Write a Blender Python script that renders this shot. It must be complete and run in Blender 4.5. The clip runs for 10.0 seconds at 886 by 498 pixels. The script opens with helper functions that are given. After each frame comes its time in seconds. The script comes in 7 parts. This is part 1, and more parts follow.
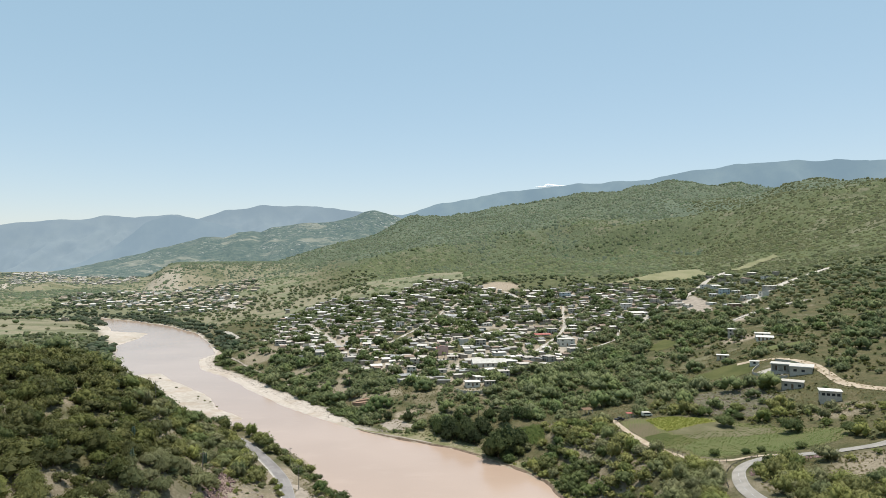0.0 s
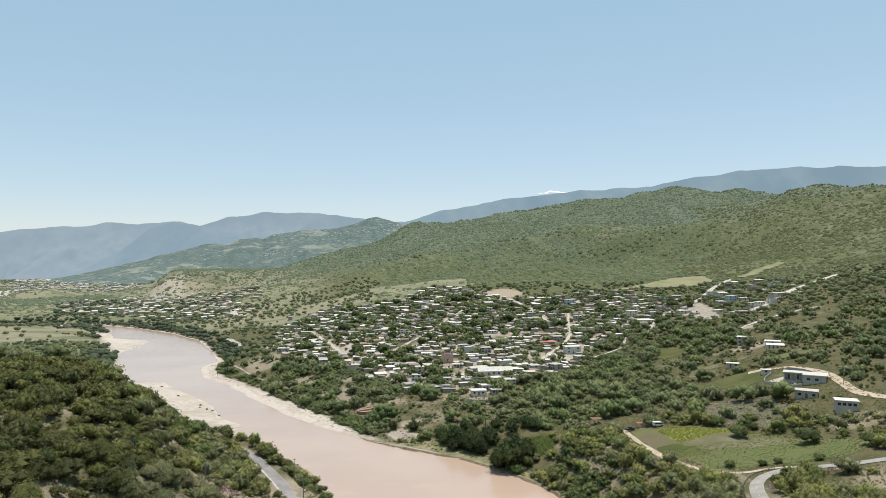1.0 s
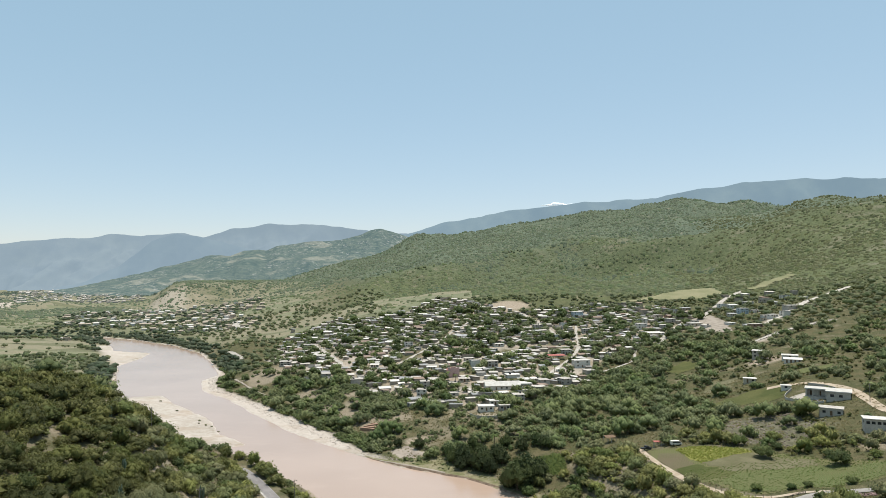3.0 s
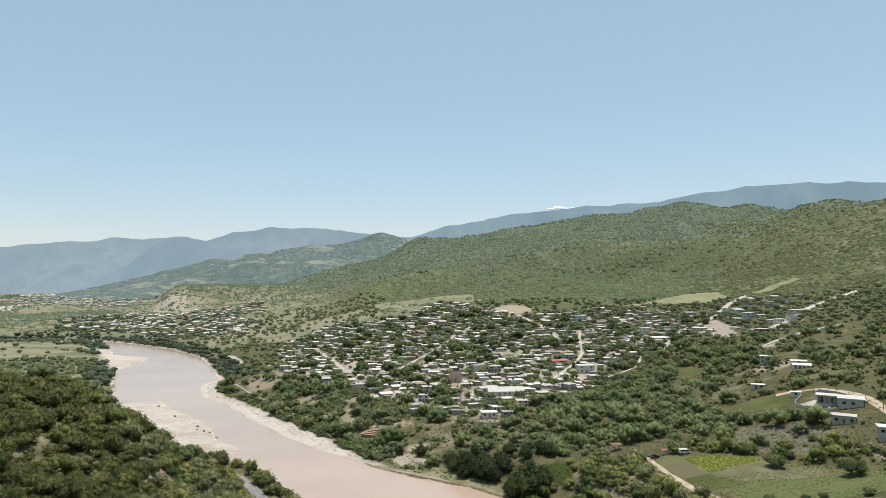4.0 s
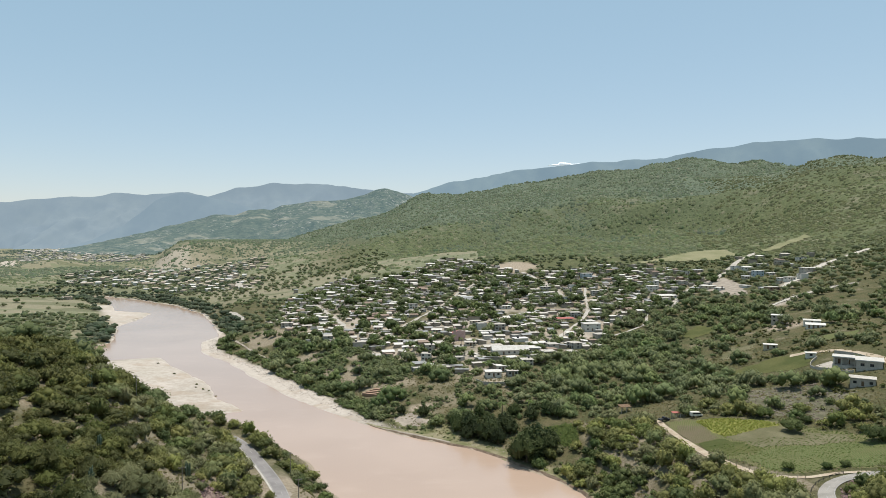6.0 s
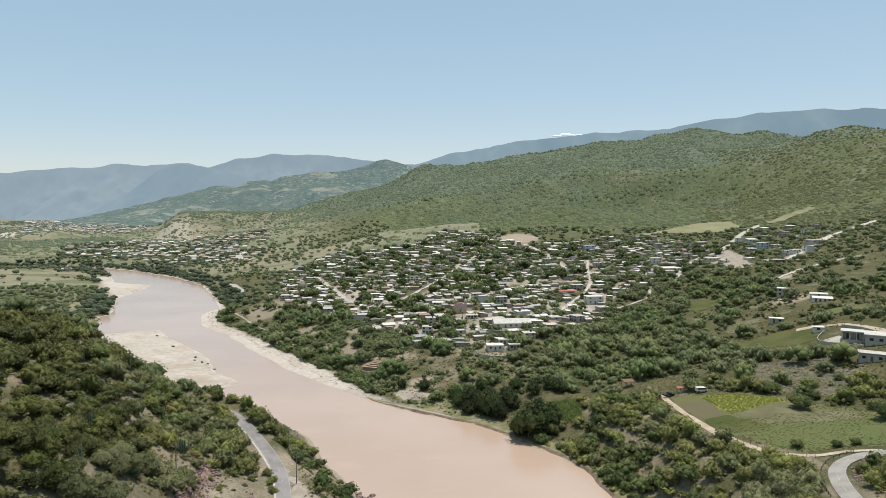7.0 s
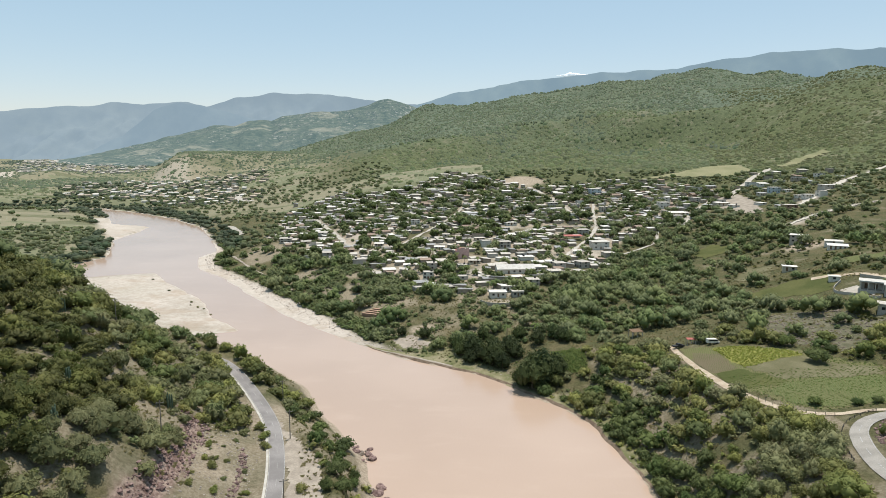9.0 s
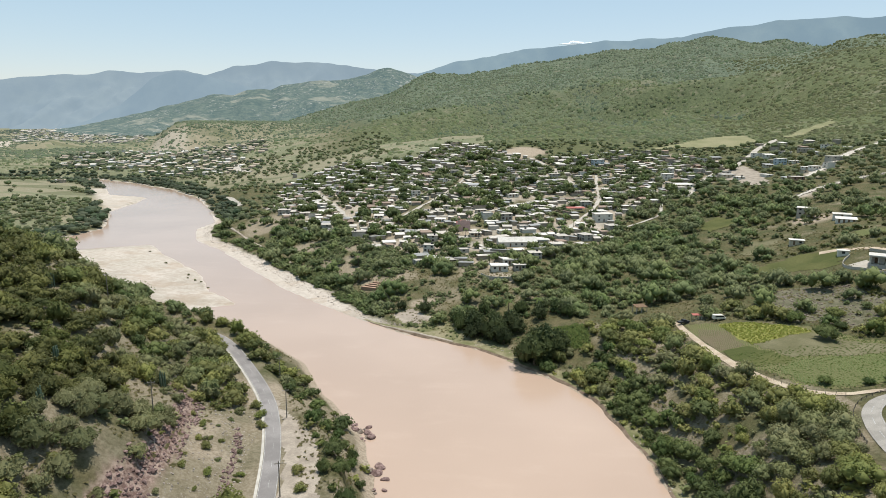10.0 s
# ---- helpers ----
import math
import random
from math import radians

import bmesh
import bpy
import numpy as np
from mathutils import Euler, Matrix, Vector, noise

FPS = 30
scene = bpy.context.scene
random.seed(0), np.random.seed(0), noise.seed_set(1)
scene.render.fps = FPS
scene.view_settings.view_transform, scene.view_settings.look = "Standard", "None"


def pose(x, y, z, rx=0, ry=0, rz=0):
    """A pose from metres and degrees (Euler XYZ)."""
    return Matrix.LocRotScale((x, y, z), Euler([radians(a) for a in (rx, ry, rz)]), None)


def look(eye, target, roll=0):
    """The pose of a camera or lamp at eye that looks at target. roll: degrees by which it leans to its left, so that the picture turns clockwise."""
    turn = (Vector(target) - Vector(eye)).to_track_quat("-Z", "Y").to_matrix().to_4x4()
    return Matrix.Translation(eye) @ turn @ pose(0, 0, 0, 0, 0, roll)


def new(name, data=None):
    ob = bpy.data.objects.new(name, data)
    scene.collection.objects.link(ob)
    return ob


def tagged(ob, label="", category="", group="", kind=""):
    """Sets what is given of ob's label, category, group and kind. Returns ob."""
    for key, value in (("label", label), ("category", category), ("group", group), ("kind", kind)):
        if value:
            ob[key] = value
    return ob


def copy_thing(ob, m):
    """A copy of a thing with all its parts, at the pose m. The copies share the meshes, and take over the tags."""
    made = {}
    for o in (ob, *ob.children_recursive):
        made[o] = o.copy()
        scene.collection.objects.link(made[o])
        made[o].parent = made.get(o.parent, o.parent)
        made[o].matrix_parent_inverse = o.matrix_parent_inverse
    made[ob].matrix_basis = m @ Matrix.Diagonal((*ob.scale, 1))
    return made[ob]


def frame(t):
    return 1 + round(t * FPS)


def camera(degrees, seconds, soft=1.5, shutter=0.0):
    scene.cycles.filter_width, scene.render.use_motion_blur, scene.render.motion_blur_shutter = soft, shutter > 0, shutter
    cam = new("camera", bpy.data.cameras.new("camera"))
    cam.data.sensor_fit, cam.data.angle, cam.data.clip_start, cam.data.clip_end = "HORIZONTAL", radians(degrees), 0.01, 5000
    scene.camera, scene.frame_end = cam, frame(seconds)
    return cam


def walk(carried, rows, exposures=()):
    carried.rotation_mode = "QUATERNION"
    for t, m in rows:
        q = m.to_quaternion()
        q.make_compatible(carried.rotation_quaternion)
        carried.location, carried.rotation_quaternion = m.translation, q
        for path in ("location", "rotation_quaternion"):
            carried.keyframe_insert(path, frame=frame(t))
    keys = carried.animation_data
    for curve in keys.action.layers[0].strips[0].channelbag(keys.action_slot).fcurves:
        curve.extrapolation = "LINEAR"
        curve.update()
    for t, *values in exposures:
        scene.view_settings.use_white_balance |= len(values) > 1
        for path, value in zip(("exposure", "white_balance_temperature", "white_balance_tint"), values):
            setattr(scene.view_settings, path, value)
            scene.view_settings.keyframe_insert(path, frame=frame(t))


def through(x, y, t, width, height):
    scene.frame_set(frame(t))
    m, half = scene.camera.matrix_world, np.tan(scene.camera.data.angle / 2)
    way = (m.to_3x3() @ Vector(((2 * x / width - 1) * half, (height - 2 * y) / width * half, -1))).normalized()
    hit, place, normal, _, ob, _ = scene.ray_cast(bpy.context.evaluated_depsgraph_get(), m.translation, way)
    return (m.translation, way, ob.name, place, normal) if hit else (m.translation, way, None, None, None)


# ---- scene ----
cam = camera(68.2, 10.0, 0.62)
PATH = [
    (0, (4.426, -0.263, 94.949), (4.38, 1.737, 94.973), -0.3),
    (0.5, (3.186, 2.284, 94.907), (3.136, 4.283, 94.942), -0.3),
    (1, (2.087, 4.866, 94.814), (2.035, 6.865, 94.859), -0.3),
    (1.5, (1.184, 7.538, 94.707), (1.129, 9.537, 94.762), -0.3),
    (2, (0.577, 10.329, 94.597), (0.519, 12.328, 94.661), -0.3),
    (2.5, (0.186, 13.331, 94.523), (0.126, 15.329, 94.595), -0.3),
    (4, (-0.569, 23.152, 94.369), (-0.637, 25.148, 94.462), -0.2),
    (4.5, (-0.753, 26.562, 94.308), (-0.824, 28.559, 94.388), -0.2),
    (5, (-0.844, 30.148, 94.284), (-0.917, 32.147, 94.327), -0.2),
    (5.5, (-0.986, 33.743, 94.27), (-1.062, 35.742, 94.272), -0.1),
    (7, (-1.268, 44.485, 94.372), (-1.351, 46.479, 94.245), 0.0),
    (7.5, (-1.305, 48.081, 94.35), (-1.389, 50.072, 94.179), 0.1),
    (8, (-1.363, 51.544, 94.34), (-1.449, 53.53, 94.124), 0.2),
    (8.5, (-1.395, 54.98, 94.339), (-1.483, 56.961, 94.08), 0.2),
    (9, (-1.549, 58.354, 94.323), (-1.638, 60.328, 94.02), 0.3),
    (9.5, (-1.646, 61.7, 94.324), (-1.735, 63.667, 93.976), 0.3),
    (10, (-1.821, 65.044, 94.326), (-1.911, 67.003, 93.935), 0.4),
]
EXPOSURES = [(0, 0.51), (2.5, 0.49), (4.5, 0.44), (5.5, 0.40), (7, 0.40), (8, 0.46), (9.5, 0.50), (10, 0.51)]      # the camera meters as it tilts
walk(cam, [(t, look(eye, target, roll)) for t, eye, target, roll in PATH], EXPOSURES)

# ---- sky and sun ----
SUN_ELEV, SUN_BEAR = radians(79), radians(32)      # height, and bearing from +y towards +x
world = bpy.data.worlds.new("sky")
scene.world = world
world.use_nodes = True
wn, wl = world.node_tree.nodes, world.node_tree.links
sky = wn.new("ShaderNodeTexSky")
sky.sky_type, sky.sun_disc = "NISHITA", False
sky.sun_elevation, sky.sun_rotation = SUN_ELEV, SUN_BEAR
sky.altitude, sky.air_density, sky.dust_density, sky.ozone_density = 600, 1.0, 0.8, 1.2
tint = wn.new("ShaderNodeMix")                       # a little greener than the model's blue, as dry hazy air is
tint.data_type, tint.blend_type = "RGBA", "MULTIPLY"
tint.inputs[0].default_value, tint.inputs[7].default_value = 1.0, (0.625, 0.46, 0.43, 1)
pale = wn.new("ShaderNodeMix")                       # even whitish haze over the whole sky
pale.data_type, pale.blend_type = "RGBA", "ADD"
pale.inputs[0].default_value, pale.inputs[7].default_value = 1.0, (1.05, 1.98, 2.24, 1)
wl.new(sky.outputs[0], tint.inputs[6])
wl.new(tint.outputs[2], pale.inputs[6])
wl.new(pale.outputs[2], wn["Background"].inputs[0])
wn["Background"].inputs[1].default_value = 0.118

sun_data = bpy.data.lights.new("sun", "SUN")
sun_data.energy, sun_data.angle, sun_data.color = 3.7, radians(0.53), (1.0, 0.95, 0.87)
sun = new("sun", sun_data)
to_sun = Vector((math.sin(SUN_BEAR) * math.cos(SUN_ELEV), math.cos(SUN_BEAR) * math.cos(SUN_ELEV), math.sin(SUN_ELEV)))
sun.matrix_world = look(to_sun * 900, (0, 0, 0))

# ---- shape of the land ----
RIGHT_BANK = [(58, -150), (56, 60), (54, 150), (50, 218), (49, 236), (44, 261), (41, 275), (33, 290), (20, 303), (7, 321),
              (-10, 331), (-31, 343), (-54, 362), (-83, 390), (-110, 424), (-144, 465), (-174, 507), (-216, 558), (-240, 609),
              (-236, 641), (-277, 731), (-325, 815), (-404, 913), (-485, 981), (-565, 1033), (-640, 1050), (-800, 1040)]
LEFT_BANK = [(-10, -150), (-14, 60), (-20, 150), (-25, 214), (-29, 228), (-34, 247), (-44, 262), (-55, 280), (-65, 301),
             (-86, 325), (-103, 339), (-134, 362), (-142, 374), (-121, 383), (-148, 409), (-174, 454), (-209, 494), (-240, 532),
             (-266, 522), (-300, 500), (-335, 530), (-326, 549), (-318, 602), (-367, 702), (-376, 770), (-385, 818), (-446, 843),
             (-484, 904), (-540, 980), (-606, 1025), (-800, 1015)]
RADII = [200, 300, 420, 550, 750, 950, 1150, 1400, 1700, 2200]
BEARINGS = [-36, -28, -22, -14, -6, 2, 10, 18, 26, 36]
PROFILES = [[8, 8, 8, 8, 9, 10, 10, 10, 10, 12],            # flood plain, then round to the slopes on the right
            [6, 6, 6, 6, 7, 8, 9, 10, 12, 16],
            [4, 4, 4, 5, 6, 7, 8, 12, 18, 30],
            [4, 4, 5, 10, 16, 22, 30, 45, 58, 70],
            [4, 4, 8, 17, 33, 50, 62, 85, 105, 120],
            [4, 4, 12, 22, 42, 72, 92, 112, 150, 215],
            [6, 10, 13, 18, 40, 75, 96, 124, 176, 250],
            [13, 20, 19, 27, 47, 75, 94, 128, 186, 265],
            [26, 23, 36, 44, 60, 80, 106, 158, 215, 265],
            [29, 35, 47, 58, 78, 104, 140, 195, 250, 285]]


def value_noise(x, y, seed):
    xi, yi = np.floor(x).astype(np.int64), np.floor(y).astype(np.int64)
    u, v = x - xi, y - yi
    u, v = u * u * (3 - 2 * u), v * v * (3 - 2 * v)

    def cell(a, b):
        n = (a * 374761393 + b * 668265263 + seed * 144665) & 0x7FFFFFFF
        n = ((n ^ (n >> 13)) * 1274126177) & 0x7FFFFFFF
        return ((n ^ (n >> 16)) & 0xFFFF) / 65535.0
    low = cell(xi, yi) * (1 - u) + cell(xi + 1, yi) * u
    high = cell(xi, yi + 1) * (1 - u) + cell(xi + 1, yi + 1) * u
    return low * (1 - v) + high * v


def fbm(x, y, size, seed, octaves=4):
    """Noise of about -1 to 1, its largest bumps of that size in metres."""
    total, amp = np.zeros_like(np.asarray(x, float)), 0.5
    for k in range(octaves):
        f = 2 ** k / size
        total = total + amp * (2 * value_noise(x * f + 17.3 * k, y * f - 9.1 * k, seed + k) - 1)
        amp *= 0.5
    return total


def smooth(lo, hi, v):
    s = np.clip((v - lo) / (hi - lo), 0, 1)
    return s * s * (3 - 2 * s)


def line_distance(x, y, points, closed=False):
    best = np.full(np.shape(x), 1e12)
    ends = points[1:] + points[:1] if closed else points[1:]
    for (ax, ay), (bx, by) in zip(points, ends):
        dx, dy = bx - ax, by - ay
        s = np.clip(((x - ax) * dx + (y - ay) * dy) / (dx * dx + dy * dy + 1e-9), 0, 1)
        best = np.minimum(best, (x - ax - s * dx) ** 2 + (y - ay - s * dy) ** 2)
    return np.sqrt(best)


def inside(x, y, points):
    odd = np.zeros(np.shape(x), bool)
    for (ax, ay), (bx, by) in zip(points, points[1:] + points[:1]):
        if ay != by:
            odd ^= ((ay > y) != (by > y)) & (x < (bx - ax) * (y - ay) / (by - ay) + ax)
    return odd


RIVER = RIGHT_BANK + LEFT_BANK[::-1]


def shore(x, y):
    """Distance from the waterline, below 0 in the river; the line is a little ragged."""
    d = line_distance(x, y, RIVER, True)
    return np.where(inside(x, y, RIVER), -d, d) + fbm(x, y, 9, 71, 3) * 1.3 + fbm(x, y, 38, 74, 3) * 3.6 * smooth(350, 400, y)


def table(bearing, r):
    """The wide slopes, smooth between the profiles."""
    b = np.clip((np.interp(bearing, BEARINGS, range(len(BEARINGS)))), 0, len(BEARINGS) - 1.001)
    k = np.clip(np.interp(r, RADII, range(len(RADII))), 0, len(RADII) - 1.001)
    p = np.array(PROFILES, float)
    bi, ki = b.astype(int), k.astype(int)
    u, v = b - bi, k - ki

    def row(i, j0):
        i = np.clip(i, 0, len(BEARINGS) - 1)
        pts = [p[i, np.clip(j0 + o, 0, len(RADII) - 1)] for o in (-1, 0, 1, 2)]
        return hermite(pts, v)

    def hermite(q, s):
        m0, m1 = (q[2] - q[0]) / 2, (q[3] - q[1]) / 2
        return ((2 * s ** 3 - 3 * s ** 2 + 1) * q[1] + (s ** 3 - 2 * s ** 2 + s) * m0
                + (-2 * s ** 3 + 3 * s ** 2) * q[2] + (s ** 3 - s ** 2) * m1)
    return hermite([row(bi + o, ki) for o in (-1, 0, 1, 2)], u)


EYE_HEIGHT = 94.5


def crest(bearing, r, bearings, elevations, far, start, back=0.25, power=1.5):
    """A ridge seen at those elevations from over the origin, far metres off."""
    top = EYE_HEIGHT + far * np.tan(np.radians(np.interp(bearing, bearings, elevations)))
    rise = np.clip((r - start) / (far - start), 0, 1) ** power
    return np.where(r < far, top * rise, top - (r - far) * back)


def left_side(x, y):
    return x < np.interp(y, [-150, 214, 262, 301, 339, 376, 440, 560, 700, 820, 1000], [20, 12, 0, -20, -70, -100, -150, -270, -320, -360, -520]) - 9e3 * (y > 1060)


ROAD_LINE = [(-24, 110), (-33, 140), (-40, 165), (-46, 193), (-50.5, 213), (-56.5, 232), (-62.5, 246), (-75.5, 268), (-92, 293), (-104, 303), (-122, 307)]
ROAD_Z = 12.5
SHOULDER = [(-62.5, 247), (-57.5, 236), (-53, 224), (-49.2, 212), (-46, 199), (-41.5, 178), (-36, 155), (-23, 150), (-29, 176), (-33, 195), (-38, 210), (-43, 222), (-48.5, 231), (-56, 241)]


def land(x, y):
    """Height of the ground."""
    x, y = np.asarray(x, float), np.asarray(y, float)
    r, bearing = np.hypot(x, y), np.degrees(np.arctan2(x, y))
    d = shore(x, y)
    left = left_side(x, y)
    wide = table(bearing, np.clip(r, 200, 2200))
    # far ridges and the table hill
    far = crest(bearing, r, [-5, -2, 3, 7.4, 12.1, 15, 18.5, 22, 25.6, 30, 40], [2.9, 4.05, 4.36, 4.87, 5.56, 6.45, 6.56, 5.9, 5.0, 4.4, 4], 2420, 1000, 0.25, 1.9)
    far = np.where(bearing < -5, far - (-5 - bearing) * 13, far)
    hill = crest(bearing, r, [20, 23, 25.6, 27.5, 29, 32.9, 40], [2.0, 4.0, 4.8, 5.4, 5.95, 5.85, 5.7], 1950, 800, 0.25, 1.5)
    hill = np.where(bearing < 20, hill - (20 - bearing) * 30, hill)
    cliff = smooth(-26.5, -23, bearing + fbm(x, y, 120, 5) * 1.2) * smooth(-4, -9, bearing)
    mesa = cliff * np.where(r < 2000, 78 * smooth(1640, 1960, r + 34 * fbm(x, y, 90, 6)), 78)
    mesa = np.where(bearing < -26.5, 0, mesa * smooth(2900, 2500, r))
    big = np.maximum.reduce([wide, far, hill, mesa])
    big = np.where(bearing < -40, 10, big)
    big = np.where(bearing > 40, np.minimum(big, 240), big)
    # the valley floor rises towards the far town; a dark bluff and pale scarps stand on it
    big = big + smooth(2100, 4300, r) * 12 * smooth(-22, -26, bearing)
    for b, far_off, high, wide_b, deep in ((-33.2, 2020, 11, 1.3, 30), (-31.6, 2080, 8, 1.0, 30), (-37.2, 2150, 18, 0.9, 40), (-35.3, 2200, 12, 0.7, 40)):
        big = big + high * np.clip(1.5 * np.exp(-((bearing - b) / wide_b) ** 2 - np.clip((r - far_off) / np.where(r < far_off, deep, 300), -9, 9) ** 2), 0, 1)
    # two low spurs before the hills
    big = big + 21 * np.exp(-((bearing - 7.2) / 3.4) ** 2 - ((r - 1060) / 78) ** 2) - 12 * np.exp(-((bearing - 7.2) / 4) ** 2 - ((r - 1260) / 110) ** 2)
    big = big + 16 * np.exp(-((bearing - 16.5) / 2.0) ** 2 - ((r - 1180) / 90) ** 2) + 16 * np.exp(-((bearing + 1.5) / 2.0) ** 2 - ((r - 1380) / 110) ** 2)
    behind = smooth(60, -150, y)
    big = big * (1 - behind) + 40 * behind
    relief = smooth(850, 1500, r) * smooth(12, 90, big) * (0.16 + 0.84 * smooth(-14, -6, bearing))
    gully = 1 - 2 * np.abs(fbm(x, y, 420, 31, 4))
    big = big + relief * 46 * fbm(x, y, 520, 37, 2) * smooth(2000, 1500, r)
    big = big + relief * (gully - 0.68) * (44 + 26 * smooth(2100, 1600, r)) * smooth(3300, 2300, r) + relief * 9 * fbm(x, y, 110, 33)
    # the wooded hill beside the near road
    spur = np.interp(d, [0, 2, 7, 15, 19, 33, 36, 44, 46, 50, 58, 66, 78, 95, 130, 200], [0, 1, 5, 9, 11.5, 12.5, 13.8, 16.5, 18, 22.5, 28.5, 35, 43, 47, 54, 62])
    spur = spur + fbm(x, y, 45, 41) * 4 * smooth(40, 70, d)
    spur = spur + 9 * np.exp(-((x + 162) ** 2 + (y - 302) ** 2) / 1800) + 5 * np.exp(-((x + 78) ** 2 + (y - 190) ** 2) / 200) - 4 * np.exp(-((x + 100) ** 2 + (y - 205) ** 2) / 500)
    spur_part = smooth(390, 320, y + 0.15 * x + 20)
    flat = np.minimum(big, 0.6 + d * 0.06 + 1.5 * smooth(20, 60, d))
    bank_width = np.interp(y, [200, 260, 300, 345, 380, 620, 680], [26, 28, 30, 34, 50, 50, 40])
    beach = np.interp(y, [260, 320, 345, 400, 450, 510, 560, 600, 640, 700], [0, 2, 4, 6, 8, 10, 13, 14, 8, 2])
    right = 0.25 + np.clip(d, 0, 30) * 0.03 + np.maximum(big - 0.4, 0) * smooth(beach, beach + bank_width, d)
    ground = np.where(left, spur * spur_part + flat * (1 - spur_part), right)
    ground = np.where(d < 0, np.maximum(-2.5, d * 0.25), ground)
    ground = ground + fbm(x, y, 14, 51, 3) * 0.7 * smooth(4, 25, d) * smooth(1500, 500, r)
    # the road's bench and its shoulder
    bench = np.minimum(line_distance(x, y, ROAD_LINE), np.where(inside(x, y, SHOULDER), 0, line_distance(x, y, SHOULDER, True) + 0.6))
    ground = np.where(left & (y > 60), ROAD_Z + (ground - ROAD_Z) * smooth(3.6, 8, bench), ground)
    return ground

# ---- where streets, fields and houses lie ----
STREETS = [[(174, 611), (193, 650), (220, 689), (246, 706), (286, 764), (309, 802), (350, 850)],
           [(63, 521), (80, 560), (96, 597), (106, 628), (110, 655), (113, 685), (122, 733)],
           [(60, 805), (67, 793), (76, 755), (89, 719), (92, 690), (108, 655)],
           [(0, 560), (22, 578), (52, 616), (78, 636), (106, 634)],
           [(-150, 690), (-138, 668), (-112, 604), (-103, 575), (-60, 560), (0, 556)],
           [(-60, 560), (-40, 610), (-21, 664), (-12, 707), (-1, 726), (10, 770)],
           [(229, 543), (257, 564), (277, 570), (304, 576)],
           [(272, 613), (320, 672), (366, 718), (393, 738), (432, 760)],
           [(150, 600), (140, 560), (118, 540), (95, 525)],
           [(-190, 650), (-182, 690), (-205, 730)],
           [(69, 789), (83, 744), (98, 729)], [(-166, 736), (-144, 682), (-128, 646), (-109, 596)], [(22, 579), (37, 598), (51, 614)], [(-288, 792), (-270, 774), (-234, 704)]]
FIELD_PATH = [(79, 318), (78, 301), (79, 279), (81, 263), (86, 249), (92, 241), (100, 237), (107, 237), (113, 235.6), (118, 233.4)]
PAVED = [(86, 150), (88, 180), (90, 198), (94, 213), (99.5, 225), (107, 231.5), (120, 232), (136, 226), (152, 224), (180, 232)]
UPPER_TRACK = [(166, 384), (178, 378), (187, 366), (189.5, 348), (187, 331), (182.5, 313), (183.3, 302), (187, 286), (196, 270)]
FAR_TRACK = [(-330, 1010), (-377, 1079), (-383, 1130), (-430, 1150), (-437, 1245), (-489, 1326)]
FIELD = [(79, 312), (91, 307), (103, 303), (114, 295), (125, 287), (134, 275), (150, 252), (153, 244), (140, 238), (112, 239), (100, 240), (91, 248), (86, 257), (82, 268), (79, 285)]
YELLOW = [(90, 304), (97, 303), (113, 294), (117, 288), (106, 284), (97, 279), (92, 277), (90, 290)]
STONES = [(108, 312), (122, 342), (139, 341), (158, 328), (163, 318), (150, 297), (131, 290), (113, 303)]
MAIZE = [(33, 332), (46, 329), (45, 310), (36, 312)]
SLOPE_FIELD = [(136, 388), (159, 393), (177, 385), (168, 364), (160, 356), (146, 364), (134, 374)]
HILL_FIELD = [(165, 823), (232, 832), (292, 812), (330, 842), (326, 895), (282, 891), (222, 850)]
HILL_FIELD_UP = [(352, 861), (461, 955), (452, 918), (368, 850)]
MEADOW = [(-299, 960), (-301, 1060), (-221, 1035), (-173, 1075), (-120, 1150), (12, 1030), (18, 925), (-35, 885), (-92, 830), (-167, 855), (-199, 822), (-242, 829)]
BROWN = [(83, 302), (90, 296), (91, 277), (82, 276), (79, 288)]
WEEDY = [(82, 276), (91, 277), (100, 266), (98, 261), (86, 260), (82, 267)]
FALLOW = [(92, 277), (106, 284), (118, 287), (134, 272), (131, 267), (114, 266), (100, 266)]
ROWS = [(99, 264), (114, 266), (131, 267), (148, 250), (140, 240), (116, 241), (102, 242), (95, 247), (91, 257)]
YARD = [(163, 357), (169, 338), (174, 340), (175, 353), (168, 358)]
HILL_MEADOW = [(146, 508), (169, 530), (178, 511), (169, 496), (153, 492)]
TAN_PLOT = [(144, 422), (161, 449), (169, 430), (156, 407)]
BANK_GRASS = [(-40, 362), (-34, 353), (-20, 342), (-2, 328), (15, 309), (21, 309), (10, 330), (-10, 353), (-28, 369), (-43, 382)]
BANK_SAND = [(-43, 368), (-31, 373), (-20, 360), (-24, 353), (-34, 356)]
BANK_PATH = [(-205, 600), (-187, 569), (-142, 505), (-118, 470)]
BANK_TOP = [(-109, 446), (-98, 433), (-88, 419)]
DIRT_YARD = [(210, 671), (233, 706), (260, 713), (258, 674), (241, 610), (227, 616), (226, 650)]
GREEN_PLOT = [(195, 410), (214, 407), (208, 392), (189, 395)]
HEDGES = [[(111, 322), (120, 338), (129, 354), (152, 344), (157, 322)], [(128, 404), (146, 408), (161, 405)], [(140, 296), (152, 285), (168, 270)], [(80, 312), (94, 312), (110, 303)]]
RAVINE = [(45, 335), (65, 345), (128, 350), (134, 420), (130, 505), (98, 505), (72, 480), (58, 440), (36, 410), (30, 380)]

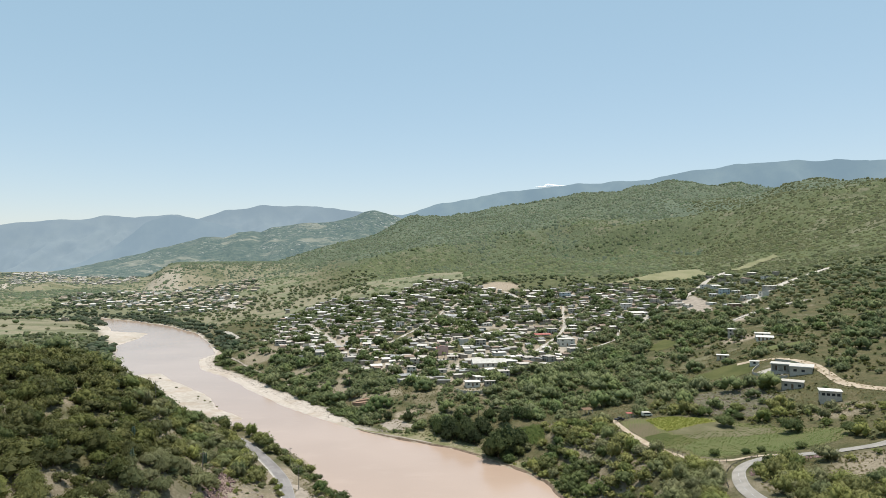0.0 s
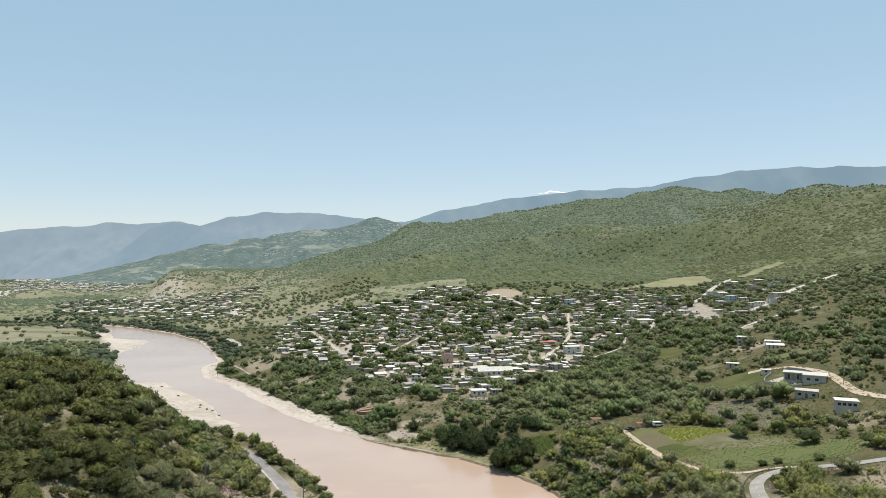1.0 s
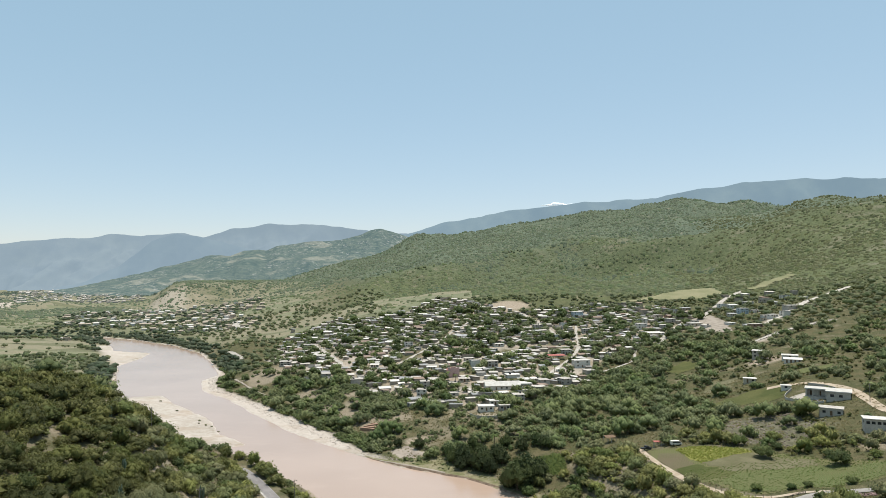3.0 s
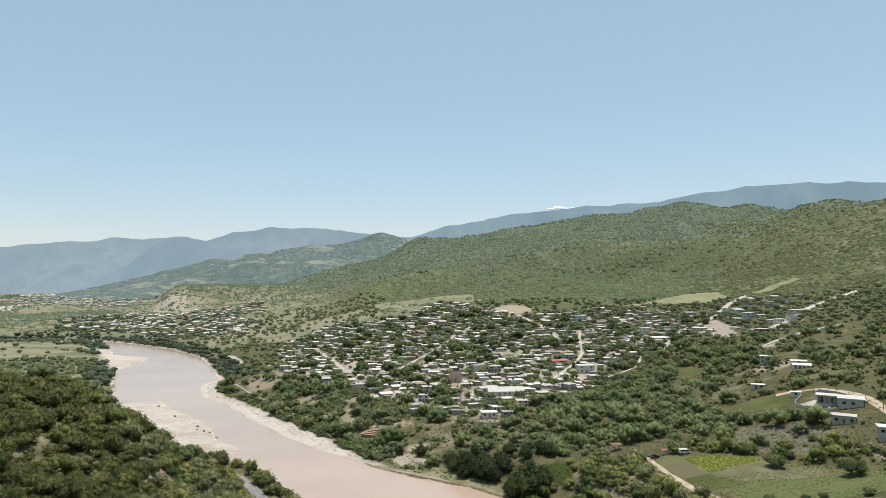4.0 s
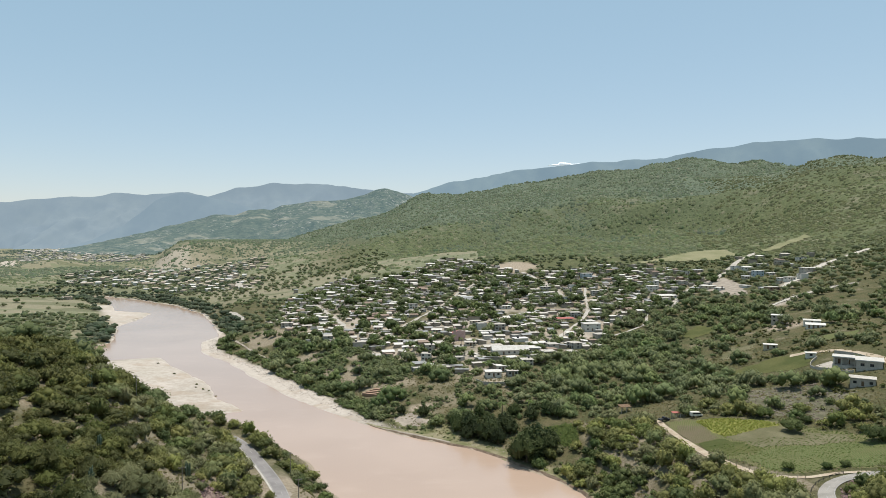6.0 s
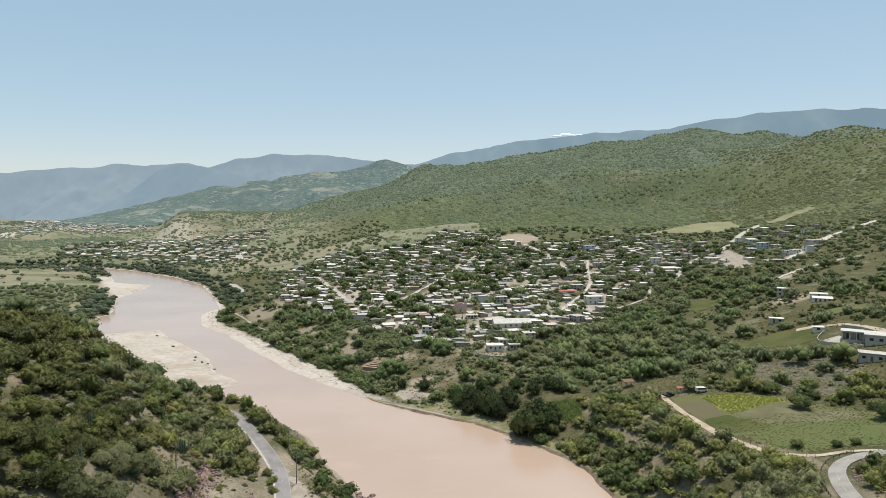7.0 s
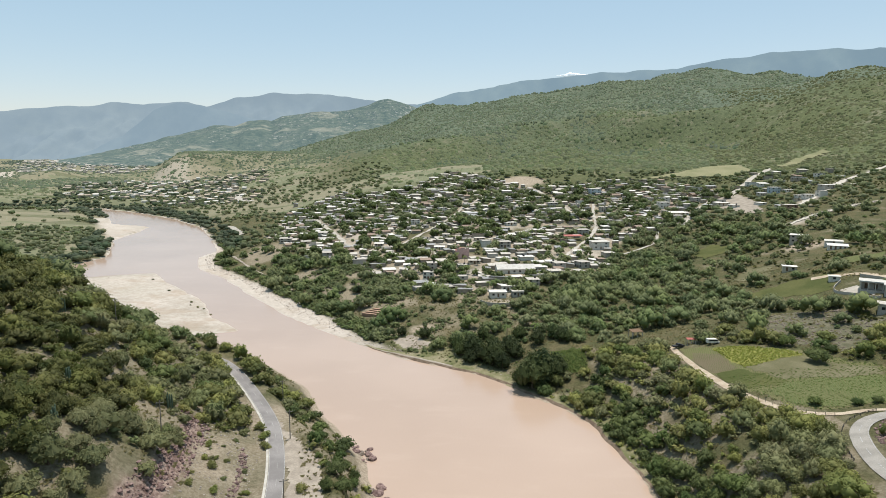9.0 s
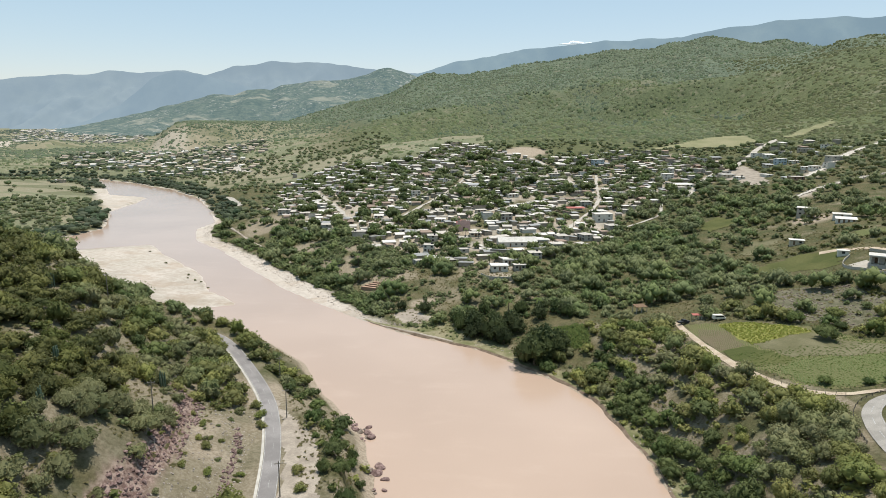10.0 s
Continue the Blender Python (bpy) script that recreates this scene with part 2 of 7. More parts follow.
SPOTS_WEST = [(-193, 722), (-226, 879), (-188, 695), (-147, 664), (-111, 589), (-92, 538), (-124, 540), (-103, 526), (-111, 682),
              (-82, 668), (-67, 502), (-66, 480), (-58, 611), (-62, 590), (-75, 567), (-63, 539), (-52, 520), (-39, 659),
              (-31, 641), (-41, 545), (-26, 543), (-46, 496), (-41, 480), (-29, 466), (-20, 450), (-32, 438), (-23, 585), (-18, 568),
              (-22, 503), (-17, 483)]
SPOTS_MID = [(-6, 632), (22, 639), (2, 778), (18, 765), (39, 783), (64, 770), (90, 768), (106, 775), (149, 757), (-8, 722), (100, 712),
             (103, 695), (92, 668), (31, 626), (13, 590), (4, 566), (35, 545), (46, 532), (36, 510), (76, 538), (96, 527), (6, 456),
             (25, 440), (52, 466), (-8, 488)]
SPOTS_EAST = [(202, 782), (200, 753), (214, 764), (232, 753), (180, 695), (176, 668), (188, 650), (196, 610), (158, 620), (215, 672),
              (232, 655), (270, 745), (287, 712), (315, 752), (338, 766), (326, 684), (288, 652), (256, 618), (314, 815), (313, 775), (329, 794), (284, 747), (332, 730), (356, 792), (331, 715), (353, 750), (377, 777), (297, 695), (278, 640), (272, 692), (342, 671), (253, 650), (300, 640), (366, 735)]
VILLAGE = [(-197, 662), (-211, 768), (-202, 889), (-178, 917), (-110, 860), (-68, 873), (-37, 983), (-5, 897), (30, 841), (79, 797), (149, 831), (211, 816), (247, 773), (255, 714), (196, 636), (161, 615), (113, 570), (90, 500), (55, 463), (31, 432), (19, 398), (4, 406), (-26, 440), (-59, 480), (-98, 524), (-132, 558)]


def choose_spots():
    """Places for the village's houses: the ones known by sight, then others between them along the lanes."""
    rng = random.Random(12)
    spots = [(x, y, 1) for x, y in SPOTS_WEST + SPOTS_MID + SPOTS_EAST]
    keep_off = [(26, 473, 18), (-8, 517, 14), (14, 415, 16), (95, 556, 9), (80, 583, 10), (56, 838, 24)]
    tries = 0
    while len(spots) < 400 and tries < 14000:
        tries += 1
        x, y = rng.uniform(-300, 300), rng.uniform(410, 950)
        a = (np.array([x]), np.array([y]))
        if not inside(*a, VILLAGE)[0] or shore(*a)[0] < 60:
            continue
        if min(line_distance(*a, s)[0] for s in STREETS) < 7.5 or any(math.hypot(x - u, y - v) < w for u, v, w in keep_off):
            continue
        if min(math.hypot(x - u, y - v) for u, v, _ in spots) < rng.uniform(8.6, 13):
            continue
        spots.append((x, y, 0))
    return spots


SPOTS = choose_spots()


SPOTS.sort(key=lambda q: q[1])
NEAR_SPOTS, FAR_SPOTS = SPOTS[:264], SPOTS[264:]


def choose_more():
    """Places for the smaller houses, sheds and lean-tos that stand between."""
    rng = random.Random(13)
    made, tries = [], 0
    while len(made) < 520 and tries < 16000:
        tries += 1
        x, y = rng.uniform(-300, 300), rng.uniform(410, 950)
        a = (np.array([x]), np.array([y]))
        if not inside(*a, VILLAGE)[0] or shore(*a)[0] < 60 or min(line_distance(*a, s)[0] for s in STREETS) < 5:
            continue
        if any(math.hypot(x - u, y - v) < w for u, v, w in BIG_SPOTS) or min(math.hypot(x - u, y - v) for u, v, _ in SPOTS) < 6.8:
            continue
        if made and min(math.hypot(x - u, y - v) for u, v in made) < 6.0:
            continue
        made.append((x, y))
    return made


BIG_SPOTS = [(284, 695, 7), (312, 749, 7), (332, 748, 10), (325, 675, 12), (289, 641, 7), (259, 609, 8), (226, 668, 9), (292, 739, 8), (181, 650, 10), (180, 691, 8),
             (56, 838, 22), (26, 473, 16), (-8, 517, 12), (14, 415, 12), (95, 556, 9), (80, 583, 9), (178, 338, 12), (170, 349, 8), (170, 371, 4), (165.5, 320, 8), (166, 289, 8),
             (205, 480, 9), (211, 443, 8), (169, 415, 6), (71, 338, 5), (93, 309, 5), (83, 314, 5)]
MORE_SPOTS = choose_more()


def off_buildings(x, y, margin=0.0):
    """True where no building stands."""
    free = np.ones(np.shape(x), bool)
    for u, v, w in [(u, v, 4.0) for u, v, _ in SPOTS] + [(u, v, 2.8) for u, v in MORE_SPOTS] + BIG_SPOTS:
        free &= (x - u) ** 2 + (y - v) ** 2 > (w + margin) ** 2
    return free

# ---- materials ----
class Nodes:
    """A short way to write a node material."""

    def __init__(self, name, roughness=0.9, specular=0.2):
        self.mat = bpy.data.materials.new(name)
        self.mat.use_nodes = True
        self.tree = self.mat.node_tree
        self.bsdf = self.tree.nodes["Principled BSDF"]
        self.bsdf.inputs["Roughness"].default_value = roughness
        self.bsdf.inputs["Specular IOR Level"].default_value = specular
        self.place = self.tree.nodes.new("ShaderNodeNewGeometry").outputs["Position"]

    def put(self, socket, value):
        if isinstance(value, bpy.types.NodeSocket):
            self.tree.links.new(value, socket)
        elif isinstance(value, tuple) and len(value) == 3 and socket.type == "RGBA":
            socket.default_value = (*value, 1)
        else:
            socket.default_value = value

    def noise(self, scale, detail=4.0, rough=0.6, lo=0.35, hi=0.65, stretch=None):
        where = self.place
        if stretch:
            m = self.tree.nodes.new("ShaderNodeMapping")
            m.inputs["Scale"].default_value = stretch
            self.tree.links.new(where, m.inputs[0])
            where = m.outputs[0]
        n = self.tree.nodes.new("ShaderNodeTexNoise")
        n.inputs["Scale"].default_value, n.inputs["Detail"].default_value, n.inputs["Roughness"].default_value = scale, detail, rough
        self.tree.links.new(where, n.inputs["Vector"])
        return self.ramp(n.outputs[0], lo, hi)

    def ramp(self, value, lo, hi):
        r = self.tree.nodes.new("ShaderNodeMapRange")
        r.interpolation_type = "SMOOTHSTEP"
        for k, v in zip((0, 1, 2), (value, lo, hi)):
            self.put(r.inputs[k], v)
        return r.outputs[0]

    def mix(self, factor, a, b, how="MIX"):
        m = self.tree.nodes.new("ShaderNodeMix")
        m.data_type, m.blend_type = "RGBA", how
        for k, v in ((0, factor), (6, a), (7, b)):
            self.put(m.inputs[k], v)
        return m.outputs[2]

    def sum(self, a, b, how="MULTIPLY"):
        m = self.tree.nodes.new("ShaderNodeMath")
        m.operation = how
        self.put(m.inputs[0], a), self.put(m.inputs[1], b)
        return m.outputs[0]

    def plots(self, scale):
        v = self.tree.nodes.new("ShaderNodeTexVoronoi")
        v.inputs["Scale"].default_value = scale
        m = self.tree.nodes.new("ShaderNodeMapping")
        m.inputs["Scale"].default_value, m.inputs["Rotation"].default_value = (1, 1.9, 0), (0, 0, 0.5)
        self.tree.links.new(self.place, m.inputs[0])
        self.tree.links.new(m.outputs[0], v.inputs["Vector"])
        s = self.tree.nodes.new("ShaderNodeSeparateColor")
        self.tree.links.new(v.outputs["Color"], s.inputs[0])
        return s.outputs[0], s.outputs[1]

    def attribute(self, name):
        a = self.tree.nodes.new("ShaderNodeAttribute")
        a.attribute_name = name
        return a.outputs["Fac"]

    def random(self):
        return self.tree.nodes.new("ShaderNodeObjectInfo").outputs["Random"]

    def island(self):
        return self.tree.nodes.new("ShaderNodeNewGeometry").outputs["Random Per Island"]

    def bump(self, height, strength=0.4, distance=0.1):
        b = self.tree.nodes.new("ShaderNodeBump")
        b.inputs["Strength"].default_value, b.inputs["Distance"].default_value = strength, distance
        self.put(b.inputs["Height"], height)
        self.tree.links.new(b.outputs[0], self.bsdf.inputs["Normal"])

    def done(self, color):
        self.put(self.bsdf.inputs["Base Color"], color)
        return self.mat


def two_tone(name, a, b, scale, roughness=0.9, specular=0.2, fine=None, bump=0.3, metal=0.0, vary=0.0):
    n = Nodes(name, roughness, specular)
    grain = n.noise(fine or scale * 9, 3)
    color = n.mix(n.noise(scale), a, b)
    color = n.mix(n.sum(grain, 0.35), color, tuple(c * 0.6 for c in a))
    if vary:
        color = n.mix(n.sum(n.random(), vary), color, tuple(min(1, c * 0.45) for c in b))
    n.bsdf.inputs["Metallic"].default_value = metal
    if bump:
        n.bump(grain, bump, 0.05)
    return n.done(color)


def ground_material():
    n = Nodes("ground_earth_and_grass", 0.95, 0.1)
    fine, mid, wide = n.noise(1.1, 6, 0.7), n.noise(0.12, 5), n.noise(0.014, 4)
    green = n.mix(fine, (0.055, 0.06, 0.026), (0.09, 0.09, 0.042))
    dry = n.mix(fine, (0.095, 0.081, 0.042), (0.15, 0.126, 0.07))
    earth = n.mix(fine, (0.24, 0.19, 0.138), (0.37, 0.31, 0.24))
    sand = n.mix(n.noise(0.35, 6, 0.7), (0.40, 0.345, 0.295), (0.50, 0.445, 0.39))
    sand = n.mix(n.sum(n.noise(0.045, 5, 0.6, 0.48, 0.68), 0.6), sand, (0.35, 0.275, 0.21))
    rock = n.mix(n.noise(0.5, 7, 0.75, 0.4, 0.6), (0.15, 0.095, 0.08), (0.37, 0.275, 0.23))
    color = n.mix(n.sum(mid, 0.9), green, dry)
    color = n.mix(n.sum(wide, 0.22), color, green)
    scrub = n.mix(n.noise(0.16, 6, 0.75), (0.066, 0.08, 0.038), (0.12, 0.134, 0.064))
    # distance haze painted into the base colour as a bluer, paler scrub
    haze_tint = n.mix(n.noise(0.16, 6, 0.75), (0.078, 0.1, 0.068), (0.128, 0.154, 0.108))
    scrub = n.mix(n.attribute("haze_tint"), scrub, haze_tint)
    scrub = n.mix(n.sum(n.sum(n.attribute("ridge"), n.noise(0.02, 5, 0.65, 0.52, 0.68)), n.ramp(n.attribute("haze_tint"), 1.6, -0.1)), scrub, (0.165, 0.155, 0.105))
    scrub = n.mix(n.sum(n.noise(0.0032, 3, 0.5, 0.4, 0.62), 0.15), scrub, (0.13, 0.142, 0.07))
    one, two = n.plots(0.011)
    plots = n.mix(n.ramp(one, 0.22, 0.28), (0.145, 0.148, 0.085), (0.25, 0.225, 0.152))
    plots = n.mix(n.ramp(two, 0.66, 0.7), plots, (0.185, 0.192, 0.115))
    plots = n.mix(n.sum(mid, 0.4), plots, (0.15, 0.145, 0.10))
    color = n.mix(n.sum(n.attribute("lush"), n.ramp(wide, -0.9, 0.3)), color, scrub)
    color = n.mix(n.sum(n.attribute("plain"), 0.85), color, plots)
    color = n.mix(n.sum(n.sum(n.noise(0.05, 6, 0.65, 0.55, 0.72), 0.42), n.attribute("bare"), "MAXIMUM"), color, earth)
    color = n.mix(n.attribute("rock"), color, rock)
    color = n.mix(n.attribute("sand"), color, sand)
    n.bump(n.noise(2.2, 8, 0.75, 0.2, 0.8), 0.7, 0.25)
    return n.done(color)


def water_material():
    n = Nodes("silty_river_water", 0.16, 0.5)
    ripple = n.noise(0.9, 5, 0.6, 0.2, 0.8, (1, 0.6, 1))
    color = n.mix(n.noise(0.011, 3, 0.5, 0.3, 0.7), (0.372, 0.27, 0.206), (0.422, 0.31, 0.24))
    color = n.mix(n.sum(n.noise(0.05, 5, 0.6, 0.5, 0.8, (1, 2.2, 1)), 0.35), color, (0.46, 0.345, 0.27))
    n.bump(ripple, 0.18, 0.12)
    return n.done(color)


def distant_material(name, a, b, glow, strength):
    """Far mountains, the blue air painted on as emission: a plain backdrop."""
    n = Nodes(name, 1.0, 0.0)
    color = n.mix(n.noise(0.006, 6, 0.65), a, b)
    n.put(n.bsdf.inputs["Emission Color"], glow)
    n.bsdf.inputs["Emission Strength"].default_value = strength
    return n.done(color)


MAT_GROUND, MAT_WATER = ground_material(), water_material()
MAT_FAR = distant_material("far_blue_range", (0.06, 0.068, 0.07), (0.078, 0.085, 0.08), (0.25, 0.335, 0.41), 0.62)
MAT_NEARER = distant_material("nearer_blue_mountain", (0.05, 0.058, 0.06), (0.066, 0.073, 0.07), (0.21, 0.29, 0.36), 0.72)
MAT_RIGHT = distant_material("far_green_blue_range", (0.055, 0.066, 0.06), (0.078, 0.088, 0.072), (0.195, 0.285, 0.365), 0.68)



def valley_material():
    """The ridge across the valley: scrub, pale clearings, thin blue air painted as emission."""
    n = Nodes("hazy_scrub_and_clearings", 1.0, 0.0)
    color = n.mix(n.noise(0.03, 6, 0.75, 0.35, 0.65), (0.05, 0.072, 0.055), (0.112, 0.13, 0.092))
    one, two = n.plots(0.0075)
    color = n.mix(n.sum(n.ramp(one, 0.72, 0.8), n.noise(0.012, 4, 0.6, 0.42, 0.6)), color, (0.20, 0.195, 0.145))
    color = n.mix(n.sum(n.noise(0.009, 6, 0.7, 0.58, 0.72), 0.7), color, (0.19, 0.18, 0.15))
    color = n.mix(n.sum(n.noise(0.045, 5, 0.75, 0.55, 0.64), n.noise(0.006, 3, 0.5, 0.35, 0.6)), color, (0.30, 0.285, 0.25))
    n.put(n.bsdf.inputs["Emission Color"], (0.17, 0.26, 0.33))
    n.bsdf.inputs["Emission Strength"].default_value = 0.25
    n.bump(n.noise(0.03, 6, 0.75, 0.2, 0.8), 0.8, 9)
    return n.done(color)


MAT_VALLEY = valley_material()

# ---- ground, river, mountains ----
def mesh_of(name, verts, faces, material, smooth_faces=True):
    me = bpy.data.meshes.new(name)
    me.from_pydata(verts, [], faces)
    me.materials.append(material)
    if smooth_faces:
        me.polygons.foreach_set("use_smooth", [True] * len(me.polygons))
    me.update()
    return me


def grid_faces(rows, columns, wrap=False):
    a = np.arange(rows * columns).reshape(rows, columns)
    if wrap:
        a = np.concatenate([a, a[:, :1]], 1)
    return np.stack([a[:-1, :-1], a[:-1, 1:], a[1:, 1:], a[1:, :-1]], -1).reshape(-1, 4)


def put_attribute(me, name, values):
    me.attributes.new(name, "FLOAT", "POINT").data.foreach_set("value", np.asarray(values, np.float32))


SANDBAR = [(-138, 368), (-118, 384), (-146, 410), (-172, 455), (-207, 496), (-238, 534), (-268, 524), (-300, 502), (-250, 450), (-200, 395)]
FAR_BAR = [(-365, 690), (-374, 770), (-383, 820), (-446, 846), (-486, 905), (-500, 890), (-440, 800), (-385, 720)]


GULLIES = [[(229, 543), (257, 564), (277, 570), (304, 576)], [(272, 613), (320, 672), (366, 718), (393, 738), (432, 760)]]


def ridge_lines(x, y):
    """High on the spurs of the hills, low in their ravines."""
    return 1 - 2 * np.abs(fbm(x, y, 420, 31, 4))


def open_mask(x, y):
    """Where the slope above the road is cut and open."""
    d, left = shore(x, y), left_side(x, y)
    cut = left * smooth(27, 31, d) * smooth(50, 45, d) * smooth(120, 150, y) * smooth(236, 224, y)
    verge = left * smooth(7.5, 6, line_distance(x, y, ROAD_LINE)) * smooth(266, 256, y)
    return np.clip(np.maximum(cut, verge), 0, 1)


def bare_mask(x, y):
    """Bare earth of all kinds."""
    d, left = shore(x, y), left_side(x, y)
    mud = smooth(4, 2, d) * (y < 345)
    wooded = 0.55 * smooth(-0.35, 0.25, fbm(x, y, 11, 69)) * ((left & (y < 420)) | (~left & (d < 50) & (y < 330)))
    homes = 0.9 * inside(x, y, VILLAGE) * smooth(-0.3, 0.2, fbm(x, y, 16, 70))
    far_cliff = 0.36 * smooth(1700, 1780, np.hypot(x, y)) * smooth(1990, 1930, np.hypot(x, y)) * smooth(-26, -25, np.degrees(np.arctan2(x, y))) * smooth(-20.5, -22.5, np.degrees(np.arctan2(x, y)))
    slips = 0.65 * smooth(0.0, 0.25, fbm(x, y, 20, 75)) * smooth(95, 75, d) * smooth(24, 34, d) * (~left) * smooth(400, 415, y) * smooth(640, 600, y)
    open_slope = 0.4 * smooth(-0.3, 0.3, fbm(x, y, 10, 78)) * inside(x, y, [(-66, 392), (-52, 424), (0, 408), (30, 394), (44, 380), (22, 368), (-10, 358), (-40, 372)])
    pits = smooth(30, 20, np.hypot((x - 56) * 0.9, y - 838)) + smooth(16, 8, np.hypot(x - 203, y - 466)) + 0.7 * smooth(26, 14, np.hypot(x - 140, y - 200)) + 0.6 * smooth(14, 8, np.hypot(x - 163, y - 275)) + smooth(9, 5, np.hypot(x + 26, (y - 378) * 1.4))
    return np.clip(np.maximum.reduce([open_mask(x, y) * (0.62 + 0.5 * fbm(x, y, 9, 73)), mud, pits, wooded, homes, far_cliff, slips, open_slope]), 0, 1)


def build_ground():
    angles = np.radians(np.concatenate([np.arange(-42, 42, 0.25), np.arange(42, 318, 4.0)]))
    radii = np.concatenate([np.linspace(2, 90, 12), np.geomspace(100, 4850, 340)])
    r, a = np.meshgrid(radii, angles, indexing="ij")
    x, y = (r * np.sin(a)).ravel(), (r * np.cos(a)).ravel()
    z = land(x, y)
    faces = grid_faces(len(radii), len(angles), True)
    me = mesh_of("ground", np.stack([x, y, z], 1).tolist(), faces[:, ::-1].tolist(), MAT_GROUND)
    d, left = shore(x, y), left_side(x, y)
    beach = np.interp(y, [330, 345, 365, 385, 410, 440, 480, 510, 560, 600, 640, 700], [-4, 2.5, 5, 9, 13.5, 14.5, 13.5, 12, 12.5, 13, 7, 2])
    ragged = d + fbm(x, y, 12, 61) * 4
    sand = np.where(left, smooth(2, 0.5, d) * (y > 360), smooth(beach + 3, beach - 2, ragged) * (0.35 + 0.65 * smooth(335, 385, y))) * (y > 300)
    sand = np.maximum(sand, 0.5 * smooth(4.5, 2, d + 2 * fbm(x, y, 10, 62)) * (~left) * (d > -2) * (y > 352) * (y < 420))
    wx, wy = x + fbm(x, y, 18, 65) * 7, y + fbm(x, y, 18, 66) * 7
    bars = [line_distance(wx, wy, bar, True) * np.where(inside(wx, wy, bar), 1, -1) for bar in (SANDBAR, FAR_BAR)]
    sand = np.maximum(sand, smooth(-5, 5, np.maximum(*bars)) * np.clip(0.86 + 0.3 * fbm(x, y, 16, 67), 0, 1))
    gullies = smooth(6, 1, line_distance(x, y, GULLIES[0]) + 10 * fbm(x, y, 20, 76)) + smooth(5, 1, line_distance(x, y, GULLIES[1]) + 9 * fbm(x, y, 20, 77))
    yards = 0.6 * inside(x, y, VILLAGE) * smooth(-0.1, 0.35, fbm(x, y, 15, 72))
    scarp = 0.8 * smooth(-34.6, -35, np.degrees(np.arctan2(x, y))) * smooth(2080, 2110, np.hypot(x, y)) * smooth(2230, 2200, np.hypot(x, y))
    scarp = scarp + 0.4 * smooth(1690, 1760, np.hypot(x, y)) * smooth(1930, 1880, np.hypot(x, y)) * smooth(-26, -25, np.degrees(np.arctan2(x, y))) * smooth(-22.6, -23.4, np.degrees(np.arctan2(x, y)))
    scarp = scarp + 0.75 * smooth(0.28, 0.5, fbm(x, y, 22, 98)) * smooth(75, 30, np.hypot(x - 122, y - 1030))
    put_attribute(me, "sand", np.clip(scarp + sand + 0.8 * gullies + yards, 0, 1))
    put_attribute(me, "lush", smooth(700, 980, np.hypot(x, y)) * smooth(-13, -7, np.degrees(np.arctan2(x, y))) + smooth(1750, 2000, np.hypot(x, y)) * smooth(-7, -13, np.degrees(np.arctan2(x, y))) * smooth(-28, -20, np.degrees(np.arctan2(x, y))))
    # share of the painted haze colour, rising with distance
    put_attribute(me, "haze_tint", smooth(1300, 1700, np.hypot(x, y) + 260 * fbm(x, y, 420, 79)))
    put_attribute(me, "ridge", smooth(0.45, 0.85, ridge_lines(x, y)))
    meadow = smooth(20, -5, line_distance(x, y, MEADOW, True) * np.where(inside(x, y, MEADOW), -1, 1))
    west = smooth(820, 960, np.hypot(x, y)) * smooth(-9, -15, np.degrees(np.arctan2(x, y)))
    west = west * (1 - 0.68 * smooth(1800, 2000, np.hypot(x, y)) * smooth(-26, -22, np.degrees(np.arctan2(x, y))))
    west = np.maximum(west, left * smooth(425, 470, y) * smooth(6, 16, d))
    put_attribute(me, "plain", np.maximum(west, meadow))
    put_attribute(me, "bare", bare_mask(x, y))
    cut = left * smooth(44.5, 46, d + fbm(x, y, 14, 63) * 3) * smooth(50.5, 48.5, d + fbm(x, y, 9, 64) * 3) * smooth(236, 226, y) * (y > 100)
    put_attribute(me, "rock", cut)
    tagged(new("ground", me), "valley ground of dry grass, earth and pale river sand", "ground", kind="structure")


def build_river():
    step = 6.0
    xs, ys = np.arange(-810, 100, step), np.arange(-160, 1070, step)
    x, y = np.meshgrid(xs, ys)
    near = line_distance(x, y, RIVER, True)
    wet = inside(x, y, RIVER) | (near < 9)
    keep = wet[:-1, :-1] & wet[1:, :-1] & wet[:-1, 1:] & wet[1:, 1:]
    faces = grid_faces(len(ys), len(xs))[keep.ravel()]
    used, faces = np.unique(faces, return_inverse=True)
    v = np.stack([x.ravel(), y.ravel(), 0 * x.ravel()], 1)[used]
    me = mesh_of("water", v.tolist(), faces.reshape(-1, 4).tolist(), MAT_WATER)
    tagged(new("water", me), "wide calm river of opaque pinkish-brown silt water", "river", kind="structure")


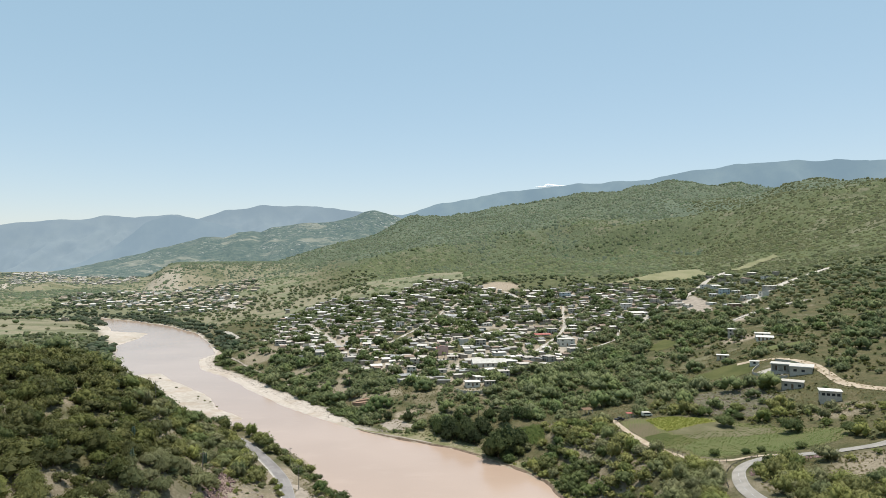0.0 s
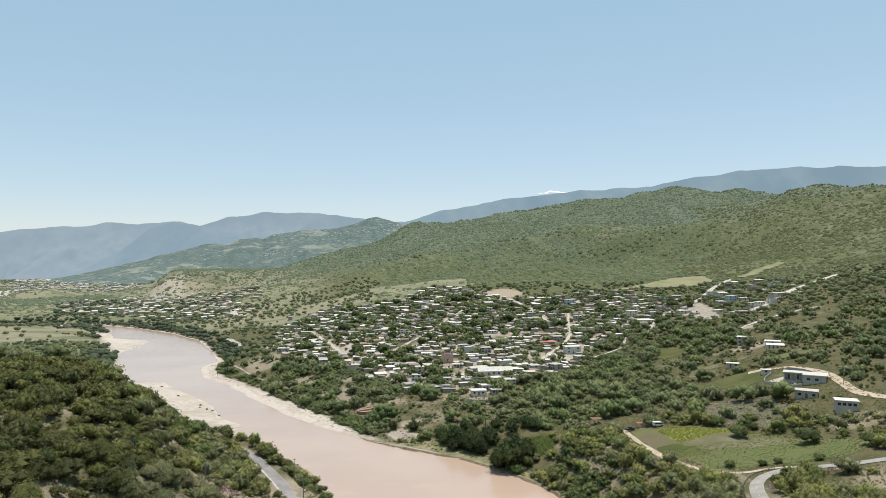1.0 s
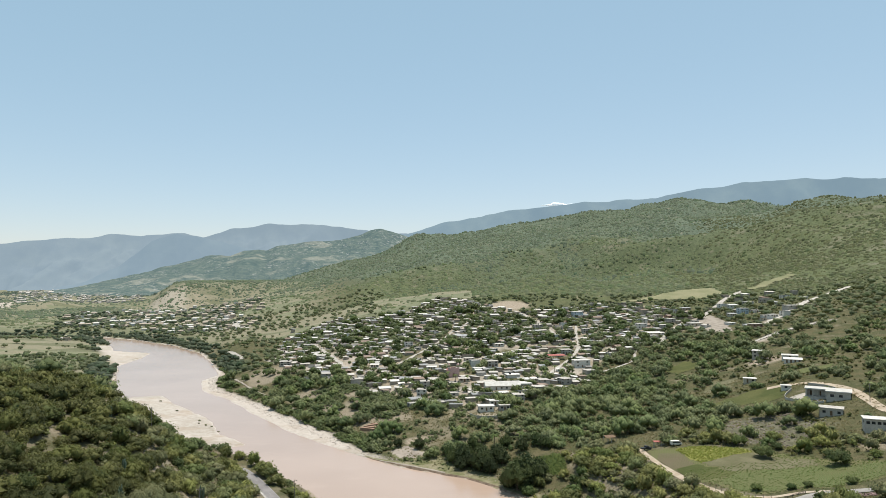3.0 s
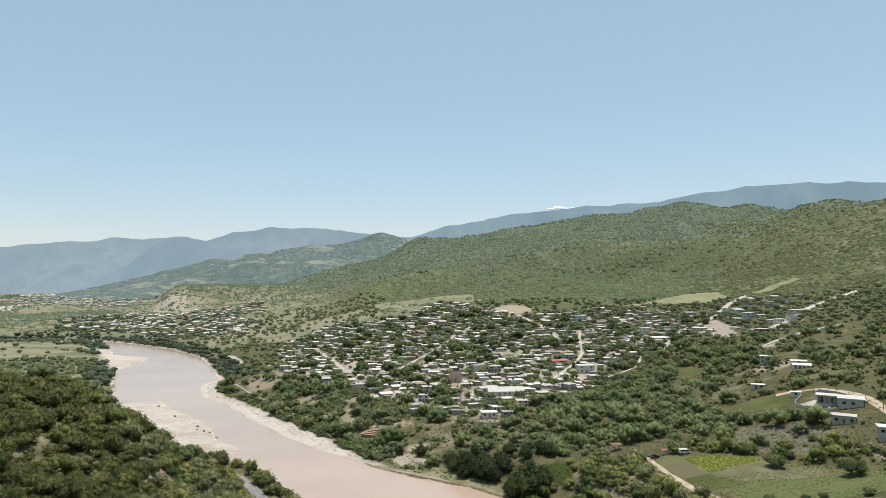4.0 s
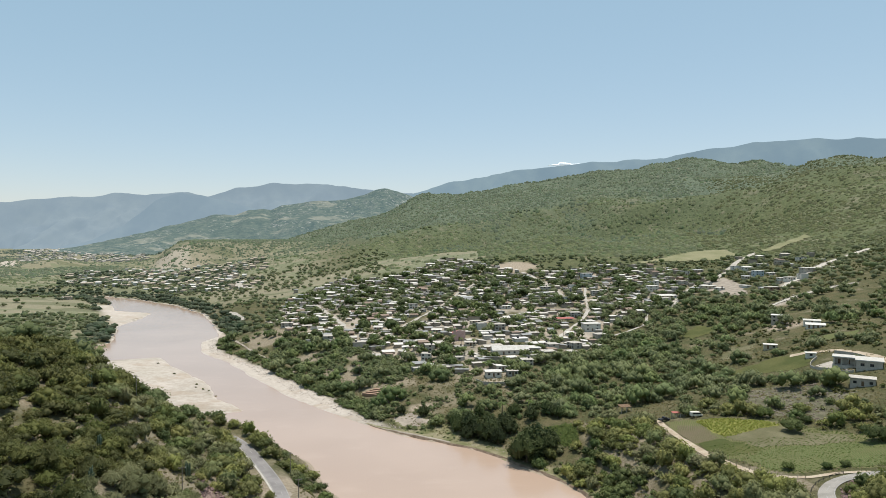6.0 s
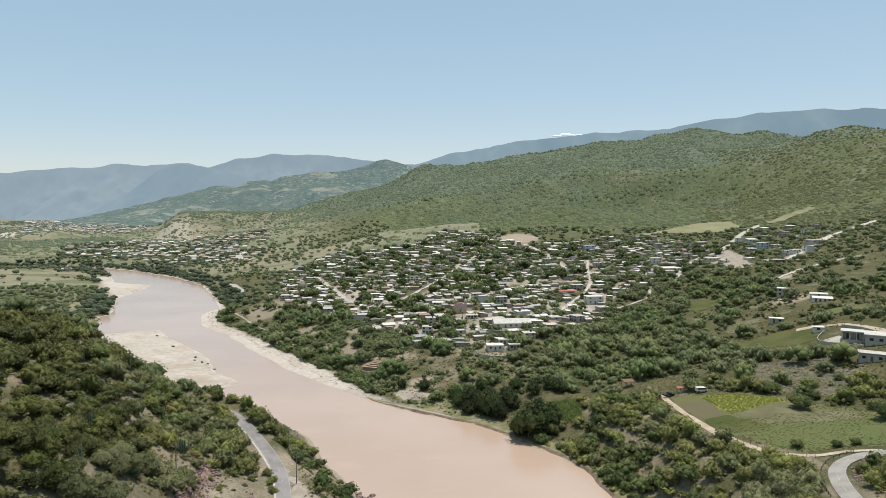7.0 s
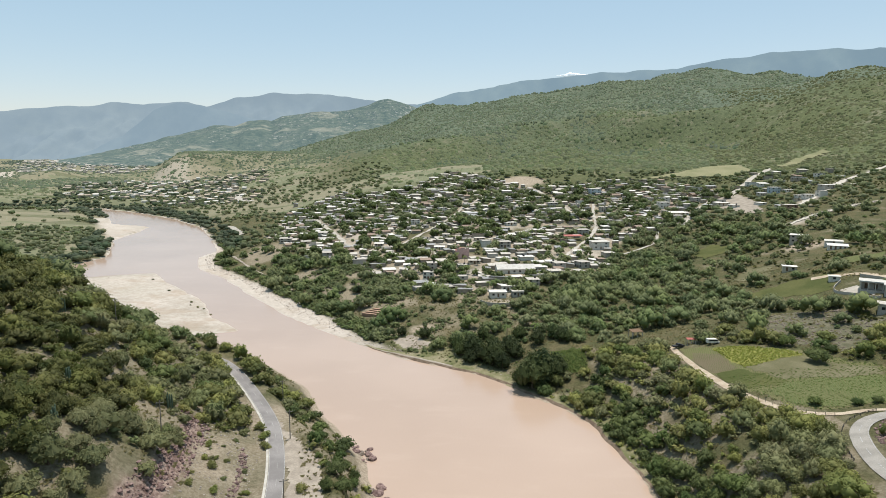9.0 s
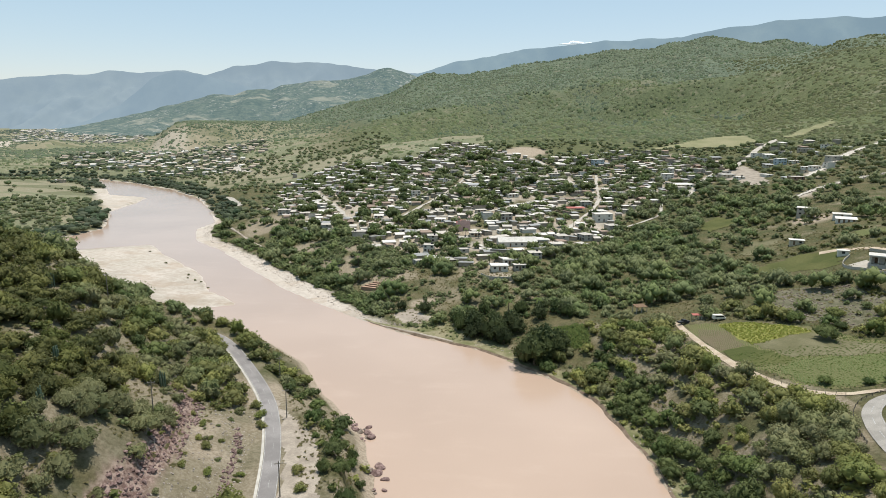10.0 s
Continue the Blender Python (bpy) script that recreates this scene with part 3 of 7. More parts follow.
def mountain(name, label, bearings, elevations, far, deep, material, seed, rough=26):
    """A range whose crest stands at those elevations; its flank runs forward and down."""
    a = np.arange(bearings[0], bearings[-1] + 0.01, 0.12)
    crest_z = EYE_HEIGHT + far * np.tan(np.radians(np.interp(a, bearings, elevations)))
    crest_z = crest_z + fbm(a * 60, a * 0, 90, seed + 3, 4) * far * 0.0026
    s = np.linspace(0, 1, 40)
    aa, ss = np.meshgrid(np.radians(a), s)
    r = far - deep * (1 - ss)
    x, y = r * np.sin(aa), r * np.cos(aa)
    ribs = np.abs(fbm(x, y * 0.55, 380, seed, 5))
    z = -5 + (crest_z[None] + 5) * ss ** 1.15 - ribs * rough * np.sin(np.pi * ss) * 4 * (crest_z[None] / 300) + fbm(x, y, 90, seed + 9, 3) * 4 * ss
    me = mesh_of(name, np.stack([x.ravel(), y.ravel(), z.ravel()], 1).tolist(), grid_faces(40, len(a)).tolist(), material)
    tagged(new(name, me), label, "mountains", kind="structure")


build_ground()
build_river()
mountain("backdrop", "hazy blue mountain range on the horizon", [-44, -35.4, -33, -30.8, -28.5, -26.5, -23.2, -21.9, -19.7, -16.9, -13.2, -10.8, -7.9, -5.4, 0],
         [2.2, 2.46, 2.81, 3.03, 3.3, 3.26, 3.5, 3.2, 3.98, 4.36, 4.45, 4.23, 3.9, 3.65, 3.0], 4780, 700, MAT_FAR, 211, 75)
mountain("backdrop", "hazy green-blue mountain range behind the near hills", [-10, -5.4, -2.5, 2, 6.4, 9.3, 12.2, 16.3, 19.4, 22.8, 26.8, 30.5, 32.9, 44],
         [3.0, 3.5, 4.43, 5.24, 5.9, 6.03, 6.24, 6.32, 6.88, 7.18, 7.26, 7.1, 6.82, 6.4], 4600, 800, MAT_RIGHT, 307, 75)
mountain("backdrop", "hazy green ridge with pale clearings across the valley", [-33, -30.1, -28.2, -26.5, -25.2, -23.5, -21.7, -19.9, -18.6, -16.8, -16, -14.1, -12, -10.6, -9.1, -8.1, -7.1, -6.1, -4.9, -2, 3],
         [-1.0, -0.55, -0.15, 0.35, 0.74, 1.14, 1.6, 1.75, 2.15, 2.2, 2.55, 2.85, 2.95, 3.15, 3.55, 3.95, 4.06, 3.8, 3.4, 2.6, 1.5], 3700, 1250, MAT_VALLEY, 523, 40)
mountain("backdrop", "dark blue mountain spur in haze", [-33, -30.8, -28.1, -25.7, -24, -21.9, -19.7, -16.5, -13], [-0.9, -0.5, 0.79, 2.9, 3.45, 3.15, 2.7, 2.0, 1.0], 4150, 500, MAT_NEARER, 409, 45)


def cloud(bearing, elevation, wide, high, seed):
    """A small far cloud low over the ridge."""
    rng = random.Random(seed)
    bm = bmesh.new()
    a, r = radians(bearing), 4780
    for k in range(9):
        s = (k / 8 - 0.5) * 2
        m = Matrix.Translation((r * math.sin(a) + s * wide * math.cos(a), r * math.cos(a) - s * wide * math.sin(a), EYE_HEIGHT + r * math.tan(radians(elevation)) + rng.uniform(-0.2, 0.2) * high))
        bmesh.ops.create_icosphere(bm, subdivisions=2, radius=1, matrix=m @ Matrix.Diagonal((wide * 0.3, 20, high * (1 - 0.8 * abs(s)) * rng.uniform(0.6, 1.1), 1)))
    me = bpy.data.meshes.new("backdrop")
    bm.to_mesh(me)
    bm.free()
    me.materials.append(MAT_CLOUD)
    tagged(new("backdrop", me), "small white cloud low over the far ridge", "cloud", kind="structure")


# the cloud's sunlit white is partly painted on as emission
MAT_CLOUD = distant_material("far_white_cloud", (0.8, 0.8, 0.8), (0.75, 0.76, 0.78), (0.62, 0.68, 0.74), 0.35)
cloud(8.2, 6.02, 95, 20, 4)

# ---- roads, lanes and fields ----
def thing_mesh(name, bm, material):
    me = bpy.data.meshes.new(name)
    bm.to_mesh(me)
    bm.free()
    me.materials.append(material)
    return me


def part(name, bm, material, parent, label=""):
    ob = new(name, thing_mesh(name, bm, material))
    ob.parent = parent
    return tagged(ob, label)


def finer(points, step):
    """Points along the line, rounded at its bends."""
    p = np.array(points, float)
    for _ in range(2):
        a, b = p[:-1] * 0.75 + p[1:] * 0.25, p[:-1] * 0.25 + p[1:] * 0.75
        p = np.concatenate([p[:1], np.stack([a, b], 1).reshape(-1, 2), p[-1:]])
    s = np.concatenate([[0], np.cumsum(np.hypot(*np.diff(p, axis=0).T))])
    t = np.arange(0, s[-1], step)
    return np.stack([np.interp(t, s, p[:, 0]), np.interp(t, s, p[:, 1])], 1)


def ribbon(name, points, lo, hi, lift, material, columns=3, step=2.0, ragged=0.0, level=None, dashes=None):
    """A strip that follows the land, from lo to hi metres right of the line."""
    p = finer(points, step)
    g = np.gradient(p, axis=0)
    g /= np.hypot(*g.T)[:, None]
    across = np.stack([g[:, 1], -g[:, 0]], 1)
    verts = []
    for k in range(columns):
        o = lo + (hi - lo) * k / (columns - 1)
        wobble = fbm(p[:, 0] + k * 91, p[:, 1], 11, 83, 3) * ragged if k in (0, columns - 1) else 0
        q = p + across * (o + wobble)[:, None] if ragged and k in (0, columns - 1) else p + across * o
        z = land(q[:, 0], q[:, 1]) if level is None else np.full(len(q), level)
        verts.append(np.stack([q[:, 0], q[:, 1], z + lift + np.clip(np.hypot(q[:, 0], q[:, 1]) - 350, 0, None) * 0.0006], 1))
    v = np.stack(verts, 1).reshape(-1, 3)
    faces = grid_faces(len(p), columns)
    if dashes:
        row = np.arange(len(faces)) // (columns - 1)
        faces = faces[(row * step) % dashes[1] < dashes[0]]
    return new(name, mesh_of(name, v.tolist(), faces[:, ::-1].tolist(), material))


def patch(name, outline, lift, material, step=2.0):
    """A field that lies on the land inside the outline."""
    o = np.array(outline)
    xs, ys = np.arange(o[:, 0].min(), o[:, 0].max() + step, step), np.arange(o[:, 1].min(), o[:, 1].max() + step, step)
    x, y = np.meshgrid(xs, ys)
    ok = inside(x + fbm(x, y, 7, 87) * 3.2, y + fbm(y, x, 7, 88) * 3.2, outline)
    keep = ok[:-1, :-1] & ok[1:, :-1] & ok[:-1, 1:] & ok[1:, 1:]
    faces = grid_faces(len(ys), len(xs))[keep.ravel()]
    used, faces = np.unique(faces, return_inverse=True)
    z = land(x, y) + lift + np.clip(np.hypot(x, y) - 350, 0, None) * 0.0008
    v = np.stack([x.ravel(), y.ravel(), z.ravel()], 1)[used]
    return new(name, mesh_of(name, v.tolist(), faces.reshape(-1, 4).tolist(), material))


MAT_ASPHALT = two_tone("grey_weathered_asphalt", (0.19, 0.175, 0.168), (0.27, 0.25, 0.24), 0.12, 0.9, fine=6)
MAT_PAVING = two_tone("pale_concrete_paving", (0.255, 0.235, 0.21), (0.33, 0.305, 0.275), 0.2, 0.9, fine=5)
MAT_LINE = two_tone("worn_white_road_paint", (0.44, 0.43, 0.41), (0.23, 0.22, 0.21), 1.2, 0.8)
MAT_GUTTER = two_tone("pale_concrete_gutter", (0.5, 0.47, 0.42), (0.38, 0.35, 0.31), 0.5, 0.9)
MAT_DIRT = two_tone("pale_dry_dirt", (0.36, 0.285, 0.21), (0.47, 0.39, 0.30), 0.3, 0.95, 0.1)
MAT_DUST = two_tone("grey_road_dust", (0.26, 0.22, 0.18), (0.36, 0.31, 0.255), 0.25, 0.95, 0.1)
MAT_LANE = two_tone("dusty_concrete_lane", (0.36, 0.325, 0.28), (0.46, 0.42, 0.37), 0.1, 0.95, 0.1)
MAT_GULLY = two_tone("pale_stony_gully", (0.42, 0.38, 0.325), (0.54, 0.50, 0.44), 0.25, 0.95, 0.1)
MAT_STONY = two_tone("stony_grey_ground", (0.095, 0.092, 0.055), (0.165, 0.152, 0.105), 0.25, 0.95, 0.1, fine=2.4, bump=0.8)


def field_material(name, soil, crop, rows, turn):
    n = Nodes(name, 0.95, 0.1)
    m = n.tree.nodes.new("ShaderNodeMapping")
    m.inputs["Rotation"].default_value = (0, 0, turn)
    n.tree.links.new(n.place, m.inputs[0])
    w = n.tree.nodes.new("ShaderNodeTexWave")
    w.inputs["Scale"].default_value, w.inputs["Distortion"].default_value, w.inputs["Detail"].default_value = rows, 7.0, 4
    n.tree.links.new(m.outputs[0], w.inputs[0])
    cover = n.mix(n.noise(0.9, 5), tuple(c * 0.75 for c in crop), crop)
    color = n.mix(n.sum(n.ramp(w.outputs[1], 0.1, 0.95), n.noise(0.07, 5, 0.6, 0.2, 0.6)), soil, cover)
    n.bump(n.noise(2.0, 5), 0.6, 0.2)
    return n.done(color)


MAT_CROP = field_material("green_rows_in_brown_soil", (0.145, 0.128, 0.066), (0.108, 0.132, 0.045), 0.45, 0.25)
MAT_YELLOW = field_material("yellow_green_crop", (0.185, 0.178, 0.06), (0.25, 0.252, 0.06), 0.4, 0.9)
MAT_MAIZE = field_material("green_maize_ground", (0.09, 0.13, 0.04), (0.10, 0.17, 0.045), 0.5, 0.3)
MAT_PASTURE = two_tone("mown_green_pasture", (0.068, 0.078, 0.026), (0.105, 0.105, 0.04), 0.06, 0.95, 0.1, fine=1.2)
MAT_MEADOW = two_tone("dry_yellow_meadow", (0.19, 0.188, 0.1), (0.255, 0.235, 0.14), 0.03, 0.95, 0.1, fine=0.8)

tagged(ribbon("road", ROAD_LINE, -2.2, 2.0, 0.14, MAT_ASPHALT, 5, 1.5, level=ROAD_Z), "narrow grey two-lane asphalt road above the river", "road", kind="structure")
tagged(ribbon("trim", ROAD_LINE, -2.9, -2.25, 0.16, MAT_GUTTER, 3, 1.5, level=ROAD_Z), "pale concrete gutter along the asphalt road", "gutter", kind="structure")
for name, lo, hi, gaps in (("edge_line", -2.08, -1.96, None), ("edge_line", 1.76, 1.88, None), ("centre_line", -0.05, 0.05, (3, 9))):
    tagged(ribbon(name, ROAD_LINE, lo, hi, 0.17, MAT_LINE, 2, 1.5, level=ROAD_Z, dashes=gaps), "worn white painted line on the asphalt road", "road marking", kind="structure")
tagged(patch("pavement", SHOULDER, 0.09, MAT_DUST, 0.8), "dusty dirt shoulder beside the asphalt road", "verge", kind="structure")
tagged(ribbon("road", PAVED, -2.1, 2.1, 0.22, MAT_PAVING, 7, 1.5), "pale concrete road that turns uphill past the field", "road", kind="structure")
tagged(ribbon("edge_line", PAVED[1:7], 1.82, 1.96, 0.26, MAT_LINE, 2, 1.5), "worn white painted line on the concrete road", "road marking", kind="structure")
tagged(ribbon("edge_line", PAVED[1:7], -0.1, 0.1, 0.26, MAT_LINE, 2, 1.5, dashes=(4, 9)), "worn white painted dash on the concrete road", "road marking", kind="structure")
tagged(ribbon("road", FIELD_PATH, -1.1, 1.1, 0.18, MAT_DIRT, 5, 1.5, 0.5), "pale dirt track along the edge of the crop field", "track", kind="structure")
tagged(ribbon("road", UPPER_TRACK, -2.2, 2.2, 0.2, MAT_DIRT, 5, 2, 0.5), "pale dirt track behind the hillside houses", "track", kind="structure")
tagged(ribbon("road", FAR_TRACK, -6, 6, 0.4, MAT_LANE, 5, 6, 2), "pale winding dirt road across the river plain", "track", kind="structure")
for k, line in enumerate(STREETS):
    wide = (3.0, 1.5, 2.0, 1.2, 1.5, 1.4, 1.5, 3.0, 1.3, 1.7, 2.2, 1.8, 1.3, 2.2)[k]
    tagged(ribbon("road", line, -wide, wide, 0.25, MAT_LANE if k not in (6, 7) else MAT_GULLY, 5, 3, 1.4 if k not in (6, 7) else 4.5), "dusty pale village lane" if k not in (6, 7) else "eroded pale dirt gully track on the slope", "lane", kind="structure")
tagged(patch("ground", FIELD, 0.08, MAT_CROP, 1.5), "crop field with green rows in brown soil", "field", kind="structure")
tagged(patch("ground", YELLOW, 0.16, MAT_YELLOW, 0.5), "patch of yellow-green flowering crop", "field", kind="structure")
tagged(patch("ground", STONES, 0.08, MAT_STONY, 1.5), "stony grey fallow plot", "field", kind="structure")
tagged(patch("ground", MAIZE, 0.08, MAT_MAIZE, 1.2), "small green maize plot by the river", "field", kind="structure")
tagged(patch("ground", SLOPE_FIELD, 0.1, MAT_PASTURE, 2), "sloping green pasture below the houses", "field", kind="structure")
tagged(patch("ground", HILL_FIELD, 0.15, MAT_MEADOW, 5), "smooth yellow-green field at the foot of the hills", "field", kind="structure")
tagged(patch("ground", HILL_FIELD_UP, 0.2, MAT_MEADOW, 5), "long brown field on the hillside", "field", kind="structure")
MAT_TILLED = field_material("red_brown_tilled_soil", (0.145, 0.115, 0.075), (0.115, 0.12, 0.055), 0.5, 0.25)
MAT_FALLOW = two_tone("grey_brown_fallow", (0.12, 0.112, 0.06), (0.165, 0.15, 0.09), 0.12, 0.95, 0.1, fine=1.6)
MAT_ROWS = field_material("green_crop_rows", (0.125, 0.125, 0.056), (0.095, 0.13, 0.042), 0.45, 0.25)
tagged(patch("ground", BROWN, 0.12, MAT_TILLED, 0.5), "strip of red-brown tilled soil beside the track", "field", kind="structure")
tagged(patch("ground", WEEDY, 0.14, MAT_PASTURE, 0.5), "dark green weedy strip of the crop field", "field", kind="structure")
tagged(patch("ground", FALLOW, 0.16, MAT_FALLOW, 0.5), "grey-brown fallow patch under a tree", "field", kind="structure")
tagged(patch("ground", ROWS, 0.18, MAT_ROWS, 0.6), "green crop rows beside the road", "field", kind="structure")
tagged(patch("ground", HILL_MEADOW, 0.12, MAT_PASTURE, 2), "tall yellow-green grass in a clearing on the hillside", "meadow", kind="structure")
tagged(patch("ground", TAN_PLOT, 0.12, MAT_FALLOW, 1.5), "dry tan fallow plot on the hillside", "field", kind="structure")
MAT_BANK_GRASS = two_tone("pale_green_bank_grass", (0.128, 0.13, 0.06), (0.25, 0.218, 0.14), 0.16, 0.95, 0.1, fine=1.5)
tagged(patch("ground", BANK_GRASS, 0.1, MAT_BANK_GRASS, 1.2), "pale green grass on the low river bank", "grass", kind="structure")


def bank_edge(name, label, rows, material, first=2):
    """A strip along the water's edge: metres inland and heights, uneven along its length."""
    p = finer(RIGHT_BANK[first:13], 1.2)
    g = np.gradient(p, axis=0)
    g /= np.hypot(*g.T)[:, None]
    inland = np.stack([g[:, 1], -g[:, 0]], 1)
    fade = smooth(-52, -28, p[:, 0])
    high = (0.75 + 0.55 * fbm(p[:, 0], p[:, 1], 13, 84, 3)) * (0.15 + 0.85 * fade)
    verts = []
    for k, (off, up) in enumerate(rows):
        q = p + inland * (off * (0.2 + 0.8 * fade) + 1.1 * fbm(p[:, 0], p[:, 1], 8, 85, 3) + 0.25 * fbm(p[:, 0] + 40 * k, p[:, 1], 3, 86, 2))[:, None]
        z = np.full(len(q), -0.3) if up < 0 else np.maximum(land(q[:, 0], q[:, 1]) + 0.06, up * high)
        verts.append(np.stack([q[:, 0], q[:, 1], z], 1))
    faces = grid_faces(len(p), len(rows))[:, ::-1]
    return tagged(new(name, mesh_of(name, np.stack(verts, 1).reshape(-1, 3).tolist(), faces.tolist(), material)), label, "river bank", kind="structure")


MAT_SCARP = two_tone("dark_wet_bank_earth", (0.15, 0.108, 0.078), (0.25, 0.19, 0.14), 0.4, 0.95, 0.1, fine=3, bump=0.8)
bank_edge("ground", "small eroded earth scarp at the water's edge", [(-0.5, -1), (0.2, 0.55), (0.7, 1.0)], MAT_SCARP)
bank_edge("ground", "grassy lip of the river bank", [(0.7, 1.0), (2.0, 1.05), (3.6, 0.9), (6.5, 0.2)], MAT_BANK_GRASS)
bank_edge("ground", "bare trodden edge above the eroded river bank", [(0.6, 0.9), (0.9, 1.12), (1.8, 1.2), (2.6, 0.9)], MAT_DUST, 10)
tagged(patch("ground", BANK_SAND, 0.16, MAT_DUST, 1.0), "bare sandy clearing on the river bank", "clearing", kind="structure")
tagged(ribbon("road", BANK_PATH, -0.9, 0.9, 0.2, MAT_DUST, 5, 2.0, 0.9), "pale footpath behind the bushes of the river bank", "path", kind="structure")
tagged(ribbon("road", BANK_TOP, -0.5, 0.5, 0.2, MAT_DUST, 5, 2.0, 0.9), "pale footpath along the top of the river bank", "path", kind="structure")
tagged(patch("ground", DIRT_YARD, 0.2, MAT_DUST, 1.5), "bare pale dirt beside the upper lane", "yard", kind="structure")
tagged(patch("ground", YARD, 0.2, MAT_LANE, 1.5), "bare pale yard of the hillside house", "yard", kind="structure")
tagged(patch("ground", GREEN_PLOT, 0.15, MAT_ROWS, 1), "bright green maize plot on the hillside", "field", kind="structure")

# ---- trees and bushes ----
def leaf_material(name, dark, mid, light, through=0.3):
    n = Nodes(name, 0.75, 0.25)
    color = n.mix(n.island(), dark, mid)
    color = n.mix(n.noise(0.11, 3, 0.5, 0.44, 0.62), color, light)
    color = n.mix(n.sum(n.noise(3.2, 2, 0.6, 0.46, 0.62), 0.6), color, dark)
    color = n.mix(n.sum(n.noise(0.018, 3, 0.5, 0.45, 0.7), 0.5), color, mid)
    color = n.mix(n.sum(n.noise(0.0032, 3, 0.5, 0.4, 0.62), 0.45), color, light)
    each = n.sum(n.sum(n.attribute("plant"), n.random(), "ADD"), 1.0, "MODULO")       # no two plants alike
    color = n.mix(n.sum(n.ramp(each, 0.62, 0.95), 0.62), color, tuple(a * b for a, b in zip(light, (0.92, 1.0, 0.8))))
    color = n.mix(n.sum(n.ramp(each, 0.45, 0.12), 0.55), color, tuple(a * b for a, b in zip(dark, (0.75, 0.88, 0.8))))
    again = n.sum(n.sum(each, 7.3), 1.0, "MODULO")
    color = n.mix(n.sum(n.ramp(again, 0.7, 0.95), 0.3), color, tuple(a * b for a, b in zip(light, (0.88, 0.84, 0.95))))
    color = n.mix(n.sum(n.ramp(again, 0.3, 0.05), 0.4), color, tuple(a * b for a, b in zip(mid, (0.75, 1.05, 0.75))))
    mat = n.done(color)
    out = n.tree.nodes["Material Output"]
    thin = n.tree.nodes.new("ShaderNodeBsdfTranslucent")
    n.tree.links.new(n.mix(0.5, color, tuple(c * 1.5 for c in light)), thin.inputs[0])
    both = n.tree.nodes.new("ShaderNodeMixShader")
    both.inputs[0].default_value = through
    n.tree.links.new(n.bsdf.outputs[0], both.inputs[1])
    n.tree.links.new(thin.outputs[0], both.inputs[2])
    n.tree.links.new(both.outputs[0], out.inputs[0])
    return mat


MAT_BARK = two_tone("grey_brown_bark", (0.12, 0.09, 0.065), (0.2, 0.16, 0.12), 1.5, 0.95, 0.1, fine=9)
MAT_LEAF = leaf_material("olive_green_leaves", (0.072, 0.084, 0.03), (0.165, 0.175, 0.058), (0.285, 0.275, 0.096), 0.36)
MAT_LEAF_DARK = leaf_material("dark_green_leaves", (0.042, 0.058, 0.019), (0.084, 0.108, 0.035), (0.138, 0.162, 0.056), 0.3)
MAT_LEAF_RIDGE = leaf_material("deep_olive_leaves", (0.036, 0.041, 0.014), (0.08, 0.086, 0.026), (0.15, 0.148, 0.046), 0.3)
MAT_LEAF_PALE = leaf_material("grey_olive_leaves", (0.115, 0.12, 0.052), (0.175, 0.18, 0.083), (0.24, 0.235, 0.12), 0.35)
MAT_LEAF_MID = leaf_material("dull_green_leaves", (0.088, 0.11, 0.048), (0.158, 0.182, 0.082), (0.238, 0.252, 0.124), 0.4)
# paler and greyer than the near leaves: haze painted into the colour
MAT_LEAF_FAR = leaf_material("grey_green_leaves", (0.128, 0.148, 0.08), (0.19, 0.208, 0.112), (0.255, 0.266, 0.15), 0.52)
# hill scrub lightened and greyed, standing in for haze over the hills
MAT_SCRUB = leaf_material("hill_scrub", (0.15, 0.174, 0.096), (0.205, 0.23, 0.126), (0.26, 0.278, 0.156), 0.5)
MAT_SCRUB_OLIVE = leaf_material("dark_olive_scrub", (0.092, 0.106, 0.05), (0.142, 0.155, 0.075), (0.2, 0.205, 0.1), 0.45)
# ravine plants and far slopes alike; the bluish cast is painted haze
MAT_SCRUB_COOL = leaf_material("ravine_and_hazed_scrub", (0.145, 0.182, 0.122), (0.195, 0.228, 0.152), (0.245, 0.272, 0.18), 0.52)
# farthest trees: blue haze painted into the leaf colour
MAT_SCRUB_HAZY = leaf_material("hazed_far_scrub", (0.095, 0.13, 0.105), (0.125, 0.16, 0.128), (0.16, 0.19, 0.15), 0.5)
MAT_LEAF_TOWN = leaf_material("dark_grey_green_leaves", (0.072, 0.095, 0.062), (0.11, 0.135, 0.085), (0.15, 0.17, 0.105), 0.45)
MAT_BANK = leaf_material("bank_leaves", (0.074, 0.097, 0.04), (0.142, 0.172, 0.07), (0.222, 0.246, 0.106), 0.38)
MAT_PALM = leaf_material("palm_fronds", (0.05, 0.08, 0.02), (0.10, 0.14, 0.04), (0.16, 0.19, 0.06))


def ico():
    bm = bmesh.new()
    bmesh.ops.create_icosphere(bm, subdivisions=1, radius=1)
    v = np.array([p.co[:] for p in bm.verts])
    f = np.array([[p.index for p in q.verts] for q in bm.faces])
    bm.free()
    return v, f


ICO_V, ICO_F = ico()
OCTA_V = np.array([(1, 0, 0), (-1, 0, 0), (0, 1, 0), (0, -1, 0), (0, 0, 1), (0, 0, -1)], float)
OCTA_F = np.array([(0, 2, 4), (2, 1, 4), (1, 3, 4), (3, 0, 4), (2, 0, 5), (1, 2, 5), (3, 1, 5), (0, 3, 5)])


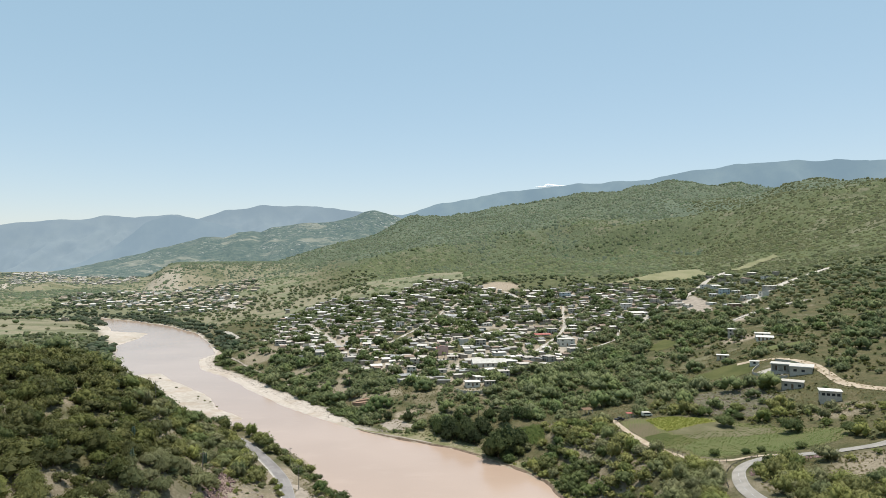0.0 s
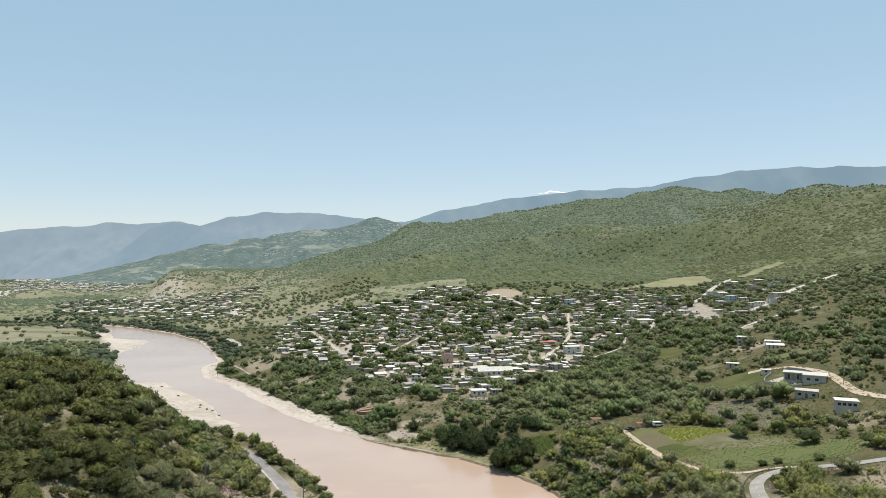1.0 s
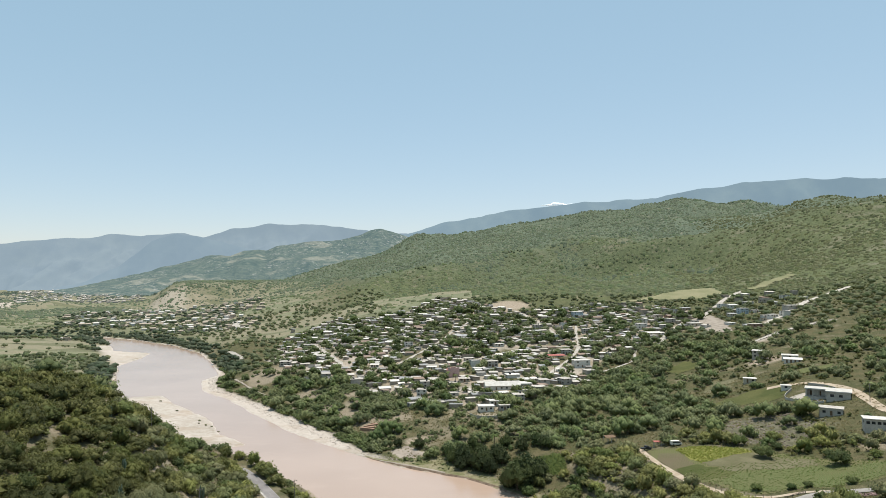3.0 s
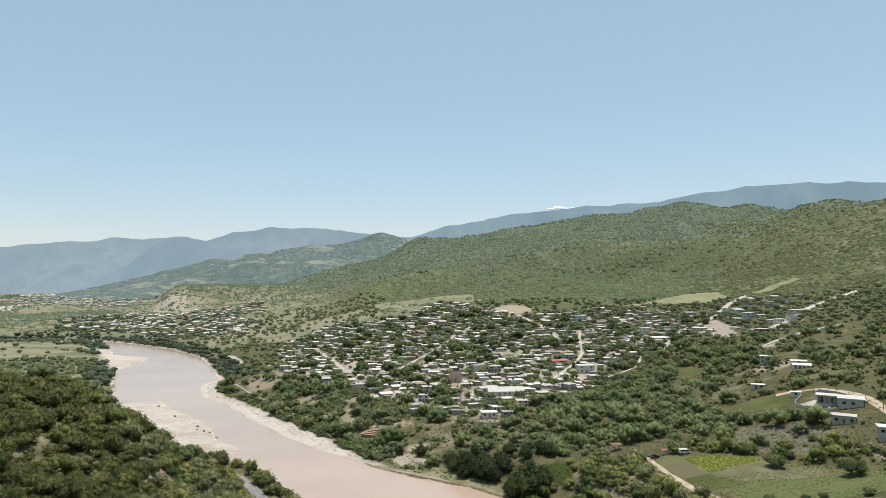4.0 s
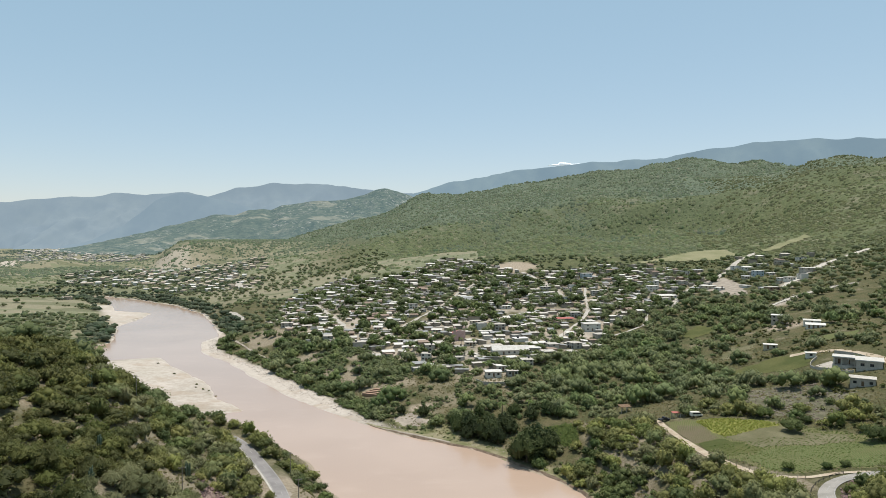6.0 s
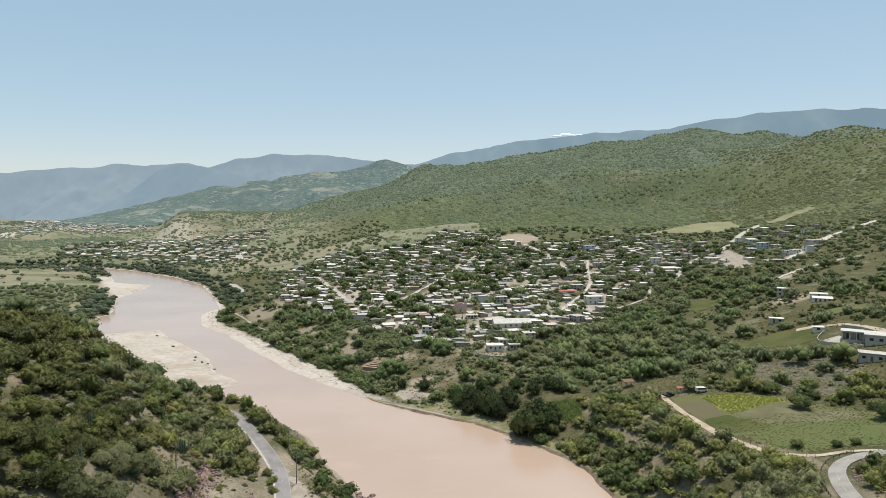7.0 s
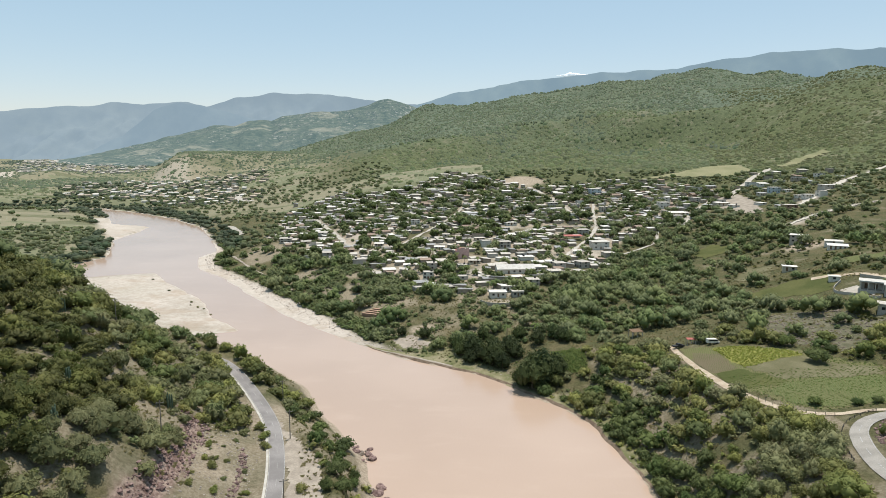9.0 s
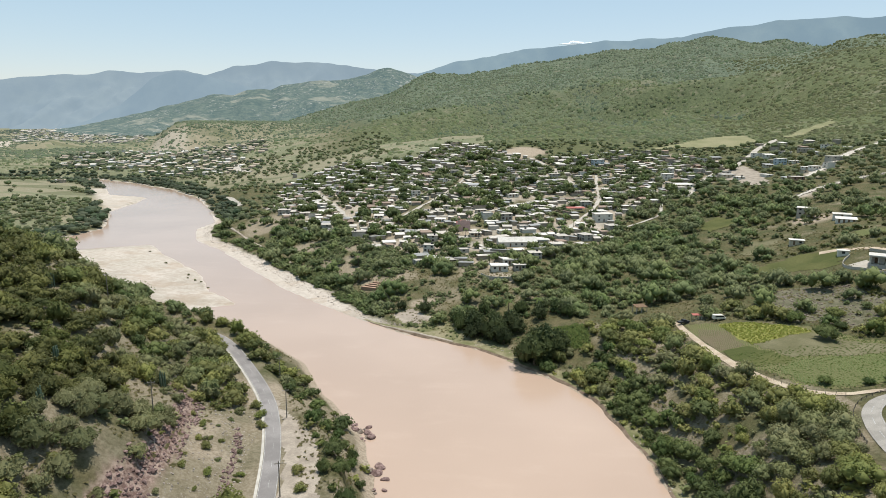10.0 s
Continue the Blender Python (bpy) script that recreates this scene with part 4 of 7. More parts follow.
def crown_shape(seed, wide, tall, base, lobes, cards, size, core=0.78, rough=False):
    """Leaf sprays on overlapping lobes round darker hearts: vertices and triangles."""
    rng = np.random.default_rng(seed)
    centres = []
    for k in range(lobes):
        a, q = k * 2.4 + rng.uniform(0, 1), (0 if k == 0 else wide * rng.uniform(0.38, 0.62))
        up = base + tall * (0.62 if k == 0 else rng.uniform(0.3, 0.58))
        centres.append((q * math.cos(a), q * math.sin(a), up, wide * (0.62 if k == 0 else rng.uniform(0.36, 0.52)), tall * rng.uniform(0.34, 0.46)))
    verts, tris, count = [], [], 0
    for cx, cy, cz, rw, rh in centres:
        if core:
            shape, sides = (OCTA_V, OCTA_F) if rough else (ICO_V, ICO_F)
            j = 1 + rng.uniform(-0.16, 0.16, (len(shape), 1))
            verts.append(shape * j * (rw * core, rw * core, rh * core) + (cx, cy, cz))
            tris.append(sides + count)
            count += len(shape)
    pick = rng.integers(0, lobes, cards)
    c = np.array(centres)[pick]
    n = rng.normal(size=(cards, 3))
    n[:, 2] = np.abs(n[:, 2]) * 1.2 - 0.45
    n /= np.linalg.norm(n, axis=1)[:, None]
    reach = rng.uniform(0.8, 1.1, (cards, 1))
    at = c[:, :3] + n * reach * np.stack([c[:, 3], c[:, 3], c[:, 4]], 1)
    face = n * 0.7 + rng.normal(size=(cards, 3)) * 0.45 + (0, 0, 0.25)
    face /= np.linalg.norm(face, axis=1)[:, None]
    u = np.cross(face, rng.normal(size=(cards, 3)))
    u /= np.linalg.norm(u, axis=1)[:, None]
    w = np.cross(face, u)
    s = size * rng.uniform(0.6, 1.3, (cards, 1))
    quad = np.stack([at - u * s, at - w * s * 0.55 + face * s * 0.2, at + u * s * 1.1, at + w * s * 0.6 + face * s * 0.2], 1).reshape(-1, 3)
    verts.append(quad)
    q = np.arange(cards)[:, None] * 4 + count
    tris.append(np.concatenate([q + [0, 1, 2], q + [0, 2, 3]]))
    return np.concatenate(verts), np.concatenate(tris)


def trunk_shape(seed, height, thick, spread, limbs=4, sides=5):
    """A tapered, bent trunk that forks into limbs."""
    rng = np.random.default_rng(seed)
    verts, tris, count = [], [], 0

    def tube(points, radii):
        nonlocal count
        for p, r in zip(points, radii):
            a = np.arange(sides) * 2 * np.pi / sides
            verts.append(np.stack([p[0] + r * np.cos(a), p[1] + r * np.sin(a), np.full(sides, p[2])], 1))
        for k in range(len(points) - 1):
            for i in range(sides):
                a, b = count + k * sides + i, count + k * sides + (i + 1) % sides
                tris.extend([(a, b, b + sides), (a, b + sides, a + sides)])
        count += len(points) * sides
    lean = rng.normal(size=2) * 0.12 * height
    fork = np.array([lean[0], lean[1], height * 0.5])
    tube([(0, 0, -0.5), (lean[0] * 0.4, lean[1] * 0.4, height * 0.25), tuple(fork)], [thick * 1.25, thick, thick * 0.75])
    for k in range(limbs):
        a = k * 2 * np.pi / limbs + rng.uniform(-0.4, 0.4)
        end = np.array([math.cos(a) * spread, math.sin(a) * spread, height * rng.uniform(0.85, 1.1)])
        mid = fork * 0.5 + end * 0.5 + (0, 0, 0.15 * height)
        tube([tuple(fork), tuple(mid), tuple(end)], [thick * 0.6, thick * 0.42, thick * 0.18])
    return np.concatenate(verts), np.array(tris)


# crown radius, crown height, height of its foot, lobes, sprays, spray size
NEAR_KINDS = [(2.7, 3.4, 0.0, 7, 520, 0.22), (3.3, 3.6, 0.3, 9, 640, 0.23), (2.1, 2.7, -0.2, 5, 380, 0.2), (3.8, 3.9, 0.5, 10, 720, 0.24), (1.7, 2.0, -0.2, 4, 260, 0.19), (2.9, 4.6, 0.2, 8, 600, 0.23)]
NEAR_SHAPES = [(crown_shape(40 + k, *a, 0.84, True), trunk_shape(60 + k, a[2] + a[1] * 0.6, 0.1 + a[0] * 0.045, a[0] * 0.55)) for k, a in enumerate(NEAR_KINDS)]
SLOPE_SHAPES = [crown_shape(70 + k, a[0], a[1], a[2], a[3], a[4] * 2 // 5, a[5] * 1.5, 0.84, True) for k, a in enumerate(NEAR_KINDS)]
MID_SHAPES = [crown_shape(80 + k, w, h, b, 5, 100, 0.53, 0.82, True) for k, (w, h, b) in enumerate([(3.1, 3.8, -0.2), (3.9, 4.6, 0.0), (2.5, 3.0, -0.2), (4.5, 5.2, 0.2)])]
FINE_SHAPES = [crown_shape(90 + k, w, h, b, 6, 150, 0.4, 0.84, True) for k, (w, h, b) in enumerate([(3.1, 3.8, -0.2), (3.9, 4.6, 0.0), (2.5, 3.0, -0.2), (4.5, 5.2, 0.2)])]
FAR_SHAPES = [crown_shape(100 + k, w, h, -0.5, 1, 9, 1.3, 0.98) for k, (w, h) in enumerate([(4.4, 4.4), (5.6, 5.2), (3.4, 3.4)])]


def canopy_shape(seed, wide, tall, sides=5):
    """One low rounded head with an uneven rim: a far bush."""
    rng = np.random.default_rng(seed)
    a = np.arange(sides) * 2 * np.pi / sides
    rings = []
    for out, up in ((1.0, -1.1), (0.66, 0.6)):
        q = wide * out * rng.uniform(0.78, 1.22, sides)
        rings.append(np.stack([q * np.cos(a), q * np.sin(a), tall * up * rng.uniform(0.85, 1.15, sides)], 1))
    verts = np.concatenate([*rings, [(rng.normal() * 0.3, rng.normal() * 0.3, tall)]])
    tris = []
    for i in range(sides):
        k = (i + 1) % sides
        tris += [(i, k, sides + k), (i, sides + k, sides + i), (sides + i, sides + k, 2 * sides)]
    return verts, np.array(tris)


HILL_SHAPES = [canopy_shape(120 + k, w, h) for k, (w, h) in enumerate([(3.8, 2.0), (5.0, 2.5), (3.1, 1.6), (4.2, 2.8), (2.4, 1.5)])]


BRUSH_SHAPES = [crown_shape(140 + k, w, h, -0.5, 2, 17, 1.5, 0.72, True) for k, (w, h) in enumerate([(4.4, 4.4), (5.6, 5.2), (3.4, 3.4)])]


def beach_width(y):
    return np.interp(y, [280, 310, 345, 365, 385, 410, 440, 480, 510, 560, 600, 640, 700], [0.5, 4, 4.5, 6, 10, 14.5, 15.5, 15, 14, 15, 16, 9, 2])


CLEARINGS = [(56, 838, 26), (-54, 408, 10), (-62, 398, 6), (-28, 378, 7), (-2, 319, 8), (6, 308, 7), (14, 296, 5), (41, 303, 5), (46, 308, 4), (140, 200, 14), (160, 278, 7), (158, 308, 7), (-88, 172, 3), (-82, 217, 6), (-132, 295, 5), (-150, 306, 5), (64, 218, 4), (61, 236, 4), (124, 205, 13)]


def tree_cover(x, y):
    """How much of the ground trees cover, 0 to 1."""
    d, left = shore(x, y), left_side(x, y)
    r, bearing = np.hypot(x, y), np.degrees(np.arctan2(x, y))
    gaps = fbm(x, y, 26, 91, 3)
    wide = fbm(x, y, 140, 95, 3)
    hill_west = np.where(d < 2, 0, np.where(gaps > 0.33, 0.3, 0.98))
    plain_west = np.where(d < 24, 0.9, np.where((wide > 0.16) | (np.abs(fbm(x, y, 170, 96, 1)) < 0.035), 0.85, 0.03))
    west = np.where(y < 410, hill_west, plain_west)
    west = west * np.where(open_mask(x, y) > 0.4, 0.0, 1) * (line_distance(x, y, ROAD_LINE) > np.where(y > 255, 4.6, 5.2))
    west = np.where((y > 225) & (y < 420) & (d < np.interp(y, [225, 250, 290, 310, 340, 420], [4, 6, 8, 17, 24, 32])), 0, west)
    side = inside(x, y, [(40, 150), (52, 150), (82, 240), (80, 262), (78, 300), (78, 318), (66, 322), (50, 318), (50, 300), (30, 285)])
    east = np.where(inside(x, y, VILLAGE), np.where(gaps > 0.2, 0.5, 0.9), np.where(wide + gaps * 0.7 > -0.03, 0.8, 0.36))
    pasture = (x > 128) & (y > 255) & (y < 500) & (x > 0.26 * y + 40)
    east = np.where(pasture, np.where(gaps + wide * 0.5 > 0.06, 0.55, 0.16), east)
    east = np.where((d < 75) & (y < 420) & (y > 318), np.where(gaps > -0.05, 0.14, 0.6), east)
    east = np.where((x < -40) & (d < 75), np.where(gaps > 0.12, 0.22, 0.82), east)
    east = np.where(side | (d < 22) & (y < 320), np.where(gaps > 0.33, 0.35, 0.95), east)
    east = np.where(inside(x, y, RAVINE), 0.97, east)
    hills = np.where(fbm(x, y, 60, 97, 3) + 0.5 * (ridge_lines(x, y) - 0.45) > 0.24, 0.5, 0.97)
    east = np.where(r > 930, hills, east)
    plain = np.where(d < 26, 0.85, np.where(gaps > 0.0, 0.12, 0.52))
    east = np.where((bearing < -11) & (r > 880) & (r < 1700), plain, east)
    east = np.where((bearing < -23) & (r >= 1700), np.where(wide > -0.05, 0.62, 0.1), east)
    east = np.where((bearing < -6 - 4 * gaps) & (r > 1120) & (r < 1790 + 160 * gaps) & (bearing > -24), np.where(gaps > -0.02, 0.1, 0.42), east)
    slip = (~left) & (d > 26) & (d < 90) & (y > 405) & (y < 630) & (fbm(x, y, 20, 75) > 0.12)
    east = np.where(slip, 0.15, east)
    for g in GULLIES:
        east = np.where(line_distance(x, y, g) < 7, 0.1, east)
    cover = np.where(left, west, east * (d > beach_width(y)))
    for cx, cy, cr in CLEARINGS:
        cover = np.where(np.hypot(x - cx, y - cy) < cr, 0.05, cover)
    for cx, cy, cr in ((-91, 187, 9), (-81, 178, 6), (-84, 195, 6)):
        cover = np.where((np.hypot(x - cx, y - cy) < cr) & (d > 51), 0.97, cover)
    cover = np.where(inside(x, y, [(58, 160), (80, 170), (84, 200), (90, 220), (99, 236), (84, 247), (62, 240)]), np.where(gaps > 0.4, 0.4, 0.96), cover)
    for h in HEDGES:
        cover = np.where(line_distance(x, y, h) < 3.4, 0.9, cover)
    cover = np.where(inside(x, y, STONES) & (cover < 0.85), 0.14, cover)
    for plot in (DIRT_YARD, FIELD, MAIZE, YARD, GREEN_PLOT, SLOPE_FIELD, HILL_MEADOW, TAN_PLOT, HILL_FIELD, HILL_FIELD_UP):
        cover = np.where(inside(x, y, plot), 0, cover)
    cover = np.where(inside(x, y, BANK_GRASS), 0.06 * (gaps > 0), cover)
    cover = np.where(inside(x, y, MEADOW), np.where(wide > 0.18, 0.45, 0.06), cover)
    for line, w in [(s, 3.2) for s in STREETS] + [(BANK_PATH, 3.4), (FIELD_PATH, 3.5), (PAVED, 6), (UPPER_TRACK, 4), (FAR_TRACK, 9)]:
        cover = np.where(line_distance(x, y, line) < w, 0, cover)
    cover = np.where(inside(x, y, SHOULDER), 0, cover)
    cover = np.where(inside(x, y, SANDBAR) | inside(x, y, FAR_BAR), 0, cover)
    return np.where(d < 1.2, 0, cover)


def scatter(seed, spacing, r0, r1, half=36.0):
    """Places on a shaken grid in a ring sector before the camera, thinned by the cover."""
    rng = np.random.default_rng(seed)
    xs, ys = np.meshgrid(np.arange(-r1 * 0.65, r1 * 0.65, spacing), np.arange(r0 * 0.6, r1, spacing))
    x = (xs + rng.uniform(-0.48, 0.48, xs.shape) * spacing).ravel()
    y = (ys + rng.uniform(-0.48, 0.48, ys.shape) * spacing).ravel()
    r, b = np.hypot(x, y), np.abs(np.degrees(np.arctan2(x, y)))
    ok = (r >= r0) & (r < r1) & (b < half)
    x, y = x[ok], y[ok]
    ok = (rng.uniform(size=len(x)) < tree_cover(x, y)) & off_buildings(x, y, spacing * 0.12)
    return x[ok], y[ok], rng


def woods(name, label, category, shapes, x, y, scales, material, rng, rounded=False):
    """All these plants as one piece."""
    if not len(x):
        return None
    z = land(x, y)
    verts, tris, each, count = [], [], [], 0
    kind = rng.integers(0, len(shapes), len(x))
    for k, (v, f) in enumerate(shapes):
        m = kind == k
        n = int(m.sum())
        if not n:
            continue
        a, s = rng.uniform(0, 2 * np.pi, n), scales[m]
        ca, sa = np.cos(a)[:, None], np.sin(a)[:, None]
        px = (v[None, :, 0] * ca - v[None, :, 1] * sa) * s[:, None] + x[m][:, None]
        py = (v[None, :, 0] * sa + v[None, :, 1] * ca) * s[:, None] + y[m][:, None]
        pz = v[None, :, 2] * (s * rng.uniform(0.85, 1.15, n))[:, None] + z[m][:, None]
        verts.append(np.stack([px, py, pz], -1).reshape(-1, 3))
        tris.append((f[None] + (np.arange(n) * len(v))[:, None, None]).reshape(-1, 3) + count)
        each.append(np.repeat(rng.uniform(size=n), len(v)))
        count += n * len(v)
    v, f = np.concatenate(verts), np.concatenate(tris)
    me = bpy.data.meshes.new(name)
    me.vertices.add(len(v)), me.loops.add(len(f) * 3), me.polygons.add(len(f))
    me.vertices.foreach_set("co", v.astype(np.float32).ravel())
    me.loops.foreach_set("vertex_index", f.astype(np.int32).ravel())
    me.polygons.foreach_set("loop_start", np.arange(0, len(f) * 3, 3, dtype=np.int32))
    me.materials.append(material)
    if rounded:
        me.polygons.foreach_set("use_smooth", np.ones(len(f), bool))
    me.update(calc_edges=True)
    put_attribute(me, "plant", np.concatenate(each))
    return tagged(new(name, me), label, category, kind="stuff")


def tree_thing(kind, material, label, group):
    """One tree with trunk and crown, to be copied."""
    (cv, cf), (tv, tf) = NEAR_SHAPES[kind]
    root = tagged(new("tree"), label, "tree", group)
    for name, v, f, mat in (("trunk", tv, tf, MAT_BARK), ("crown", cv, cf, material)):
        ob = new(name, mesh_of(name, v.tolist(), f.tolist(), mat, False))
        ob.parent = root
    return root


def near_trees():
    x, y, rng = scatter(301, 4.8, 105, 335, 38)
    d, left = shore(x, y), left_side(x, y)
    dark = ((d < 16) & (fbm(x, y, 20, 131) > -0.15)) | (fbm(x, y, 16, 133) > 0.4) | (left & (d > 80) & (fbm(x, y, 14, 137) > -0.12))
    pale = ~dark & (fbm(x, y, 13, 135) > np.where(left & (d > 66), 0.42, np.where(left & (d > 40), -0.05, 0.16)))
    deep = left & (d > 62) & ((fbm(x, y, 24, 138) > -0.22) | (d > 80)) & ~pale
    low = np.where(left & (d < 17), 0.66, 1.0)       # thin scrub on the bank below the road
    # the ones nearest the path are single things
    first = np.argsort(np.hypot(x + 30 * left, y - 150))[:300]
    single = np.zeros(len(x), bool)
    single[first] = True
    z = land(x, y)
    models = {}
    for i in np.flatnonzero(single):
        kind = int(rng.integers(0, 6))
        tone = 3 if deep[i] else 1 if dark[i] else 2 if pale[i] else 0
        where = 0 if left[i] else 1
        key = (kind, tone, where)
        s = rng.uniform(0.85, 1.4) * low[i]
        m = pose(x[i], y[i], z[i], 0, 0, rng.uniform(0, 360)) @ Matrix.Scale(s, 4)
        if key not in models:
            look_of = ("olive-green", "dark green", "pale grey-olive", "deep olive")[tone]
            size_of = ("round", "spreading", "low bushy", "broad umbrella-shaped", "small shrubby", "tall")[kind]
            ground_of = ("on the roadside hill", "on the river slope")[where]
            models[key] = tree_thing(kind, (MAT_LEAF, MAT_LEAF_DARK, MAT_LEAF_PALE, MAT_LEAF_RIDGE)[tone], f"{size_of} {look_of} tree {ground_of}", ("trees on the west hillside", "trees on the east slope")[where])
            models[key].matrix_basis = m
        else:
            made = copy_thing(models[key], Matrix())
            made.matrix_basis = m
    rest = ~single
    for mask, mat, word in ((~dark & ~pale & ~deep, MAT_LEAF, "olive-green"), (dark & ~deep, MAT_LEAF_DARK, "dark green"), (deep, MAT_LEAF_RIDGE, "deep olive"), (pale, MAT_LEAF_PALE, "grey-olive")):
        for m, shapes, where in ((mask & rest & (np.hypot(x, y) < 245), [s[0] for s in NEAR_SHAPES], "near river slopes"), (mask & rest & (np.hypot(x, y) >= 245), SLOPE_SHAPES, "slopes down the river")):
            woods("woodland", f"dense {word} thorn woodland on the {where}", "woodland", shapes, x[m], y[m], rng.uniform(0.8, 1.35, m.sum()) * low[m], mat, rng)


def far_trees():
    x, y, rng = scatter(302, 5.6, 335, 640)
    ok = ~inside(x, y, VILLAGE) | (rng.uniform(size=len(x)) < 0.18)
    x, y = x[ok], y[ok]
    wet = (fbm(x, y, 30, 141) + 0.12 * inside(x, y, RAVINE) + 0.3 * (shore(x, y) < 40) > 0.08)
    close = np.hypot(x, y) < 440
    for near, shapes in ((close, FINE_SHAPES), (~close, MID_SHAPES)):
        for m, mat, label in ((wet & near, MAT_BANK, "green trees between houses and along the river"), (~wet & near, MAT_LEAF_MID, "olive-green trees and bushes round the village")):
            woods("woodland", label, "trees", shapes, x[m], y[m], rng.choice((0.45, 0.6, 0.75, 0.95, 1.2, 1.55), m.sum()), mat, rng)
    x, y, rng = scatter(303, 7.6, 640, 1300)
    wet = shore(x, y) < 24
    woods("woodland", "dense dark trees along the far river bank", "trees", FAR_SHAPES, x[wet], y[wet], rng.uniform(0.8, 1.6, wet.sum()), MAT_LEAF_TOWN, rng, True)
    x, y = x[~wet], y[~wet]
    scrub = (np.hypot(x, y) > 900) & (np.degrees(np.arctan2(x, y)) > -7)
    x, y = x[~scrub], y[~scrub]
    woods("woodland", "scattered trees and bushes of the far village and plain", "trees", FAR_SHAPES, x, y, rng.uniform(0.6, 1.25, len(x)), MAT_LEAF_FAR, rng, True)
    x, y, rng = scatter(310, 5.6, 900, 1300)
    keep = np.degrees(np.arctan2(x, y)) > -7
    x, y = x[keep], y[keep]
    east = np.degrees(np.arctan2(x, y)) + 5 * fbm(x, y, 90, 149) > 18.5
    woods("woodland", "yellow-green scrub on the foot of the hills", "scrub", HILL_SHAPES, x[~east], y[~east], rng.choice((0.4, 0.6, 0.8, 1.0, 1.4), (~east).sum()), MAT_SCRUB, rng, True)
    woods("woodland", "dark olive scrub on the eastern hillside", "scrub", HILL_SHAPES, x[east], y[east], rng.uniform(0.55, 1.1, east.sum()), MAT_SCRUB_OLIVE, rng, True)
    x, y, rng = scatter(304, 7.1, 1300, 2460)
    seen = (np.degrees(np.arctan2(x, y)) < 28.5) | (np.hypot(x, y) < 2040)
    x, y = x[seen], y[seen]
    east = np.degrees(np.arctan2(x, y)) + 5 * fbm(x, y, 90, 149) > 18.5
    east &= np.hypot(x, y) < 1980
    woods("woodland", "dark olive scrub on the high eastern hillside", "scrub", HILL_SHAPES, x[east], y[east], rng.choice((0.5, 0.65, 0.8, 0.95, 1.15), east.sum()), MAT_SCRUB_OLIVE, rng, True)
    x, y = x[~east], y[~east]
    # ravines, and slopes past about 1500 m that take the haze-tinted scrub
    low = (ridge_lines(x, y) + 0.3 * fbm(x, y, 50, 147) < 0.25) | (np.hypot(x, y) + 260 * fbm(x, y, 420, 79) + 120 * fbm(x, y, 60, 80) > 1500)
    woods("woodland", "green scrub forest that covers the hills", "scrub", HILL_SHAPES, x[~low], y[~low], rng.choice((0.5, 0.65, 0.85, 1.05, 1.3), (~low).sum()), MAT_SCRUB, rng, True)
    woods("woodland", "cooler scrub forest in ravines and on the hazy far hills", "scrub", HILL_SHAPES, x[low], y[low], rng.choice((0.55, 0.7, 0.9, 1.1, 1.4), low.sum()), MAT_SCRUB_COOL, rng, True)
    r, b = rng.uniform(1080, 1780, 1700), np.radians(rng.uniform(-32, -17, 1700))
    x, y = r * np.sin(b), r * np.cos(b)
    ok = (shore(x, y) > 30) & (np.hypot(x, y) < 1680) & (fbm(x, y, 60, 148) > -0.1) & ~inside(x, y, MEADOW)
    x, y = x[ok], y[ok]
    woods("woodland", "dark shade trees of the second village on the plain", "trees", FAR_SHAPES, x, y, rng.uniform(0.7, 1.3, len(x)), MAT_LEAF_TOWN, rng, True)
    x, y, rng = scatter(305, 19, 2500, 4000, 38)
    keep = np.degrees(np.arctan2(x, y)) < -23
    x, y = x[keep], y[keep]
    woods("woodland", "grey-green trees between the houses of the far town", "trees", HILL_SHAPES, x, y, rng.uniform(0.9, 1.9, len(x)), MAT_SCRUB_HAZY, rng, True)


def village_trees():
    rng = np.random.default_rng(306)
    xs, ys = np.meshgrid(np.arange(-300, 300, 7.0), np.arange(405, 960, 7.0))
    x = (xs + rng.uniform(-3.6, 3.6, xs.shape)).ravel()
    y = (ys + rng.uniform(-3.6, 3.6, ys.shape)).ravel()
    ok = inside(x, y, VILLAGE) & off_buildings(x, y, 0.1) & (rng.uniform(size=len(x)) < 0.6)
    for s in STREETS:
        ok &= line_distance(x, y, s) > 3.5
    x, y = x[ok], y[ok]
    dark = fbm(x, y, 25, 143) > -0.05
    woods("woodland", "dark shade trees in the village yards", "trees", MID_SHAPES, x[dark], y[dark], rng.choice((0.6, 0.75, 0.9, 1.1, 1.3, 1.75), dark.sum()), MAT_LEAF_DARK, rng)
    woods("woodland", "olive-green shade trees in the village yards", "trees", MID_SHAPES, x[~dark], y[~dark], rng.uniform(0.65, 1.2, (~dark).sum()), MAT_LEAF_MID, rng)


def undergrowth():
    x, y, rng = scatter(307, 3.7, 150, 335, 37)
    ok = (rng.uniform(size=len(x)) < np.where(left_side(x, y), 0.45, 0.9))
    x, y = x[ok], y[ok]
    pale = fbm(x, y, 9, 145) > 0.05
    woods("undergrowth", "grey-olive low brush between the trees", "brush", BRUSH_SHAPES, x[pale], y[pale], rng.uniform(0.25, 0.5, pale.sum()), MAT_LEAF_PALE, rng)
    woods("undergrowth", "olive-green low brush between the trees", "brush", BRUSH_SHAPES, x[~pale], y[~pale], rng.uniform(0.25, 0.5, (~pale).sum()), MAT_LEAF, rng)


